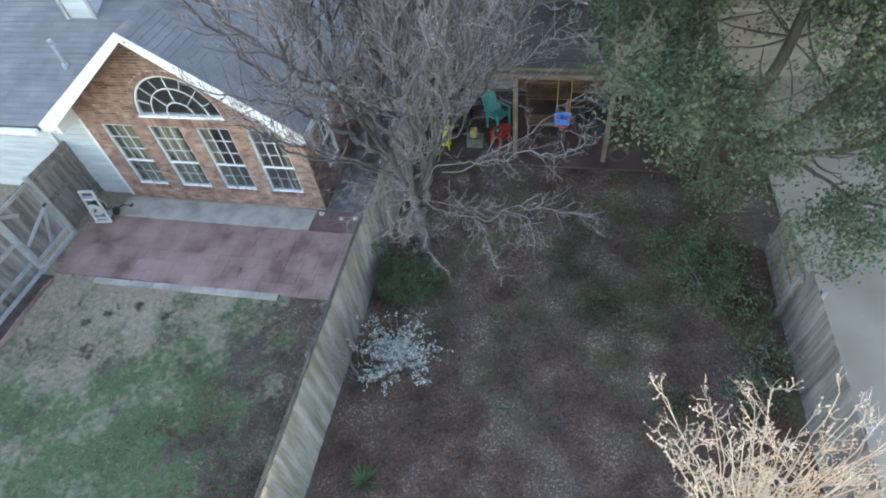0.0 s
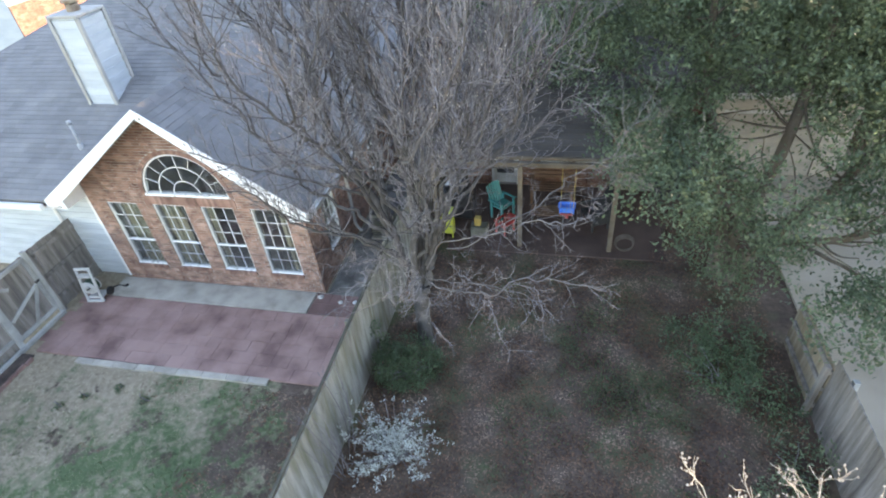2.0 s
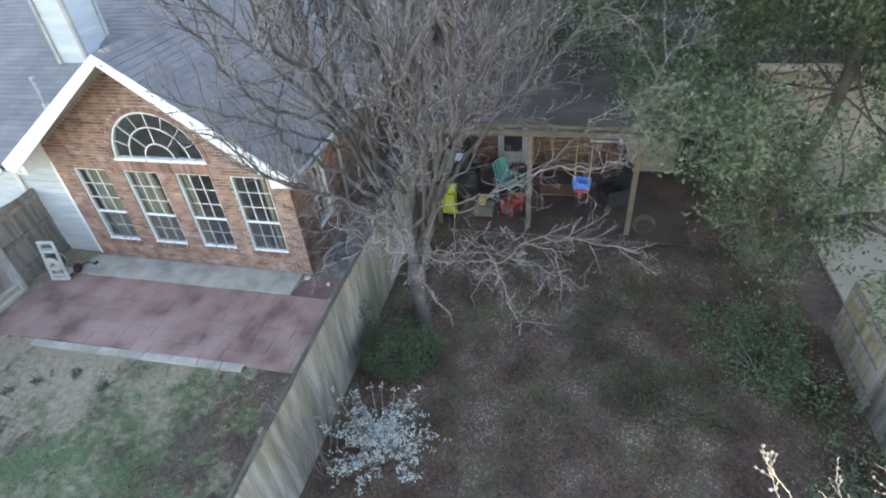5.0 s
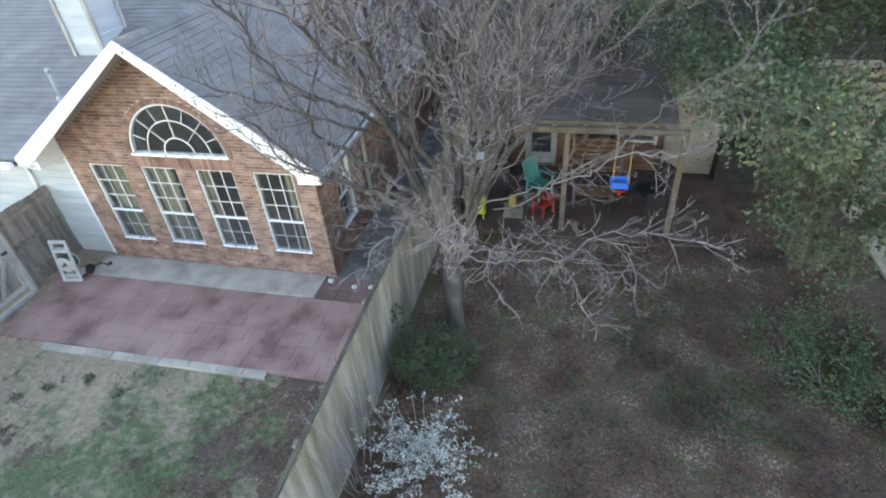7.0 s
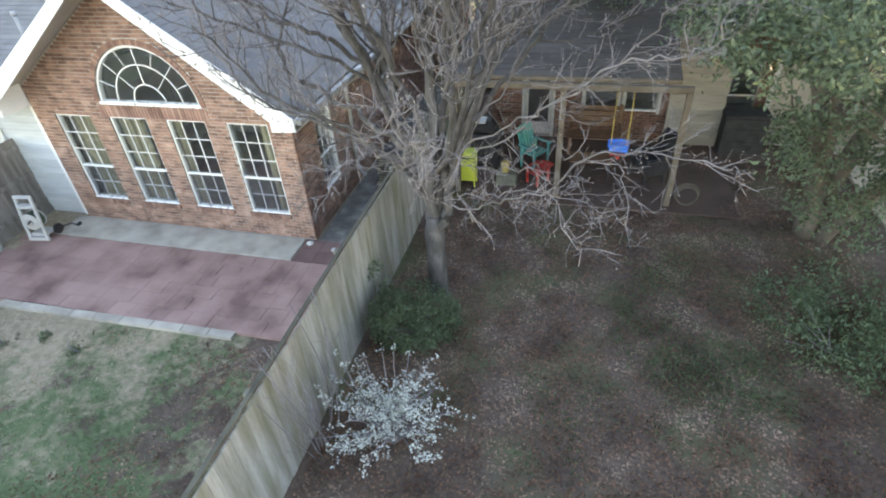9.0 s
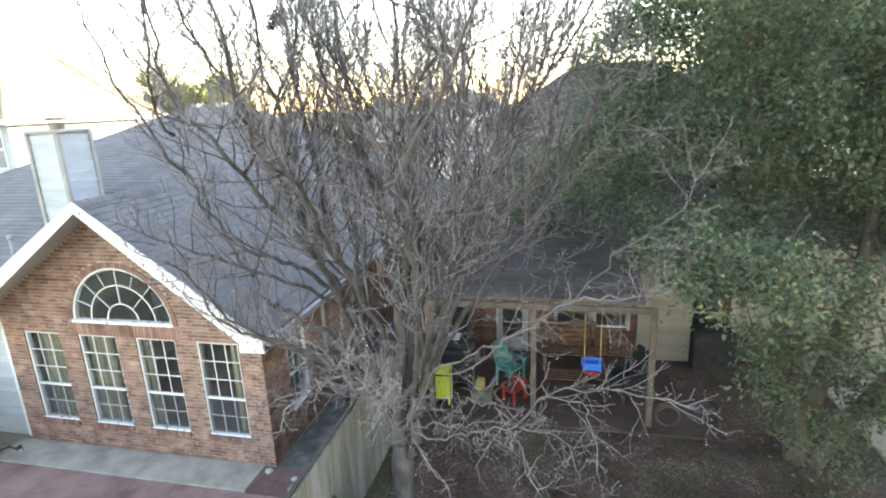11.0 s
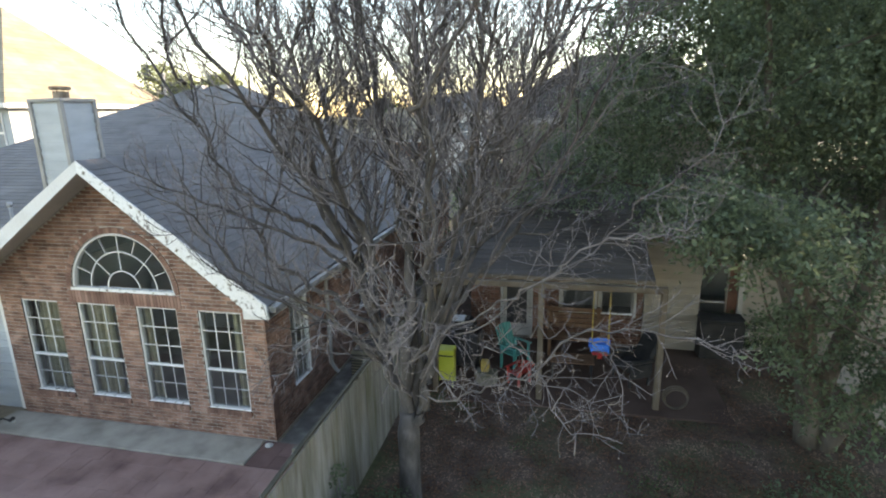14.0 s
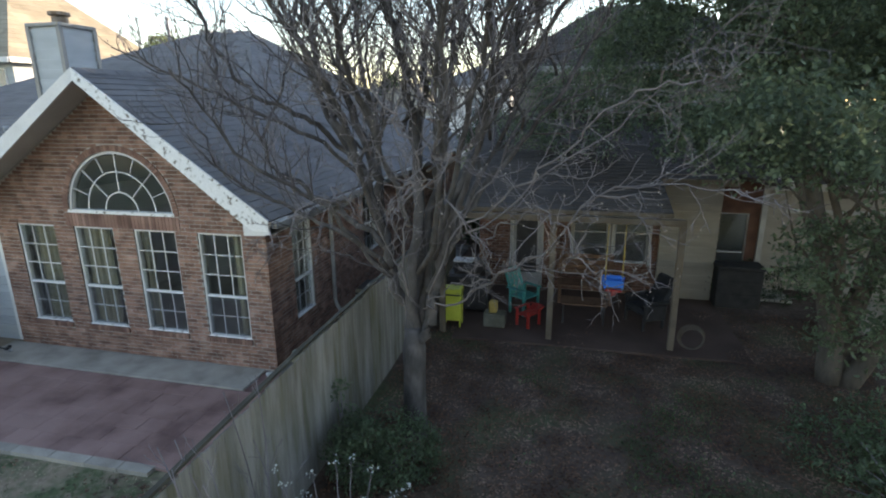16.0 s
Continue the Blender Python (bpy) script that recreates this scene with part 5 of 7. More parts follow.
def build_crape():
    """The leafless sunlit shrub tree under the start of the flight."""
    tree = thing("bare_shrub_tree", 8.22, -6.55, -0.08, "leafless pale-barked small tree with upright sunlit stems", "tree")
    t = Bare(fork=(6, 4, 3), up=0.9, twig_len=0.20, r_twig=0.0032, dens=0.72, wander=0.17, bud=0.8)
    for k in range(46):
        a = k * 2.4
        r = 0.25 + 1.4 * (k / 45) ** 0.7
        tip = np.array([r * math.cos(a), r * 0.55 * math.sin(a) + 0.25, 3.95 + rng.uniform(-0.45, 0.3) - 0.12 * r])
        bulk = Bulk()
        t.branch(bulk, curve([(0.08 * math.cos(a), 0.08 * math.sin(a), 0), tip * (0.22, 0.22, 0.4), tip * (0.62, 0.62, 0.72), tip], 16, 0.014), 0.012, 0.0036, 0, 0.9, 10, 0.6)
        put("stem", bulk.mesh("stem", TWIG_PALE, True), tree)
    put("twig_growth", t.twigs.mesh("twigs", TWIG_PALE), tree, "fine pale twigs", kind="stuff")
    put("bud_growth", t.bud_mesh("buds", 0.011, BUD), tree, "dry seed heads", kind="stuff")


build_crape()


def build_evergreen():
    tree = thing("evergreen_tree", 9.0, 1.7, -0.08, "large dark evergreen broadleaf tree with several leaning trunks", "tree")
    stems = [
        [(0, 0, 0), (-0.1, 0.0, 1.2), (-0.5, 0.1, 2.8), (-1.0, 0.2, 5.0), (-1.3, 0.3, 7.5)],
        [(0.1, 0.1, 0), (0.3, 0.2, 1.4), (0.7, 0.4, 3.2), (0.9, 0.6, 6.0), (1.0, 0.8, 9.0)],
        [(0.2, -0.1, 0), (0.7, -0.2, 1.2), (1.5, -0.3, 2.6), (2.3, -0.4, 4.6), (2.8, -0.4, 6.5)],
        [(-0.1, 0.0, 0.3), (-0.35, -0.4, 1.8), (-0.8, -1.0, 3.0), (-1.5, -1.8, 4.0)],
        [(0.1, 0.0, 0.6), (0.9, -0.8, 1.7), (1.7, -1.6, 2.6), (2.4, -2.2, 3.9)],
        [(0.0, 0.1, 0.4), (-0.2, 0.8, 2.2), (-0.8, 1.6, 4.2), (-1.6, 2.0, 6.0)],
    ]
    radii = (0.20, 0.19, 0.16, 0.08, 0.10, 0.13)
    for pts, r in zip(stems, radii):
        bulk = Bulk()
        path = curve(pts, 18, 0.02)
        bulk.tube(path, np.linspace(r, 0.035, 18), 10)
        for _ in range(12):
            i = rng.integers(6, 17)
            sub = shoot(path[i], unit(rng.normal(size=3) + (0, 0, 0.5)), rng.uniform(0.8, 1.9), 0.3, 0.12, 6)
            bulk.tube(sub, np.linspace(0.03, 0.008, 7), 5)
        put("trunk", bulk.mesh("trunk", BARK_DARK, True), tree)
    blobs = [
        (-1.9, -0.5, 4.0, 1.1, 1.2, 0.6), (-2.0, 0.3, 5.0, 1.7, 1.7, 1.4), (-2.3, 0.8, 6.8, 1.8, 1.8, 1.5),
        (0.2, 0.4, 7.5, 2.0, 2.0, 1.6), (-1.6, 0.9, 8.6, 1.8, 1.8, 1.5), (0.4, 0.8, 9.6, 2.0, 2.0, 1.5), (1.7, -0.6, 5.6, 1.8, 1.8, 1.5),
        (2.4, -0.2, 7.6, 1.8, 1.8, 1.6), (2.6, -1.8, 4.4, 1.6, 1.6, 1.1), (1.6, -1.4, 3.4, 0.9, 0.9, 0.6), (-1.8, -1.3, 4.1, 1.2, 1.2, 0.8),
        (-2.9, 1.6, 5.4, 1.3, 1.5, 1.4), (3.6, 0.4, 5.4, 1.6, 1.6, 1.5), (0.2, 2.2, 6.2, 2.0, 1.8, 1.8), (-0.3, -0.5, 2.2, 0.9, 0.8, 0.7), (-1.2, 1.6, 10.2, 1.8, 1.8, 1.3), (1.6, 0.2, 9.2, 1.8, 1.8, 1.4), (3.4, 0.6, 7.6, 1.7, 1.7, 1.5), (-0.8, 0.2, 6.4, 1.9, 1.9, 1.6), (1.2, 1.6, 5.4, 1.9, 1.7, 1.6),
        (2.2, -1.2, 3.0, 1.2, 1.2, 0.7), (0.9, -3.5, 2.3, 0.7, 0.8, 0.5), (1.8, -3.1, 2.7, 0.9, 0.9, 0.6), (0.9, -3.5, 2.3, 0.5, 0.55, 0.35), (1.8, -3.1, 2.7, 0.6, 0.6, 0.4), (1.4, -3.3, 2.5, 0.5, 0.5, 0.35), (2.3, -2.9, 3.0, 0.6, 0.6, 0.4), (0.6, -0.9, 1.9, 0.7, 0.6, 0.45), (-0.4, -1.6, 1.4, 0.6, 0.6, 0.5), (0.3, -1.7, 1.8, 0.7, 0.6, 0.5), (-0.2, -2.6, 3.7, 0.9, 0.9, 0.6), (-2.1, -3.0, 4.3, 1.0, 1.0, 0.62), (-1.5, -2.1, 4.1, 0.9, 0.9, 0.6), (-4.3, 3.4, 3.9, 1.1, 1.0, 0.8), (-5.2, 3.8, 4.2, 1.0, 1.0, 0.8), (-3.6, 2.8, 4.7, 1.2, 1.2, 1.0), (3.4, -2.6, 3.6, 1.1, 1.1, 0.9), (2.9, 0.2, 4.0, 1.3, 1.2, 0.9), (2.0, 0.9, 4.4, 1.2, 1.2, 0.9),
    ]
    blobs += [(-0.6, -0.3, 5.4, 1.3, 1.2, 0.9), (1.0, 1.2, 5.0, 1.7, 1.4, 1.2), (1.5, 1.8, 3.6, 1.4, 1.0, 0.9), (2.7, 1.4, 4.6, 1.3, 1.2, 1.0), (0.9, -1.6, 4.3, 0.8, 0.8, 0.5), (-1.1, -1.9, 2.7, 0.6, 0.6, 0.45), (-3.2, 3.6, 4.6, 1.2, 1.0, 0.8), (-4.6, 4.3, 4.7, 1.0, 0.9, 0.6), (1.6, 0.3, 6.6, 1.6, 1.5, 1.3), (3.0, 1.6, 6.4, 1.8, 1.6, 1.6), (2.0, -2.4, 3.4, 0.9, 0.9, 0.6)]
    blobs += [(-3.1, 2.0, 6.5, 1.2, 1.2, 0.9), (-2.4, 2.0, 8.3, 1.2, 1.3, 1.3), (-2.2, 1.8, 9.7, 1.3, 1.3, 1.2), (-3.4, 2.4, 5.7, 1.0, 1.1, 0.8), (-2.5, 2.2, 7.9, 0.9, 1.0, 1.1), (-2.2, 1.6, 9.2, 1.0, 1.0, 1.0), (-2.7, 2.6, 7.2, 1.0, 1.0, 0.8), (-2.3, 2.0, 8.3, 0.6, 0.6, 0.7), (-1.8, 1.7, 9.2, 0.9, 0.9, 0.9), (-2.9, 2.0, 6.6, 0.7, 0.7, 0.5), (-2.6, 1.8, 7.6, 0.9, 0.9, 0.7)]
    pts = clump_points(blobs, 50, 42, 0.15)
    limb = Bulk()
    limb.tube(curve([(-0.8, 0.8, 3.4), (-2.6, 2.4, 4.1), (-4.4, 3.5, 4.2), (-5.6, 3.9, 4.3)], 12, 0.02), np.linspace(0.09, 0.02, 12), 7)
    put("trunk", limb.mesh("trunk", BARK_DARK, True), tree, "long side limb over the neighbour's roof")
    limb = Bulk()
    limb.tube(curve([(0.9, -0.8, 1.7), (1.2, -1.8, 2.0), (1.5, -2.8, 2.3), (1.9, -3.4, 2.7)], 12, 0.02), np.linspace(0.05, 0.012, 12), 6)
    put("trunk", limb.mesh("trunk", BARK_DARK, True), tree, "low side limb reaching over the fence")
    put("crown", leaves(pts, 0.084, 0.044, LEAF_TREE, "crown", droop=0.35), tree, "dark glossy green leaves in clumps", kind="stuff")


build_evergreen()


def build_shrub(name, x, y, blobs, label, clumps, per, spread, length, width, mat, stems=10, shell=0.6):
    shrub = thing(name, x, y, -0.06, label, "shrub")
    bulk = Bulk()
    for _ in range(stems):
        b = blobs[rng.integers(len(blobs))]
        tip = np.array(b[:3]) + rng.normal(size=3) * np.array(b[3:]) * 0.45
        tip[2] = max(tip[2], 0.25)
        bulk.tube(curve([(rng.normal() * 0.06, rng.normal() * 0.06, 0), tip * (0.4, 0.4, 0.55), tip], 8, 0.01), np.linspace(0.016, 0.005, 8), 5)
    put("stem_growth", bulk.mesh("stems", TWIG, True), shrub, kind="stuff")
    put("foliage", leaves(clump_points(blobs, clumps, per, spread, shell), length, width, mat, "foliage"), shrub, kind="stuff")
    return shrub


build_shrub("clipped_bush", 2.66, -2.08, [(0, 0, 0.40, 0.64, 0.62, 0.42), (-0.22, -0.12, 0.36, 0.42, 0.44, 0.36), (0.26, 0.03, 0.38, 0.38, 0.44, 0.36)], "rounded dark green evergreen bush beside the fence", 480, 26, 0.055, 0.045, 0.024, LEAF_BUSH, shell=0.9)
build_shrub("low_shrub", 8.55, -1.45, [(0, 0, 0.45, 0.65, 0.6, 0.45), (0.55, -0.45, 0.45, 0.6, 0.55, 0.45), (-0.55, 0.75, 0.4, 0.5, 0.6, 0.4), (0.1, 0.6, 0.6, 0.6, 0.6, 0.5)], "loose green shrub under the evergreen tree", 150, 26, 0.09, 0.07, 0.03, LEAF_BUSH, stems=5)
build_shrub("low_shrub", 9.35, -3.2, [(0, 0, 0.35, 0.45, 0.6, 0.4), (-0.3, -0.5, 0.3, 0.45, 0.5, 0.35)], "dark green shrub against the side fence", 110, 26, 0.09, 0.08, 0.03, LEAF_TREE)
build_shrub("fence_vine", 1.99, -1.75, [(0, 0.1, 0.55, 0.1, 0.16, 0.25), (-0.02, -0.05, 1.0, 0.08, 0.12, 0.2)], "small leafy seedling growing up the fence", 260, 12, 0.05, 0.07, 0.04, LEAF_TREE, stems=4)
build_shrub("clipped_hedge", 8.42, 5.35, [(0, 0, 0.5, 0.45, 0.34, 0.5), (-0.25, 0.0, 0.45, 0.25, 0.3, 0.5), (0.3, 0.0, 0.5, 0.25, 0.3, 0.5), (1.1, 0.2, 0.4, 0.5, 0.35, 0.45)], "dark clipped hedge against the brown brick wall", 320, 20, 0.06, 0.06, 0.03, LEAF_CONIFER, shell=0.8)
build_shrub("hedge_tree", 1.9, 9.4, [(0, 0, 1.6, 0.6, 1.1, 1.6), (0.1, 1.8, 1.8, 0.6, 1.2, 1.8), (0, 0.3, 3.3, 0.55, 1.0, 0.9), (0.1, 3.8, 1.9, 0.6, 1.2, 1.9)], "dark evergreen screen trees between the houses", 150, 26, 0.14, 0.13, 0.05, LEAF_CONIFER, stems=16)


def build_blossom():
    shrub = thing("flowering_shrub", 2.92, -3.98, -0.06, "straggly shrub covered in small white blossom", "shrub")
    t = Bare(up=0.5, twig_len=0.24, r_twig=0.003, dens=1.0)
    wood = Bulk()
    for k in range(34):
        a = k * 2.4 + rng.uniform(-0.3, 0.3)
        r = 0.15 + 0.80 * (k / 33) ** 0.7
        tip = np.array([r * math.cos(a), r * 0.85 * math.sin(a) - 0.05, rng.uniform(0.75, 1.12) - 0.25 * r])
        t.branch(wood, curve([(0, 0, 0), tip * (0.35, 0.35, 0.6), tip], 12, 0.012), 0.013, 0.004, 1, 0.5, 7, 0.42)
    for x, y, h in ((-0.72, 0.25, 1.25), (-0.55, 0.15, 1.2), (-0.35, 0.3, 1.25), (-0.12, 0.3, 1.42), (0.05, 0.25, 1.45), (0.2, 0.35, 1.35)):
        t.branch(wood, curve([(x * 0.3, y * 0.3, 0), (x * 0.7, y * 0.7, h * 0.6), (x, y, h)], 10, 0.006), 0.009, 0.003, 2, 0.9, 2, 0.1)
    put("stem_growth", wood.mesh("stems", TWIG, True), shrub, kind="stuff")
    put("twig_growth", t.twigs.mesh("twigs", TWIG), shrub, kind="stuff")
    b = np.array(t.buds)
    c = np.concatenate([b + rng.normal(size=b.shape) * 0.021 for _ in range(8)])
    c = c[c[:, 2] > 0.25]
    put("blossom", leaves(c, 0.028, 0.024, BLOSSOM, "blossom"), shrub, "small white flowers", kind="stuff")


build_blossom()


def build_yucca(x, y, n, length, label):
    plant = thing("strap_leaf_plant", x, y, -0.04, label, "plant")
    for k in range(n):
        a, tilt = k * 2.4, rng.uniform(0.35, 1.1)
        d = np.array([math.cos(a) * math.sin(tilt), math.sin(a) * math.sin(tilt), math.cos(tilt)])
        path = shoot((0, 0, 0), d, length * rng.uniform(0.7, 1.1), -0.7, 0.02, 7)
        side = unit(np.cross(d, (0, 0, 1)))
        w = np.array([0.012, 0.017, 0.019, 0.018, 0.015, 0.011, 0.006, 0.001])[:, None]
        v = np.concatenate([path - side * w, path + side * w, path - np.array([0, 0, 0.006])])
        f = [q for i in range(7) for q in ((i, i + 1, 17 + i, 16 + i), (16 + i, 17 + i, 9 + i, 8 + i))]
        put("leaf", mesh_of("leaf", v, f, LEAF_BUSH), plant)


build_yucca(2.78, -6.15, 26, 0.42, "bright green strap-leaved plant in the leaf litter")

# bare suckers leaning over the fence near the flowering shrub
suckers = thing("bare_suckers", 2.12, -4.15, -0.06, "thin leafless stems leaning over the fence", "shrub")
t = Bare(up=0.7, twig_len=0.35, r_twig=0.0028, dens=0.8)
wood = Bulk()
for k in range(9):
    x, y = rng.uniform(-0.45, 0.12), rng.uniform(-0.75, 0.75)
    t.branch(wood, curve([(x * 0.3, y * 0.4, 0), (x * 0.2, y * 0.8, 0.9), (x, y, rng.uniform(1.6, 2.2))], 10, 0.012), 0.009, 0.004, 1, 0.7, 6, 0.6)
put("sucker_growth", wood.mesh("stems", TWIG, True), suckers, kind="stuff")
put("twig_growth", t.twigs.mesh("twigs", TWIG), suckers, kind="stuff")


# ---- ground cover ----
def scatter(name, n, x0, x1, y0, y1, length, width, mat, label, category, keep, z=0.0, flat=True):
    p = np.stack([rng.uniform(x0, x1, n), rng.uniform(y0, y1, n)], 1)
    p = np.array([q for q in p if keep(*q)])
    c = np.array([(x, y, soil_height(x, y) + z + rng.uniform(0.0, 0.012)) for x, y in p])
    me = leaves(c, length, width, mat, name, droop=0.0, up=3.0 if flat else 0.0, fold=0.35)
    v = np.empty(len(me.vertices) * 3)
    me.vertices.foreach_get("co", v)
    v = v.reshape(-1, 5, 3)
    if flat:
        v[:, :, 2] = c[:, None, 2] + (v[:, :, 2] - c[:, None, 2]) * 0.35 + 0.006
    else:
        v[:, :, 2] = c[:, None, 2] + np.abs(v[:, :, 2] - c[:, None, 2])
    me.vertices.foreach_set("co", v.reshape(-1))
    tagged(new(name, me), label, category, kind="stuff")


def blotch(x, y, s, seed):
    return noise.noise((x * s, y * s, seed)) * 0.7 + noise.noise((x * s * 3.1, y * s * 3.1, seed)) * 0.3


scatter("leaf_litter", 90000, 1.95, 9.8, -9, 4.6, 0.058, 0.026, LITTER, "brown dead leaves strewn over the soil", "leaf litter", lambda x, y: blotch(x, y, 0.8, 3.0) > rng.uniform(-0.75, 0.45))
scatter("leaf_litter", 26000, -3.5, 1.75, -11, -2.9, 0.055, 0.032, LITTER, "a few dead leaves on the lawn", "leaf litter", lambda x, y: blotch(x, y, 0.8, 3.0) + 0.75 * min(1, max(0, (x + 1.2) / 2.4)) - 0.35 > rng.uniform(-0.2, 0.6))
scatter("leaf_litter", 52000, 1.95, 9.4, -8.5, 2.0, 0.055, 0.026, LITTER_PALE, "pale tan leaf litter over the open soil", "leaf litter", lambda x, y: blotch(x, y, 0.9, 6.0) - 0.10 * max(0.0, math.hypot((x - 5.4) * 0.7, y + 5.6) - 2.2) > rng.uniform(-0.9, 0.9))
scatter("grass", 60000, -6.2, 1.72, -11, -2.85, 0.055, 0.007, GRASS, "thin green grass in patches", "grass", lambda x, y: blotch(x, y, 0.8, 8.0) + 0.25 * min(1, max(0, (-2.9 - y) / 1.6)) + 0.2 * min(1, max(0, (x + 4.2) / 2.8)) + 0.15 * min(1, max(0, (-4.4 - y) / 1.6)) - 0.3 * min(1, max(0, (x - 0.2) / 1.2)) - 0.1 > rng.uniform(0.0, 0.6), flat=False)
scatter("dry_grass", 26000, -6.2, 1.72, -11, -2.85, 0.045, 0.006, STRAW, "dormant straw-coloured grass", "grass", lambda x, y: blotch(x, y, 0.62, 8.0) < rng.uniform(-0.1, 0.35), flat=False)
scatter("weeds", 42000, 4.0, 9.4, -4.6, 1.5, 0.055, 0.020, GRASS, "low green weeds among dead leaves", "weeds", lambda x, y: blotch(x, y, 0.7, 5.0) - 0.14 * (math.hypot(x - 6.5, y + 1.8) - 2.0) > rng.uniform(0.02, 0.5), flat=False)

# ---- the neighbour's house with its open patio frame ----
neighbour = thing("house", 5.5, 5.3, 0.0, "neighbour's two-storey house with beige siding and brown brick", "house")
neighbour.matrix_basis = pose(0, 0, 0)


def wall_x(name, x0, x1, y, z0, z1, holes, mat, label, thick=0.2):
    bulk = Bulk()
    cuts = sorted({x0, x1, *[v for h in holes for v in h[:2]]})
    for a, b in zip(cuts, cuts[1:]):
        m, z = (a + b) / 2, z0
        for _, _, lo, hi in [h for h in holes if h[0] < m < h[1]] + [(0, 0, z1, 99)]:
            bulk.box(a, b, y, y + thick, z, lo)
            z = hi
    return put(name, bulk.mesh(name, mat), neighbour, label)


B_WIN = [(4.85, 5.62, 0.75, 2.15), (5.78, 6.52, 0.75, 2.15)]
B_DOOR = (3.35, 4.15, 0.0, 2.05)
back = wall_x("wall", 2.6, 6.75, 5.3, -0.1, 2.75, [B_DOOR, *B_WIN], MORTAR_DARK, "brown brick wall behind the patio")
bricks = Bulk()
for row in range(40):
    z0, x = row * 0.0677, 2.6 - (0.1 if row % 2 else 0)
    while x < 6.75:
        a, b = max(x, 2.6), min(x + 0.193, 6.75)
        x += 0.2033
        spans = [(a, b)]
        for h in [B_DOOR, *B_WIN]:
            if h[2] - 0.05 < z0 < h[3]:
                spans = [s for p, q in spans for s in ((p, min(q, h[0])), (max(p, h[1]), q)) if s[1] - s[0] > 0.02]
        for p, q in spans:
            bricks.box(p, q, 5.3 - rng.uniform(0.007, 0.011), 5.31, z0 + 0.005, z0 + 0.0627)
put("brickwork", bricks.mesh("bricks", BRICK_SHADED), back, kind="stuff")
for a, b, lo, hi in B_WIN:
    build_window((a + b) / 2, 5.3, lo, hi, b - a, neighbour, cols=1, rows=(1, 1), paint=TRIM_GREY)
    boxed("window_trim", b - 0.0, b + 0.07, 5.26, 5.30, lo - 0.05, hi + 0.05, TRIM_GREY, neighbour, "light window trim greyed for shade")
    boxed("window_trim", a - 0.07, a, 5.26, 5.30, lo - 0.05, hi + 0.05, TRIM_GREY, neighbour, "light window trim greyed for shade")
door = boxed("door", 3.40, 4.10, 5.36, 5.41, 0.02, 2.0, TRIM_GREY, neighbour, "grey glazed patio door")
boxed("pane", 3.50, 4.0, 5.35, 5.36, 0.35, 1.90, DARK, door, bevel=0)
for x0, x1, z0, z1 in ((3.35, 3.42, 0, 2.05), (4.08, 4.15, 0, 2.05), (3.35, 4.15, 2.0, 2.08)):
    boxed("door_frame", x0, x1, 5.27, 5.36, z0, z1, TRIM_GREY, neighbour, "light door frame greyed for shade")

bulk = Bulk()
bulk.box(6.75, 7.95, 5.22, 5.42, -0.1, 2.75)
bulk.box(7.75, 7.95, 5.42, 5.94, -0.1, 2.75)
side = put("wall", bulk.mesh("wall", BEIGE), neighbour, "beige lapped siding wall")
z = 0.05
while z < 2.7:
    lay("siding_board", unit_piece(BEIGE, 0.0), side, 7.35, 5.205, z + 0.085, 1.19, 0.014, 0.19, rx=4.5)
    lay("siding_board", unit_piece(BEIGE, 0.0), side, 7.965, 5.58, z + 0.085, 0.7, 0.014, 0.19, rx=4.5, rz=90)
    z += 0.165
wall_x("wall", 7.95, 9.0, 5.95, -0.1, 2.75, [(8.10, 8.76, 0.02, 1.9)], BRICK_SHADED, "brown brick wall with one window")
build_window(8.43, 5.95, 0.02, 1.9, 0.66, neighbour, cols=1, rows=(1, 1), paint=TRIM_GREY)
boxed("corner_board", 8.98, 9.10, 5.89, 6.01, 0, 2.75, TRIM_GREY, neighbour, "pale corner board")
boxed("wall", 9.0, 9.1, 6.02, 6.6, -0.1, 2.75, BEIGE, neighbour, "beige side wall", bevel=0)
# unseen rear half, lengthened to y=18 to shade the brick house's side wall
boxed("wall", 9.75, 9.95, 6.56, 18.0, -0.1, 2.75, BEIGE, neighbour, "beige side wall", bevel=0)
boxed("wall", 2.6, 2.8, 5.5, 18.0, -0.1, 2.75, BRICK_SHADED, neighbour, "brown brick side wall", bevel=0)
boxed("wall", 2.6, 9.95, 18.0, 18.2, -0.1, 5.3, BEIGE, neighbour, "unseen beige rear wall, moved back to block sun", bevel=0)
boxed("floor_slab", 2.8, 9.75, 5.5, 18.0, -0.15, 0.0, CONCRETE, neighbour, "concrete floor slab", bevel=0)
# first-floor walls, set back over the lower roof
up = wall_x("wall", 3.0, 9.95, 9.0, 2.6, 5.4, [(4.6, 5.6, 3.5, 4.9)], BEIGE, "beige upper-storey wall")
build_window(5.1, 9.0, 3.5, 4.9, 1.0, neighbour, cols=2, rows=(1, 1))
boxed("wall", 3.0, 3.2, 9.2, 18.0, 2.6, 5.4, BEIGE, neighbour, "beige upper side wall", bevel=0)
boxed("wall", 9.75, 9.95, 9.2, 18.0, 2.75, 5.4, BEIGE, neighbour, "beige upper side wall", bevel=0)
lower = shingled("roof", [(2.3, 2.46, 2.50), (6.5, 2.46, 2.50), (6.5, 9.0, 4.0), (2.3, 9.0, 4.0)], neighbour, SHINGLE_DARK, exposure=0.2, tab=0.6, label="brown-grey shingle roofs")
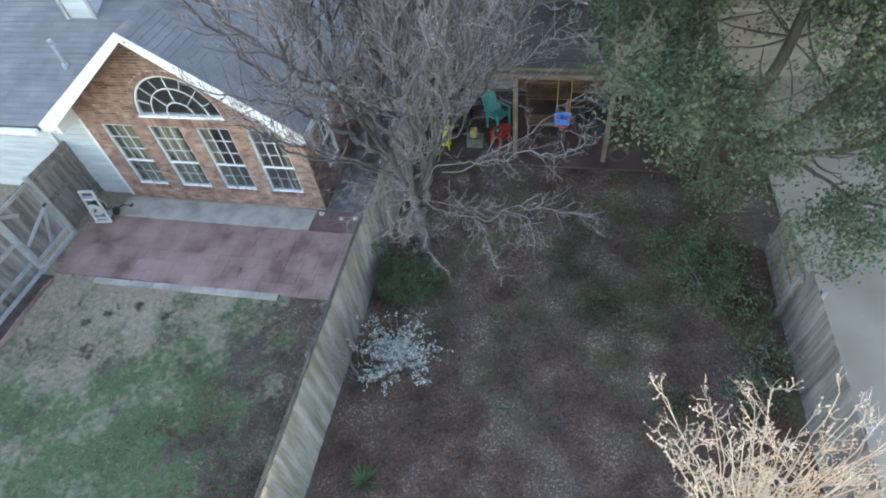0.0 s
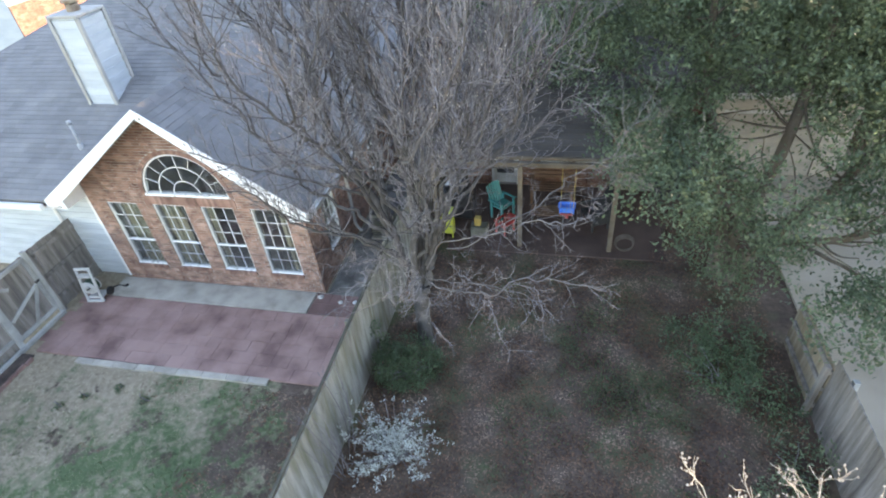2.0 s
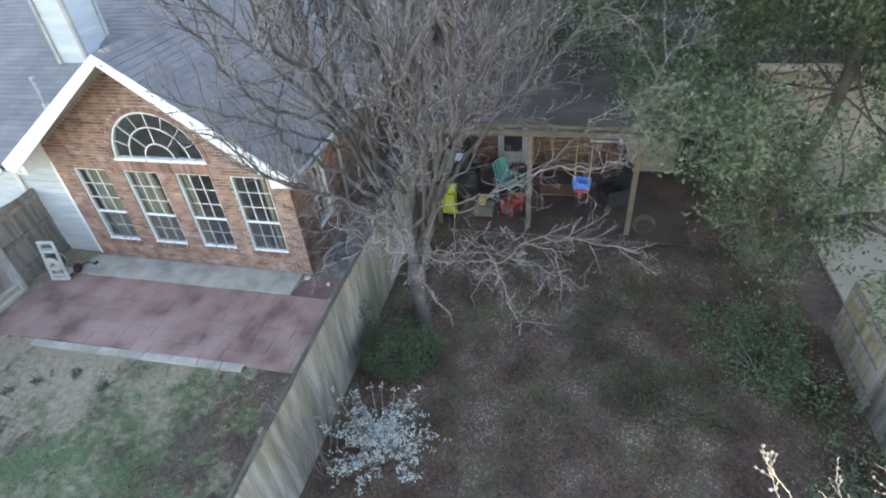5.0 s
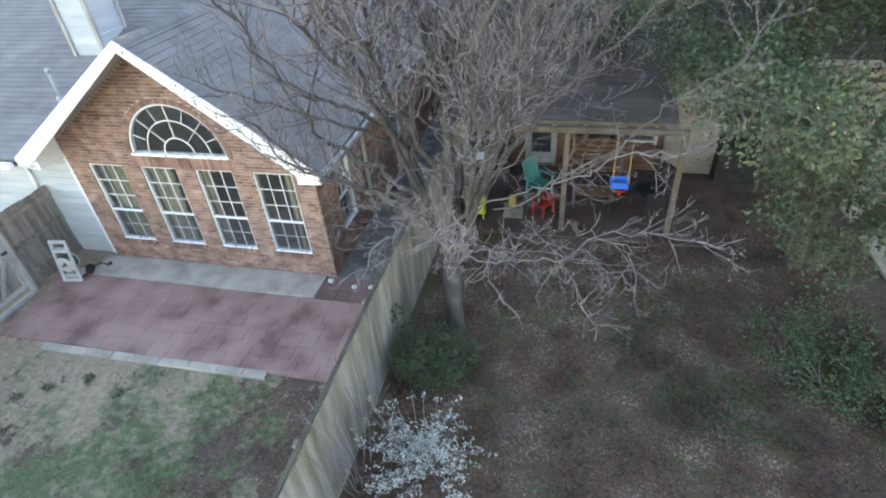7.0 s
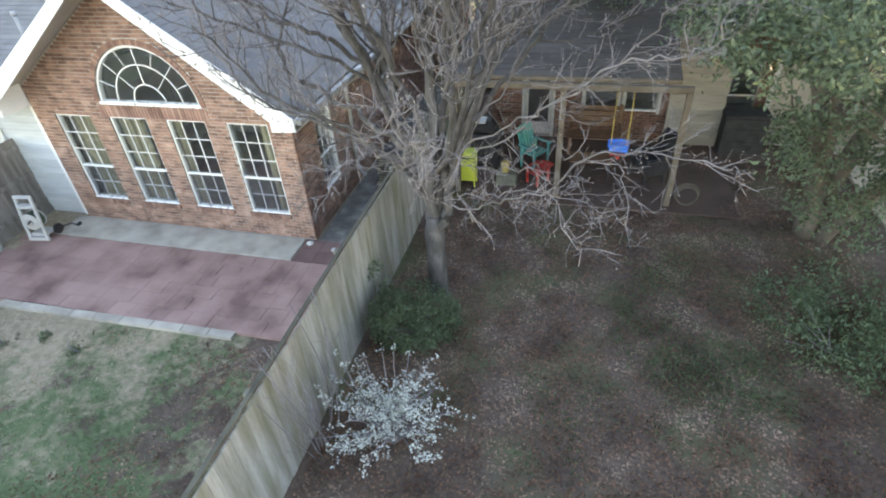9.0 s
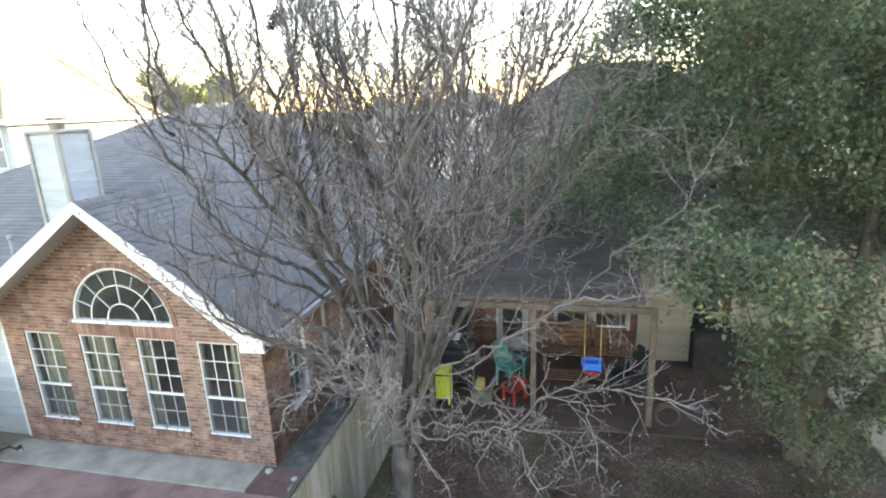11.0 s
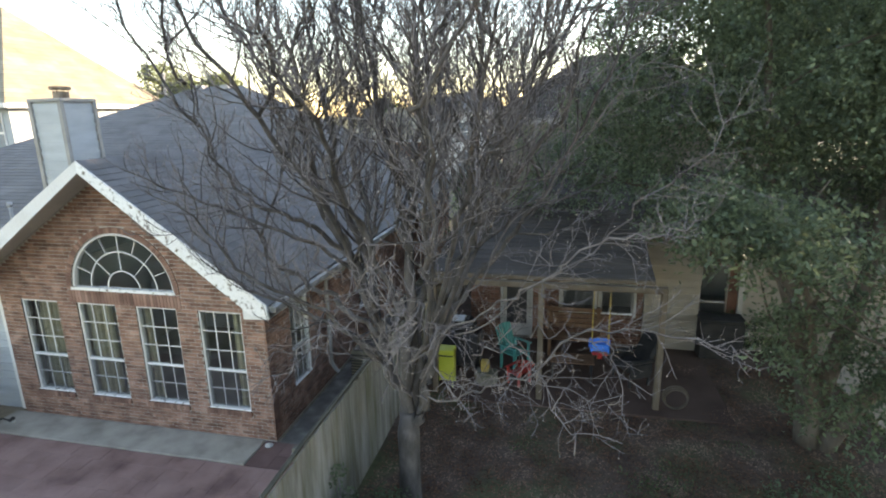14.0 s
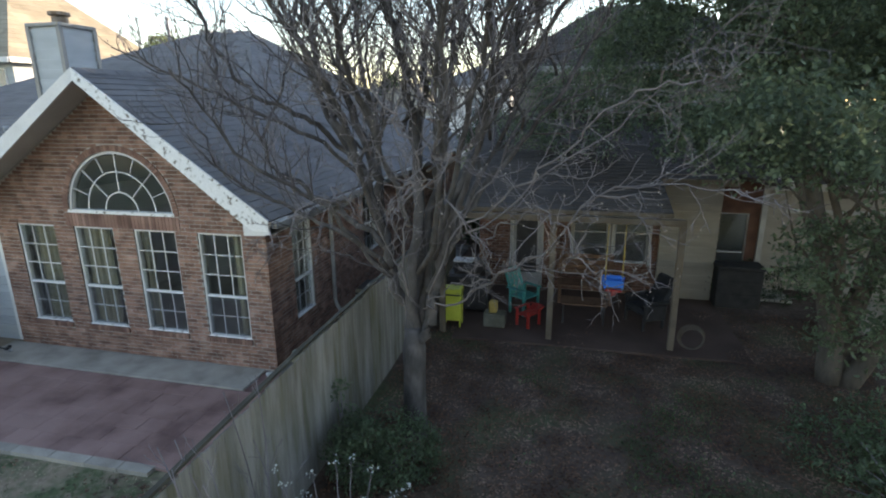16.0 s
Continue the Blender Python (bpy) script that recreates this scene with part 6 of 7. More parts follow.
shingled("roof_slope", [(6.5, 5.0, 2.78), (8.2, 5.0, 2.78), (8.2, 9.0, 4.0), (6.5, 9.0, 4.0)], neighbour, SHINGLE_DARK, exposure=0.2, tab=0.6)
for x in (2.34, 6.44):
    bm = bmesh.new()
    prism(bm, [(x, 2.50, 2.43), (x, 5.6, 2.43), (x, 8.9, 3.86), (x, 5.6, 3.12)], (0.03, 0, 0))
    part("end_board", bm, SHINGLE_DARK, neighbour, "dark board closing the end of the patio roof")
boxed("porch_ceiling", 2.37, 6.44, 2.47, 5.29, 2.42, 2.45, PERGOLA, neighbour, "board ceiling of the patio, darkened for shade", bevel=0)
boxed("fascia", 6.5, 8.2, 4.94, 4.98, 2.64, 2.78, PERGOLA, neighbour, "timber eaves board, darkened for shade")
shingled("roof_slope", [(8.2, 5.55, 2.83), (9.35, 5.55, 2.62), (9.35, 9.0, 3.65), (8.2, 9.0, 4.0)], neighbour, SHINGLE_DARK, exposure=0.2, tab=0.6)
for pts in ([(2.5, 8.5, 5.35), (10.4, 8.5, 5.35), (7.6, 11.3, 7.25), (5.3, 11.3, 7.25)], [(10.4, 8.5, 5.35), (10.4, 18.5, 5.35), (7.6, 11.3, 7.25)],
            [(2.5, 18.5, 5.35), (2.5, 8.5, 5.35), (5.3, 11.3, 7.25)], [(10.4, 18.5, 5.35), (2.5, 18.5, 5.35), (5.3, 11.3, 7.25), (7.6, 11.3, 7.25)]):
    shingled("roof_slope", pts, neighbour, SHINGLE_DARK, exposure=0.2, tab=0.6)
boxed("fascia", 2.45, 10.45, 8.44, 8.49, 5.20, 5.36, TRIM_GREY, neighbour, "pale grey eaves board")
boxed("fascia", 2.45, 2.50, 8.49, 18.5, 5.20, 5.36, WHITE, neighbour, "white eaves board")
boxed("soffit", 2.5, 10.4, 8.49, 9.0, 5.22, 5.25, SOFFIT, neighbour, bevel=0)
boxed("fascia", 2.3, 6.5, 2.41, 2.45, 2.43, 2.50, PERGOLA, neighbour, "timber eaves board, darkened for shade")
boxed("ceiling", 2.8, 9.75, 9.2, 18.0, 2.7, 2.8, ROOM, neighbour, "plaster ceiling", bevel=0)
boxed("partition_wall", 2.8, 9.75, 8.0, 8.1, 0.0, 2.7, ROOM, neighbour, bevel=0)


def build_garage():
    """The low garage at the end of the driveway, behind the evergreen."""
    garage = thing("garage", 11.0, 6.3, 0.0, "low beige garage with a panelled door and dark roof", "garage")
    garage.matrix_basis = pose(0, 0, 0)
    x0, x1, y0, y1 = 9.12, 12.9, 6.3, 10.8
    for a, b, lo in ((x0, 9.7, -0.1), (12.2, x1, -0.1), (9.7, 12.2, 1.95)):
        boxed("wall", a, b, y0, y0 + 0.15, lo, 2.65, BEIGE, garage, bevel=0)
    boxed("wall", x1 - 0.15, x1, y0 + 0.15, y1, -0.1, 2.65, BEIGE, garage, bevel=0)
    boxed("wall", x0, x1 - 0.15, y1 - 0.15, y1, -0.1, 2.65, BEIGE, garage, bevel=0)
    boxed("door_trim", 9.6, 12.3, y0 - 0.03, y0 - 0.004, 1.88, 1.98, TRIM_GREY, garage, "pale grey door head trim")
    door = boxed("garage_door", 9.72, 12.18, y0 + 0.03, y0 + 0.07, 0.0, 1.94, BEIGE, garage, "beige sectional door")
    for k in range(4):
        for i in range(4):
            boxed("door_panel", 9.82 + i * 0.6, 10.32 + i * 0.6, y0 + 0.015, y0 + 0.028, 0.08 + k * 0.47, 0.44 + k * 0.47, BEIGE, door)
    ym = (y0 + y1) / 2
    shingled("roof", [(x0 - 0.1, y0 - 0.4, 2.62), (x1 + 0.3, y0 - 0.4, 2.62), (x1 + 0.3, ym, 3.9), (x0 - 0.1, ym, 3.9)], garage, SHINGLE_DARK, exposure=0.2, tab=0.6, label="dark shingle roof")
    shingled("roof_slope", [(x0 - 0.1, y1 + 0.4, 2.62), (x1 + 0.3, y1 + 0.4, 2.62), (x1 + 0.3, ym, 3.9), (x0 - 0.1, ym, 3.9)], garage, SHINGLE_DARK, exposure=0.3, tab=1.0)
    boxed("fascia", x0 - 0.1, x1 + 0.3, y0 - 0.45, y0 - 0.41, 2.46, 2.62, TRIM_GREY, garage, "grey eaves board")


build_garage()

frame_b = thing("pergola", 5.55, 2.34, 0.0, "timber patio frame with a long beam on square posts", "pergola")
for x in (4.45 - 5.55, 6.65 - 5.55, 2.35 - 5.55):
    boxed("post", x - 0.055, x + 0.055, -0.055, 0.055, -0.1, 2.31, PERGOLA, frame_b, bevel=0.008)
boxed("beam", -3.35, 1.15, -0.06, 0.06, 2.31, 2.42, PERGOLA, frame_b, "long timber beam", bevel=0.008)

# ---- things on the neighbour's patio ----
def build_swing():
    swing = thing("baby_swing", 5.57, 2.34, 1.02, "blue and red plastic toddler swing on yellow ropes", "swing")
    bm = bmesh.new()
    box(bm, -0.20, 0.20, 0.10, 0.14, 0.08, 0.29, 0.03)
    for s in (-1, 1):
        box(bm, s * 0.155 - 0.02, s * 0.155 + 0.02, -0.10, 0.12, 0.08, 0.24, 0.015)
    box(bm, -0.16, 0.16, -0.13, -0.10, 0.12, 0.26, 0.014)
    part("seat_shell", bm, BLUE, swing, "bright blue back and sides")
    bm = bmesh.new()
    box(bm, -0.15, 0.15, -0.12, 0.12, 0.03, 0.085, 0.02)
    box(bm, -0.04, 0.04, -0.16, -0.10, -0.02, 0.10, 0.014)
    part("seat", bm, RED, swing, "red seat pan")
    for x in (-0.15, 0.15):
        for y, top in ((-0.11, 0.0), (0.11, 0.0)):
            bm = bmesh.new()
            pipe(bm, [(x, y, 0.25), (x * 1.0, y * 0.4, 0.85), (x * 1.0, 0.0, 1.295)], 0.0075, 6)
            part("rope", bm, ROPE, swing, "yellow rope")


build_swing()


def build_plastic_chair(x, y, turn, mat, label, h=0.85, w=0.56):
    chair = thing("garden_chair", x, y, 0.0, label, "chair", turn=turn)
    bm = bmesh.new()
    box(bm, -w / 2, w / 2, -0.26, 0.22, 0.38, 0.42, 0.015)
    part("seat", bm, mat, chair)
    for k in range(5):
        xx = -w / 2 + w * (k + 0.5) / 5
        barred("back_slat", (xx, 0.20, 0.42), (xx * 1.08, 0.42, h + 0.05 * math.cos((k - 2) * 0.7)), w / 5 - 0.012, 0.02, mat, chair)
    barred("back_rail", (-w / 2, 0.30, 0.62), (w / 2, 0.30, 0.62), 0.05, 0.02, mat, chair)
    for sx in (-1, 1):
        boxed("armrest", sx * (w / 2 + 0.03) - 0.05, sx * (w / 2 + 0.03) + 0.05, -0.30, 0.28, 0.58, 0.605, mat, chair, bevel=0.01)
        for yy in (-0.24, 0.20):
            boxed("leg", sx * (w / 2) - 0.03, sx * (w / 2) + 0.03, yy - 0.03, yy + 0.03, 0.0, 0.58, mat, chair, bevel=0.006)
    return chair


build_plastic_chair(3.85, 3.62, 55, TEAL, "teal plastic slatted garden chair on the patio", h=0.95).scale = (0.85, 0.85, 0.95)
build_plastic_chair(4.02, 2.92, -35, RED, "small red plastic child's chair", h=0.55, w=0.36).scale = (0.8, 0.8, 0.62)


def build_armchair():
    chair = thing("armchair", 6.33, 3.42, 0.0, "black padded patio armchair with a reclined back", "chair", turn=-62)
    boxed("seat_cushion", -0.27, 0.27, -0.30, 0.22, 0.30, 0.44, BLACK_FABRIC, chair, bevel=0.05)
    barred("backrest", (0.0, 0.20, 0.40), (0.0, 0.48, 1.0), 0.54, 0.12, BLACK_FABRIC, chair, bevel=0.04)
    for sx in (-1, 1):
        boxed("armrest", sx * 0.32 - 0.045, sx * 0.32 + 0.045, -0.30, 0.30, 0.52, 0.60, BLACK_FABRIC, chair, bevel=0.03)
        boxed("side_panel", sx * 0.32 - 0.03, sx * 0.32 + 0.03, -0.26, 0.24, 0.20, 0.52, BLACK_FABRIC, chair, bevel=0.02)
        for yy in (-0.24, 0.20):
            boxed("leg", sx * 0.30 - 0.025, sx * 0.30 + 0.025, yy - 0.025, yy + 0.025, 0.0, 0.30, DARK, chair, bevel=0.006)


build_armchair()


def build_deck_box():
    chest = thing("deck_box", 8.42, 5.10, 0.0, "low black storage box under the window", "storage box")
    boxed("body", -0.46, 0.46, -0.26, 0.26, -0.04, 0.84, BLACK_FABRIC, chest, bevel=0.02)
    boxed("lid", -0.49, 0.49, -0.29, 0.28, 0.845, 0.92, BLACK_FABRIC, chest, "overhanging black lid", bevel=0.02)
    for z in (0.25, 0.55):
        boxed("groove_rib", -0.45, 0.45, -0.275, -0.262, z, z + 0.05, BLACK_FABRIC, chest)


build_deck_box()


def build_cabinet():
    cab = thing("garden_cabinet", 2.50, 2.62, 0.0, "bright yellow-green metal box on thin legs", "cabinet")
    boxed("body", -0.19, 0.19, -0.14, 0.14, 0.12, 0.66, YELLOW, cab, bevel=0.015)
    boxed("lid", -0.20, 0.20, -0.15, 0.15, 0.685, 0.80, YELLOW, cab, bevel=0.015)
    boxed("gap", -0.185, 0.185, -0.135, 0.135, 0.655, 0.69, DARK, cab, "dark slot under the lid", bevel=0)
    for sx in (-0.17, 0.17):
        for sy in (-0.12, 0.12):
            boxed("leg", sx - 0.015, sx + 0.015, sy - 0.015, sy + 0.015, -0.03, 0.13, YELLOW, cab, bevel=0)


build_cabinet()


def build_grill():
    grill = thing("barbecue", 2.66, 3.55, 0.0, "barbecue under a black fitted cover", "barbecue")
    bm = bmesh.new()
    box(bm, -0.45, 0.45, -0.28, 0.28, 0.05, 0.85, 0.05)
    box(bm, -0.33, 0.33, -0.25, 0.25, 0.80, 1.14, 0.12)
    part("cover", bm, DARK, grill, "black cover")
    boxed("shelf", -0.30, 0.12, -0.30, 0.05, 1.14, 1.165, CREAM, grill, "pale tray lying on top", bevel=0.006)
    for x in (-0.36, 0.36):
        boxed("leg", x - 0.03, x + 0.03, -0.2, 0.2, 0.0, 0.07, DARK, grill, bevel=0.006)


build_grill()


def build_bench():
    bench = thing("wooden_bench", 5.15, 4.55, 0.0, "dark brown wooden bench against the patio wall", "bench")
    for k in range(4):
        boxed("seat_slat", -0.62, 0.62, -0.26 + k * 0.13, -0.15 + k * 0.13, 0.42, 0.45, WOOD, bench)
    for k in range(4):
        boxed("back_slat", -0.62, 0.62, 0.26, 0.285, 0.55 + k * 0.13, 0.65 + k * 0.13, WOOD, bench)
    for sx in (-0.55, 0.55):
        boxed("leg", sx - 0.035, sx + 0.035, -0.25, -0.18, 0, 0.43, WOOD, bench)
        boxed("leg", sx - 0.035, sx + 0.035, 0.22, 0.29, 0, 1.08, WOOD, bench)
        boxed("armrest", sx - 0.04, sx + 0.04, -0.28, 0.26, 0.62, 0.65, WOOD, bench)


build_bench()


def build_table():
    tab = thing("patio_table", 5.1, 3.35, 0.0, "low dark patio table with slatted top", "table")
    for k in range(5):
        boxed("slat", -0.45, 0.45, -0.25 + k * 0.1, -0.16 + k * 0.1, 0.42, 0.445, WOOD, tab)
    for sx in (-0.4, 0.4):
        for sy in (-0.2, 0.2):
            boxed("leg", sx - 0.02, sx + 0.02, sy - 0.02, sy + 0.02, 0, 0.42, DARK, tab)


build_table()


def build_toy():
    toy = thing("toy_box", 3.35, 2.75, 0.0, "low tan toy box with a yellow lid", "toy")
    boxed("body", -0.22, 0.22, -0.16, 0.16, 0, 0.28, RAIL, toy, bevel=0.02)
    boxed("lid", -0.12, 0.05, -0.1, 0.1, 0.28, 0.52, ROPE, toy, "yellow upright toy", bevel=0.03)


build_toy()


def build_hose_coil():
    coil = thing("hose_coil", 7.0, 2.35, 0.0, "coiled brown garden hose leaning by the patio post", "hose")
    for k in range(3):
        bm = bmesh.new()
        r = 0.20 + 0.015 * k
        pipe(bm, [(r * math.cos(a), 0.05 * k - 0.05, 0.24 + r * math.sin(a)) for a in np.linspace(0, 2 * math.pi, 24)], 0.013, 6)
        part("loop", bm, BARK_DARK, coil)


build_hose_coil()


# ---- hose reel cart beside the brick wall ----
def build_hose_cart():
    cart = thing("hose_reel_cart", -5.76, -0.84, 0.012, "grey-white plastic hose reel cart with round reel and black wheels", "hose reel", turn=8)
    for sx in (-1, 1):
        bm = bmesh.new()
        pipe(bm, [(sx * 0.19, -0.17, 0.03), (sx * 0.185, -0.13, 0.35), (sx * 0.175, -0.07, 0.70), (sx * 0.165, -0.03, 0.95)], 0.034, 8)
        part("side_frame", bm, CREAM, cart)
        bm = bmesh.new()
        pipe(bm, [(sx * 0.22, 0.12, 0.11), (sx * 0.27, 0.12, 0.11)], 0.11, 16)
        part("wheel", bm, DARK, cart, "black wheel")
    boxed("handle", -0.20, 0.20, -0.07, 0.0, 0.91, 0.98, CREAM, cart, bevel=0.02)
    boxed("tray", -0.17, 0.17, -0.13, 0.02, 0.72, 0.78, CREAM, cart, bevel=0.015)
    boxed("foot_bar", -0.23, 0.23, -0.21, -0.12, 0.0, 0.07, CREAM, cart, bevel=0.02)
    boxed("base", -0.19, 0.19, -0.14, 0.14, 0.07, 0.14, CREAM, cart, bevel=0.02)
    for y in (-0.16, 0.05):
        bm = bmesh.new()
        pipe(bm, [(0, y, 0.43), (0, y + 0.018, 0.43)], 0.185, 24)
        part("reel_flange", bm, CREAM, cart, "round reel side")
    bm = bmesh.new()
    pipe(bm, [(0, -0.185, 0.43), (0, -0.155, 0.43)], 0.07, 16)
    part("hub", bm, TRIM_GREY, cart, "grey reel hub")
    for k in range(4):
        bm = bmesh.new()
        y = -0.115 + 0.045 * k
        pipe(bm, [(0.155 * math.cos(a), y + 0.008 * math.sin(a), 0.43 + 0.155 * math.sin(a)) for a in np.linspace(0, 2 * math.pi, 20)], 0.021, 6)
        part("hose", bm, HOSE, cart, "dark green hose")
    bm = bmesh.new()
    pipe(bm, [(0.0, -0.19, 0.43), (0.0, -0.23, 0.43), (0.10, -0.23, 0.50), (0.10, -0.29, 0.50)], 0.014, 6)
    part("crank", bm, DARK, cart)


build_hose_cart()


def build_spigot_clutter():
    nozzle = thing("hose_nozzle", -5.35, -0.40, 0.012, "black hose end lying on the concrete", "hose")
    bm = bmesh.new()
    pipe(bm, [(0, 0, 0.03), (0.07, -0.02, 0.05), (0.12, -0.02, 0.10)], 0.035, 8)
    pipe(bm, [(0.0, 0.0, 0.02), (-0.2, 0.03, 0.02), (-0.33, -0.1, 0.02)], 0.014, 6)
    part("nozzle", bm, DARK, nozzle)
    boxed("brass_end", 0.09, 0.15, -0.045, 0.0, 0.0, 0.05, STONE, nozzle, "pale metal tip", bevel=0.008)


build_spigot_clutter()


def rock(name, x, y, z, r, mat, label, group):
    bm = bmesh.new()
    bmesh.ops.create_icosphere(bm, subdivisions=2, radius=r)
    o = rng.uniform(0, 50)
    for v in bm.verts:
        v.co *= 1 + 0.35 * noise.noise(v.co / r * 0.9 + Vector((o, o, 0)))
        v.co.z *= 0.55
    ob = part(name, bm, mat, None)
    ob.matrix_basis = pose(x, y, z + r * 0.3)
    tagged(ob, label, "stone", group)


for x, y, r in ((1.25, -0.15, 0.07), (0.85, -0.25, 0.06), (1.4, 0.3, 0.10), (1.3, 0.7, 0.13), (0.95, 0.45, 0.09), (1.45, 1.0, 0.09), (0.5, -0.28, 0.06), (1.2, 1.35, 0.12), (-0.05, -0.16, 0.07)):
    rock("stone", x, y, -0.01, r, STONE, "pale loose stone on the side path", "loose stones on the side path")


def stepping_slab(x, y, w, d, turn):
    slab_ = thing("stepping_stone", x, y, -0.012, "rough pale flagstone lying on the side path", "stone", "flagstones on the side path", turn=turn)
    bm = bmesh.new()
    edge = [(math.cos(k * math.pi / 4) * w * rng.uniform(0.42, 0.55), math.sin(k * math.pi / 4) * d * rng.uniform(0.42, 0.55), 0.0) for k in range(8)]
    prism(bm, edge, (0, 0, 0.05))
    part("slab", bm, STONE, slab_)


for x, y, w, d, turn in ((1.32, 0.95, 0.42, 0.5, 10), (1.25, 0.35, 0.45, 0.55, -15), (1.3, 1.65, 0.4, 0.45, 30)):
    stepping_slab(x, y, w, d, turn)


def build_bin():
    bin_ = thing("air_conditioner", 0.85, 2.6, 0.0, "dark grey outdoor air-conditioning unit", "air conditioner")
    boxed("body", -0.33, 0.33, -0.33, 0.33, 0.02, 0.72, RAIL, bin_, bevel=0.02)
    boxed("base", -0.38, 0.38, -0.38, 0.38, -0.03, 0.03, CONCRETE, bin_, bevel=0.01)
    boxed("grille", -0.30, 0.30, -0.30, 0.30, 0.72, 0.745, DARK, bin_, bevel=0.006)
    for k in range(9):
        boxed("louvre", -0.335, 0.335, -0.34, -0.33, 0.10 + k * 0.065, 0.13 + k * 0.065, DARK, bin_, bevel=0)


build_bin()

# weeds in the lawn
for x, y in ((-3.29, -3.32), (-4.3, -3.9), (-3.9, -3.6), (-2.6, -3.5)):
    build_shrub("weed", x, y, [(0, 0, 0.06, 0.09, 0.09, 0.06)], "small green weed in the dry lawn", 2600, 8, 0.025, 0.05, 0.018, LEAF_BUSH, stems=1)


# ---- houses and trees farther off ----
def far_house(x0, x1, y0, y1, eave, top, wall, roof, label, windows, hip=0.5):
    far = thing("house", (x0 + x1) / 2, (y0 + y1) / 2, 0.0, label, "house")
    far.matrix_basis = pose(0, 0, 0)
    for a, b, c, d in ((x0, x1, y0, y0 + 0.25), (x0, x1, y1 - 0.25, y1), (x0, x0 + 0.25, y0 + 0.25, y1 - 0.25), (x1 - 0.25, x1, y0 + 0.25, y1 - 0.25)):
        boxed("wall", a, b, c, d, -0.1, eave, wall, far, bevel=0)
    o = 0.5
    ex0, ex1, ey0, ey1 = x0 - o, x1 + o, y0 - o, y1 + o
    run = (ey1 - ey0) / 2
    rx0, rx1, ym = ex0 + run * hip * 2, ex1 - run * hip * 2, (ey0 + ey1) / 2
    if rx0 > rx1:
        rx0 = rx1 = (rx0 + rx1) / 2
    first = shingled("roof", [(ex0, ey0, eave), (ex1, ey0, eave), (rx1, ym, top), (rx0, ym, top)], far, roof, exposure=0.3, tab=1.0)
    shingled("roof_slope", [(ex1, ey1, eave), (ex0, ey1, eave), (rx0, ym, top), (rx1, ym, top)], far, roof, exposure=0.6, tab=2.0)
    shingled("roof_slope", [(ex1, ey0, eave), (ex1, ey1, eave), (rx1, ym, top)], far, roof, exposure=0.3, tab=1.0)
    shingled("roof_slope", [(ex0, ey1, eave), (ex0, ey0, eave), (rx0, ym, top)], far, roof, exposure=0.6, tab=2.0)
    boxed("fascia", ex0, ex1, ey0 - 0.05, ey0 - 0.005, eave - 0.2, eave, WHITE, far, bevel=0)
    boxed("fascia", ex1 + 0.005, ex1 + 0.05, ey0, ey1, eave - 0.2, eave, WHITE, far, bevel=0)
    for side, c, z0, z1, w in windows:
        if side == "front":
            win = boxed("window", c - w / 2, c + w / 2, y0 - 0.05, y0 - 0.005, z0, z1, WHITE, far, "white-framed window", bevel=0.01)
            for k in (0, 1):
                zm = z0 + 0.06 + k * (z1 - z0) / 2
                boxed("pane", c - w / 2 + 0.07, c + w / 2 - 0.07, y0 - 0.06, y0 - 0.052, zm, zm + (z1 - z0) / 2 - 0.1, GLASS_FAR, win, "grey-blue glass", bevel=0)
        else:
            win = boxed("window", x1 + 0.005, x1 + 0.05, c - w / 2, c + w / 2, z0, z1, WHITE, far, "white-framed window", bevel=0.01)
            for k in (0, 1):
                zm = z0 + 0.06 + k * (z1 - z0) / 2
                boxed("pane", x1 + 0.052, x1 + 0.06, c - w / 2 + 0.07, c + w / 2 - 0.07, zm, zm + (z1 - z0) / 2 - 0.1, GLASS_FAR, win, "grey-blue glass", bevel=0)
    return far


tall = far_house(-29.0, -18.0, 11.3, 20.0, 6.3, 11.0, SIDING_FAR, SHINGLE_BROWN, "tall pale-sided house with brick base and sunlit tan roof", [("front", -18.95, 4.25, 5.9, 1.2), ("front", -22.5, 4.25, 5.9, 1.2), ("side", 15.5, 4.4, 5.7, 1.0)])
base = boxed("brick_base", -17.995, -17.93, 11.28, 19.9, -0.1, 4.15, MORTAR_DARK, tall, "orange brick lower wall", bevel=0)
courses = Bulk()
for row in range(46):
    z, y = 1.0 + row * 0.0677, 11.28 - (0.1 if row % 2 else 0.0)
    while y < 16.0:
        courses.box(-17.94, -17.92 + rng.uniform(-0.002, 0.002), max(y, 11.28), y + 0.193, z + 0.005, z + 0.0627)
        y += 0.2033
put("brickwork", courses.mesh("bricks", BRICK_RED), base, kind="stuff")
far_house(-6.7, -0.3, 38.0, 45.0, 5.7, 7.5, WHITE, SHINGLE, "distant white two-storey house with a dark hip roof", [("front", -5.2, 3.2, 4.8, 1.0), ("front", -3.4, 3.2, 4.8, 1.5), ("front", -1.4, 3.2, 4.8, 1.0), ("front", -3.2, 0.6, 2.4, 1.6)])
far_house(-16.0, -7.0, 42.0, 50.0, 3.2, 6.2, BRICK_SOLDIER, SHINGLE_BROWN, "distant low brick house", [("front", -12, 0.9, 2.3, 1.5)])
# added, unseen house: its height and extent keep low sun off the yard
far_house(19.0, 29.0, 3.2, 22.0, 5.3, 7.8, BEIGE, SHINGLE, "unseen house added across the driveway to block low sun", [])
far_house(10.5, 21.0, 36.0, 46.0, 5.4, 8.6, BEIGE, SHINGLE, "distant beige house with grey roof", [("front", 14, 3.2, 4.6, 1.2)])


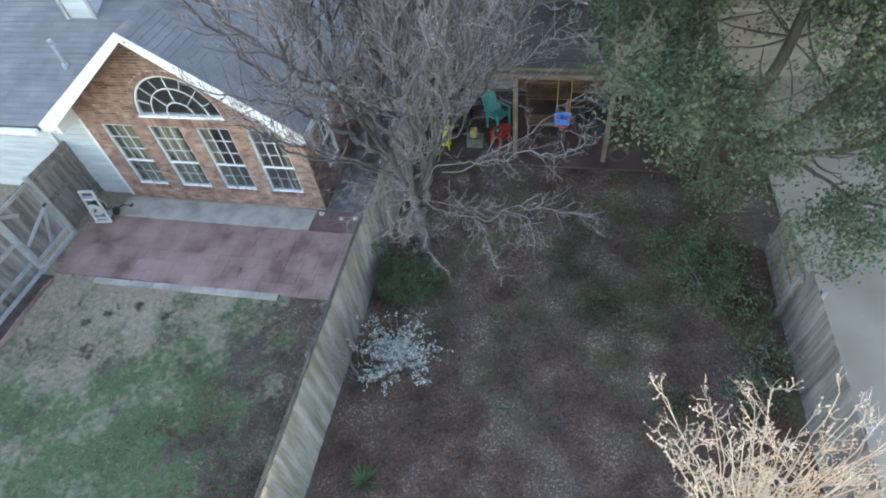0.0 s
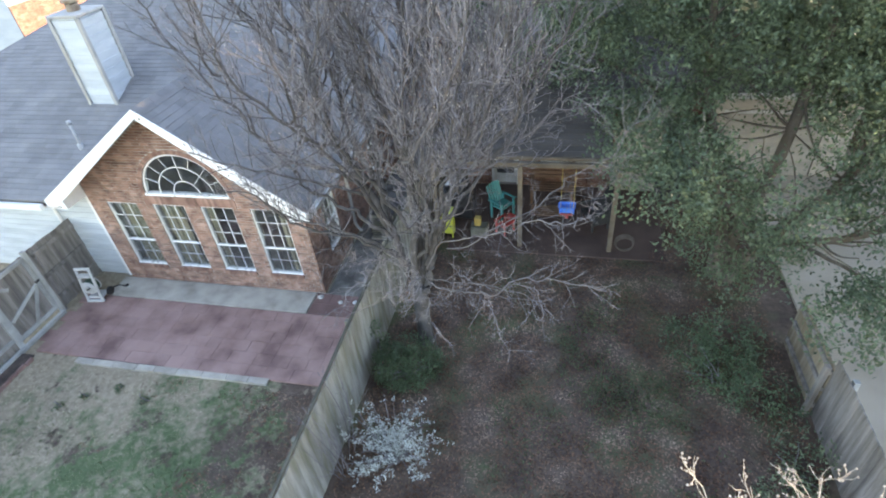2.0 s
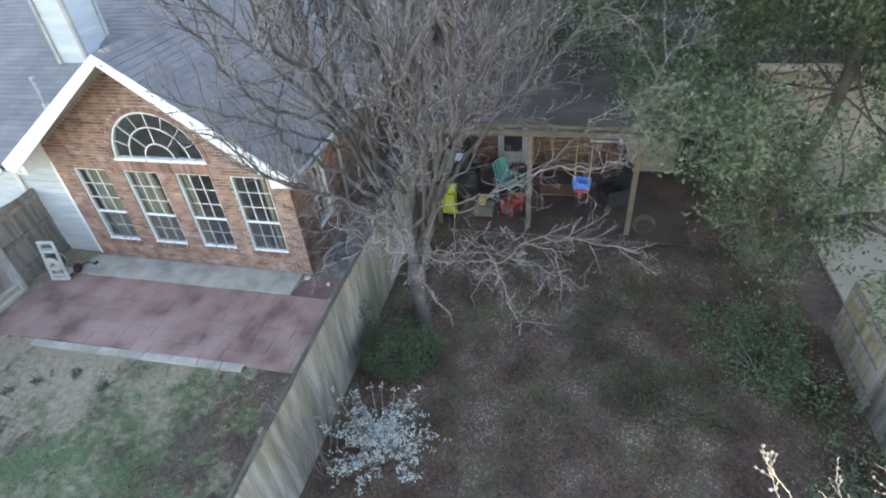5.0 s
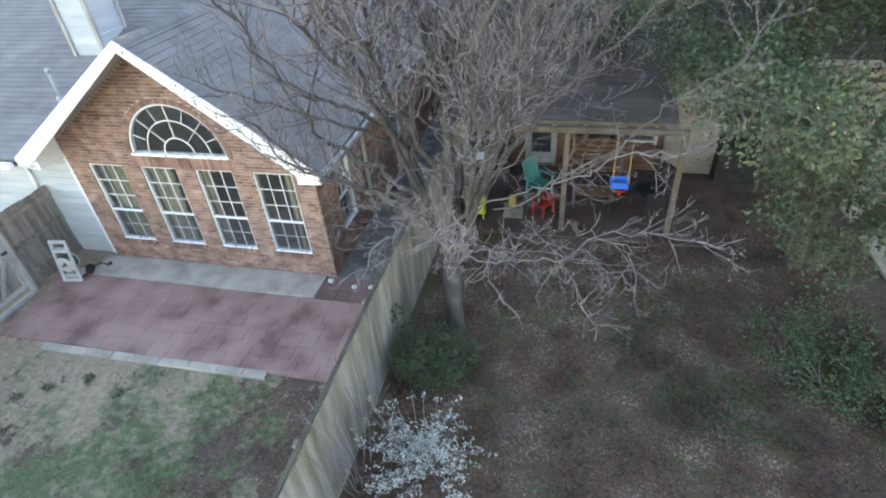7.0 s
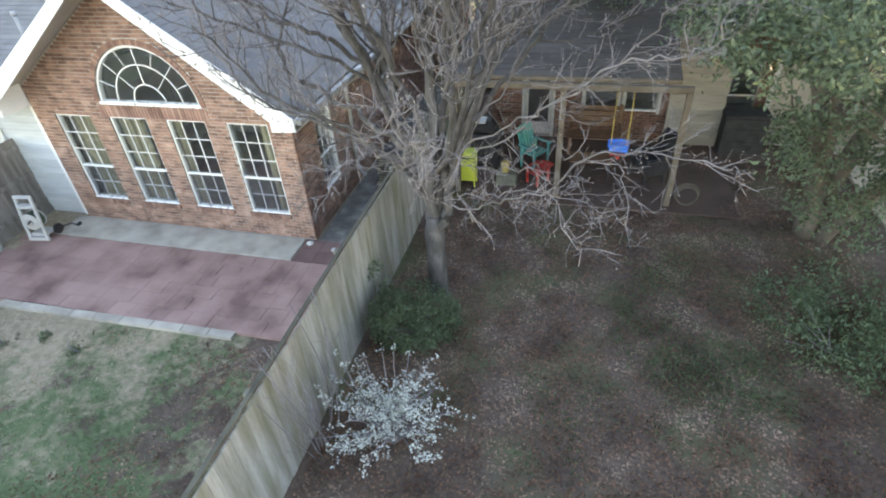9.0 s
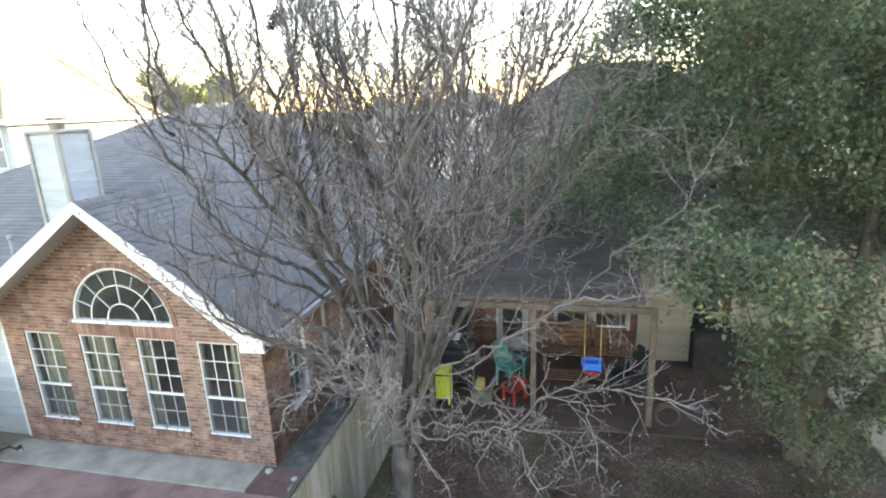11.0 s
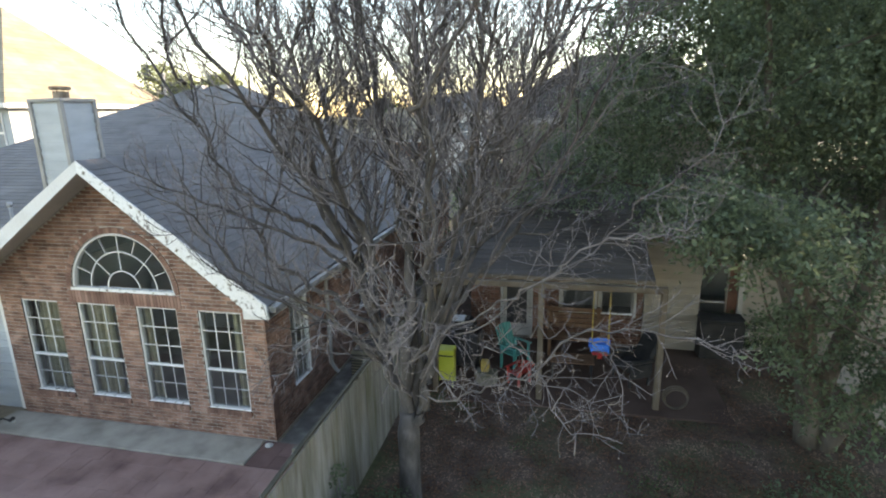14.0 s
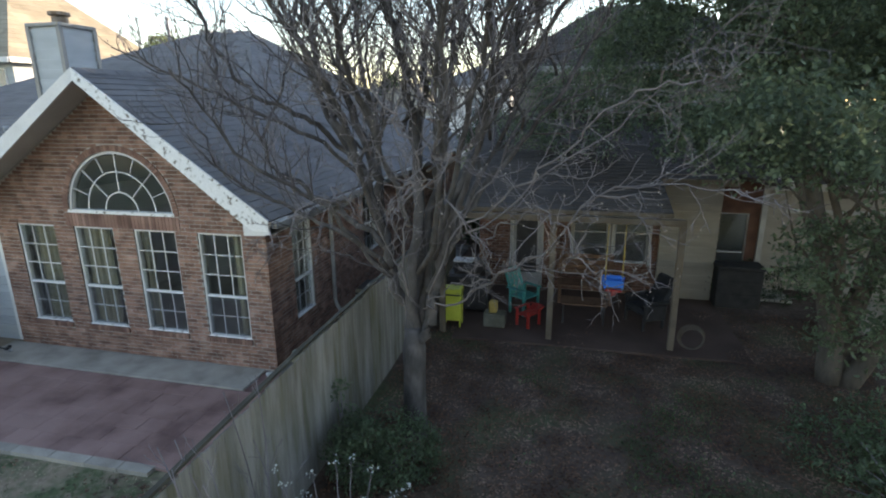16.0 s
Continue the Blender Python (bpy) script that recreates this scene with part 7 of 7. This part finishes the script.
def far_tree(x, y, h, r, mat, label, clumps=34, per=14, leaf=0.30):
    tree = thing("tree", x, y, -0.1, label, "tree")
    bulk = Bulk()
    bulk.tube(curve([(0, 0, 0), (0.1, 0, h * 0.4), (0.0, 0.1, h * 0.85)], 8), np.linspace(0.28, 0.06, 8), 8)
    for k in range(9):
        a = k * 2.4
        bulk.tube(shoot((0, 0, h * rng.uniform(0.3, 0.6)), (math.cos(a), math.sin(a), 0.8), r * rng.uniform(0.6, 1.0), 0.4, 0.1, 6), np.linspace(0.09, 0.02, 7), 5)
    put("trunk", bulk.mesh("trunk", BARK_DARK, True), tree)
    blobs = [(r * 0.6 * math.cos(a) * rng.uniform(0.4, 1), r * 0.6 * math.sin(a), h * rng.uniform(0.5, 0.9), r * 0.45, r * 0.45, r * 0.36) for a in np.linspace(0, 6, 11)] + [(0, 0, h * 0.92, r * 0.4, r * 0.4, r * 0.3)]
    put("crown", leaves(clump_points(blobs, clumps, per, 0.26), leaf, leaf / 2, mat, "crown"), tree, kind="stuff")


far_tree(-30.5, 36.0, 10.2, 3.8, LEAF_FAR, "distant green tree in low sunlight")
far_tree(-26.0, 38.0, 9.4, 3.4, LEAF_FAR, "distant green tree in low sunlight")
far_tree(-14.0, 50.0, 7.4, 3.2, LEAF_CONIFER, "distant dark green tree")
far_tree(5.0, 47.0, 7.5, 3.0, LEAF_CONIFER, "distant dark green tree")
far_tree(-9.5, 52.0, 7.2, 3.0, LEAF_FAR, "distant green tree in low sunlight")
# four added trees, placed to keep direct sun off the brick house's roof
far_tree(14.2, 12.2, 9.1, 4.0, LEAF_TREE, "added evergreen blocking the low sun", 22, 9, 0.44)
far_tree(14.0, 16.4, 11.0, 4.1, LEAF_TREE, "added evergreen blocking the low sun", 40, 12, 0.44)
far_tree(15.5, 20.0, 11.2, 5.0, LEAF_TREE, "added evergreen blocking the low sun", 36, 12, 0.44)
far_tree(14.0, 8.2, 9.6, 3.9, LEAF_TREE, "added evergreen blocking the low sun", 22, 9, 0.44)
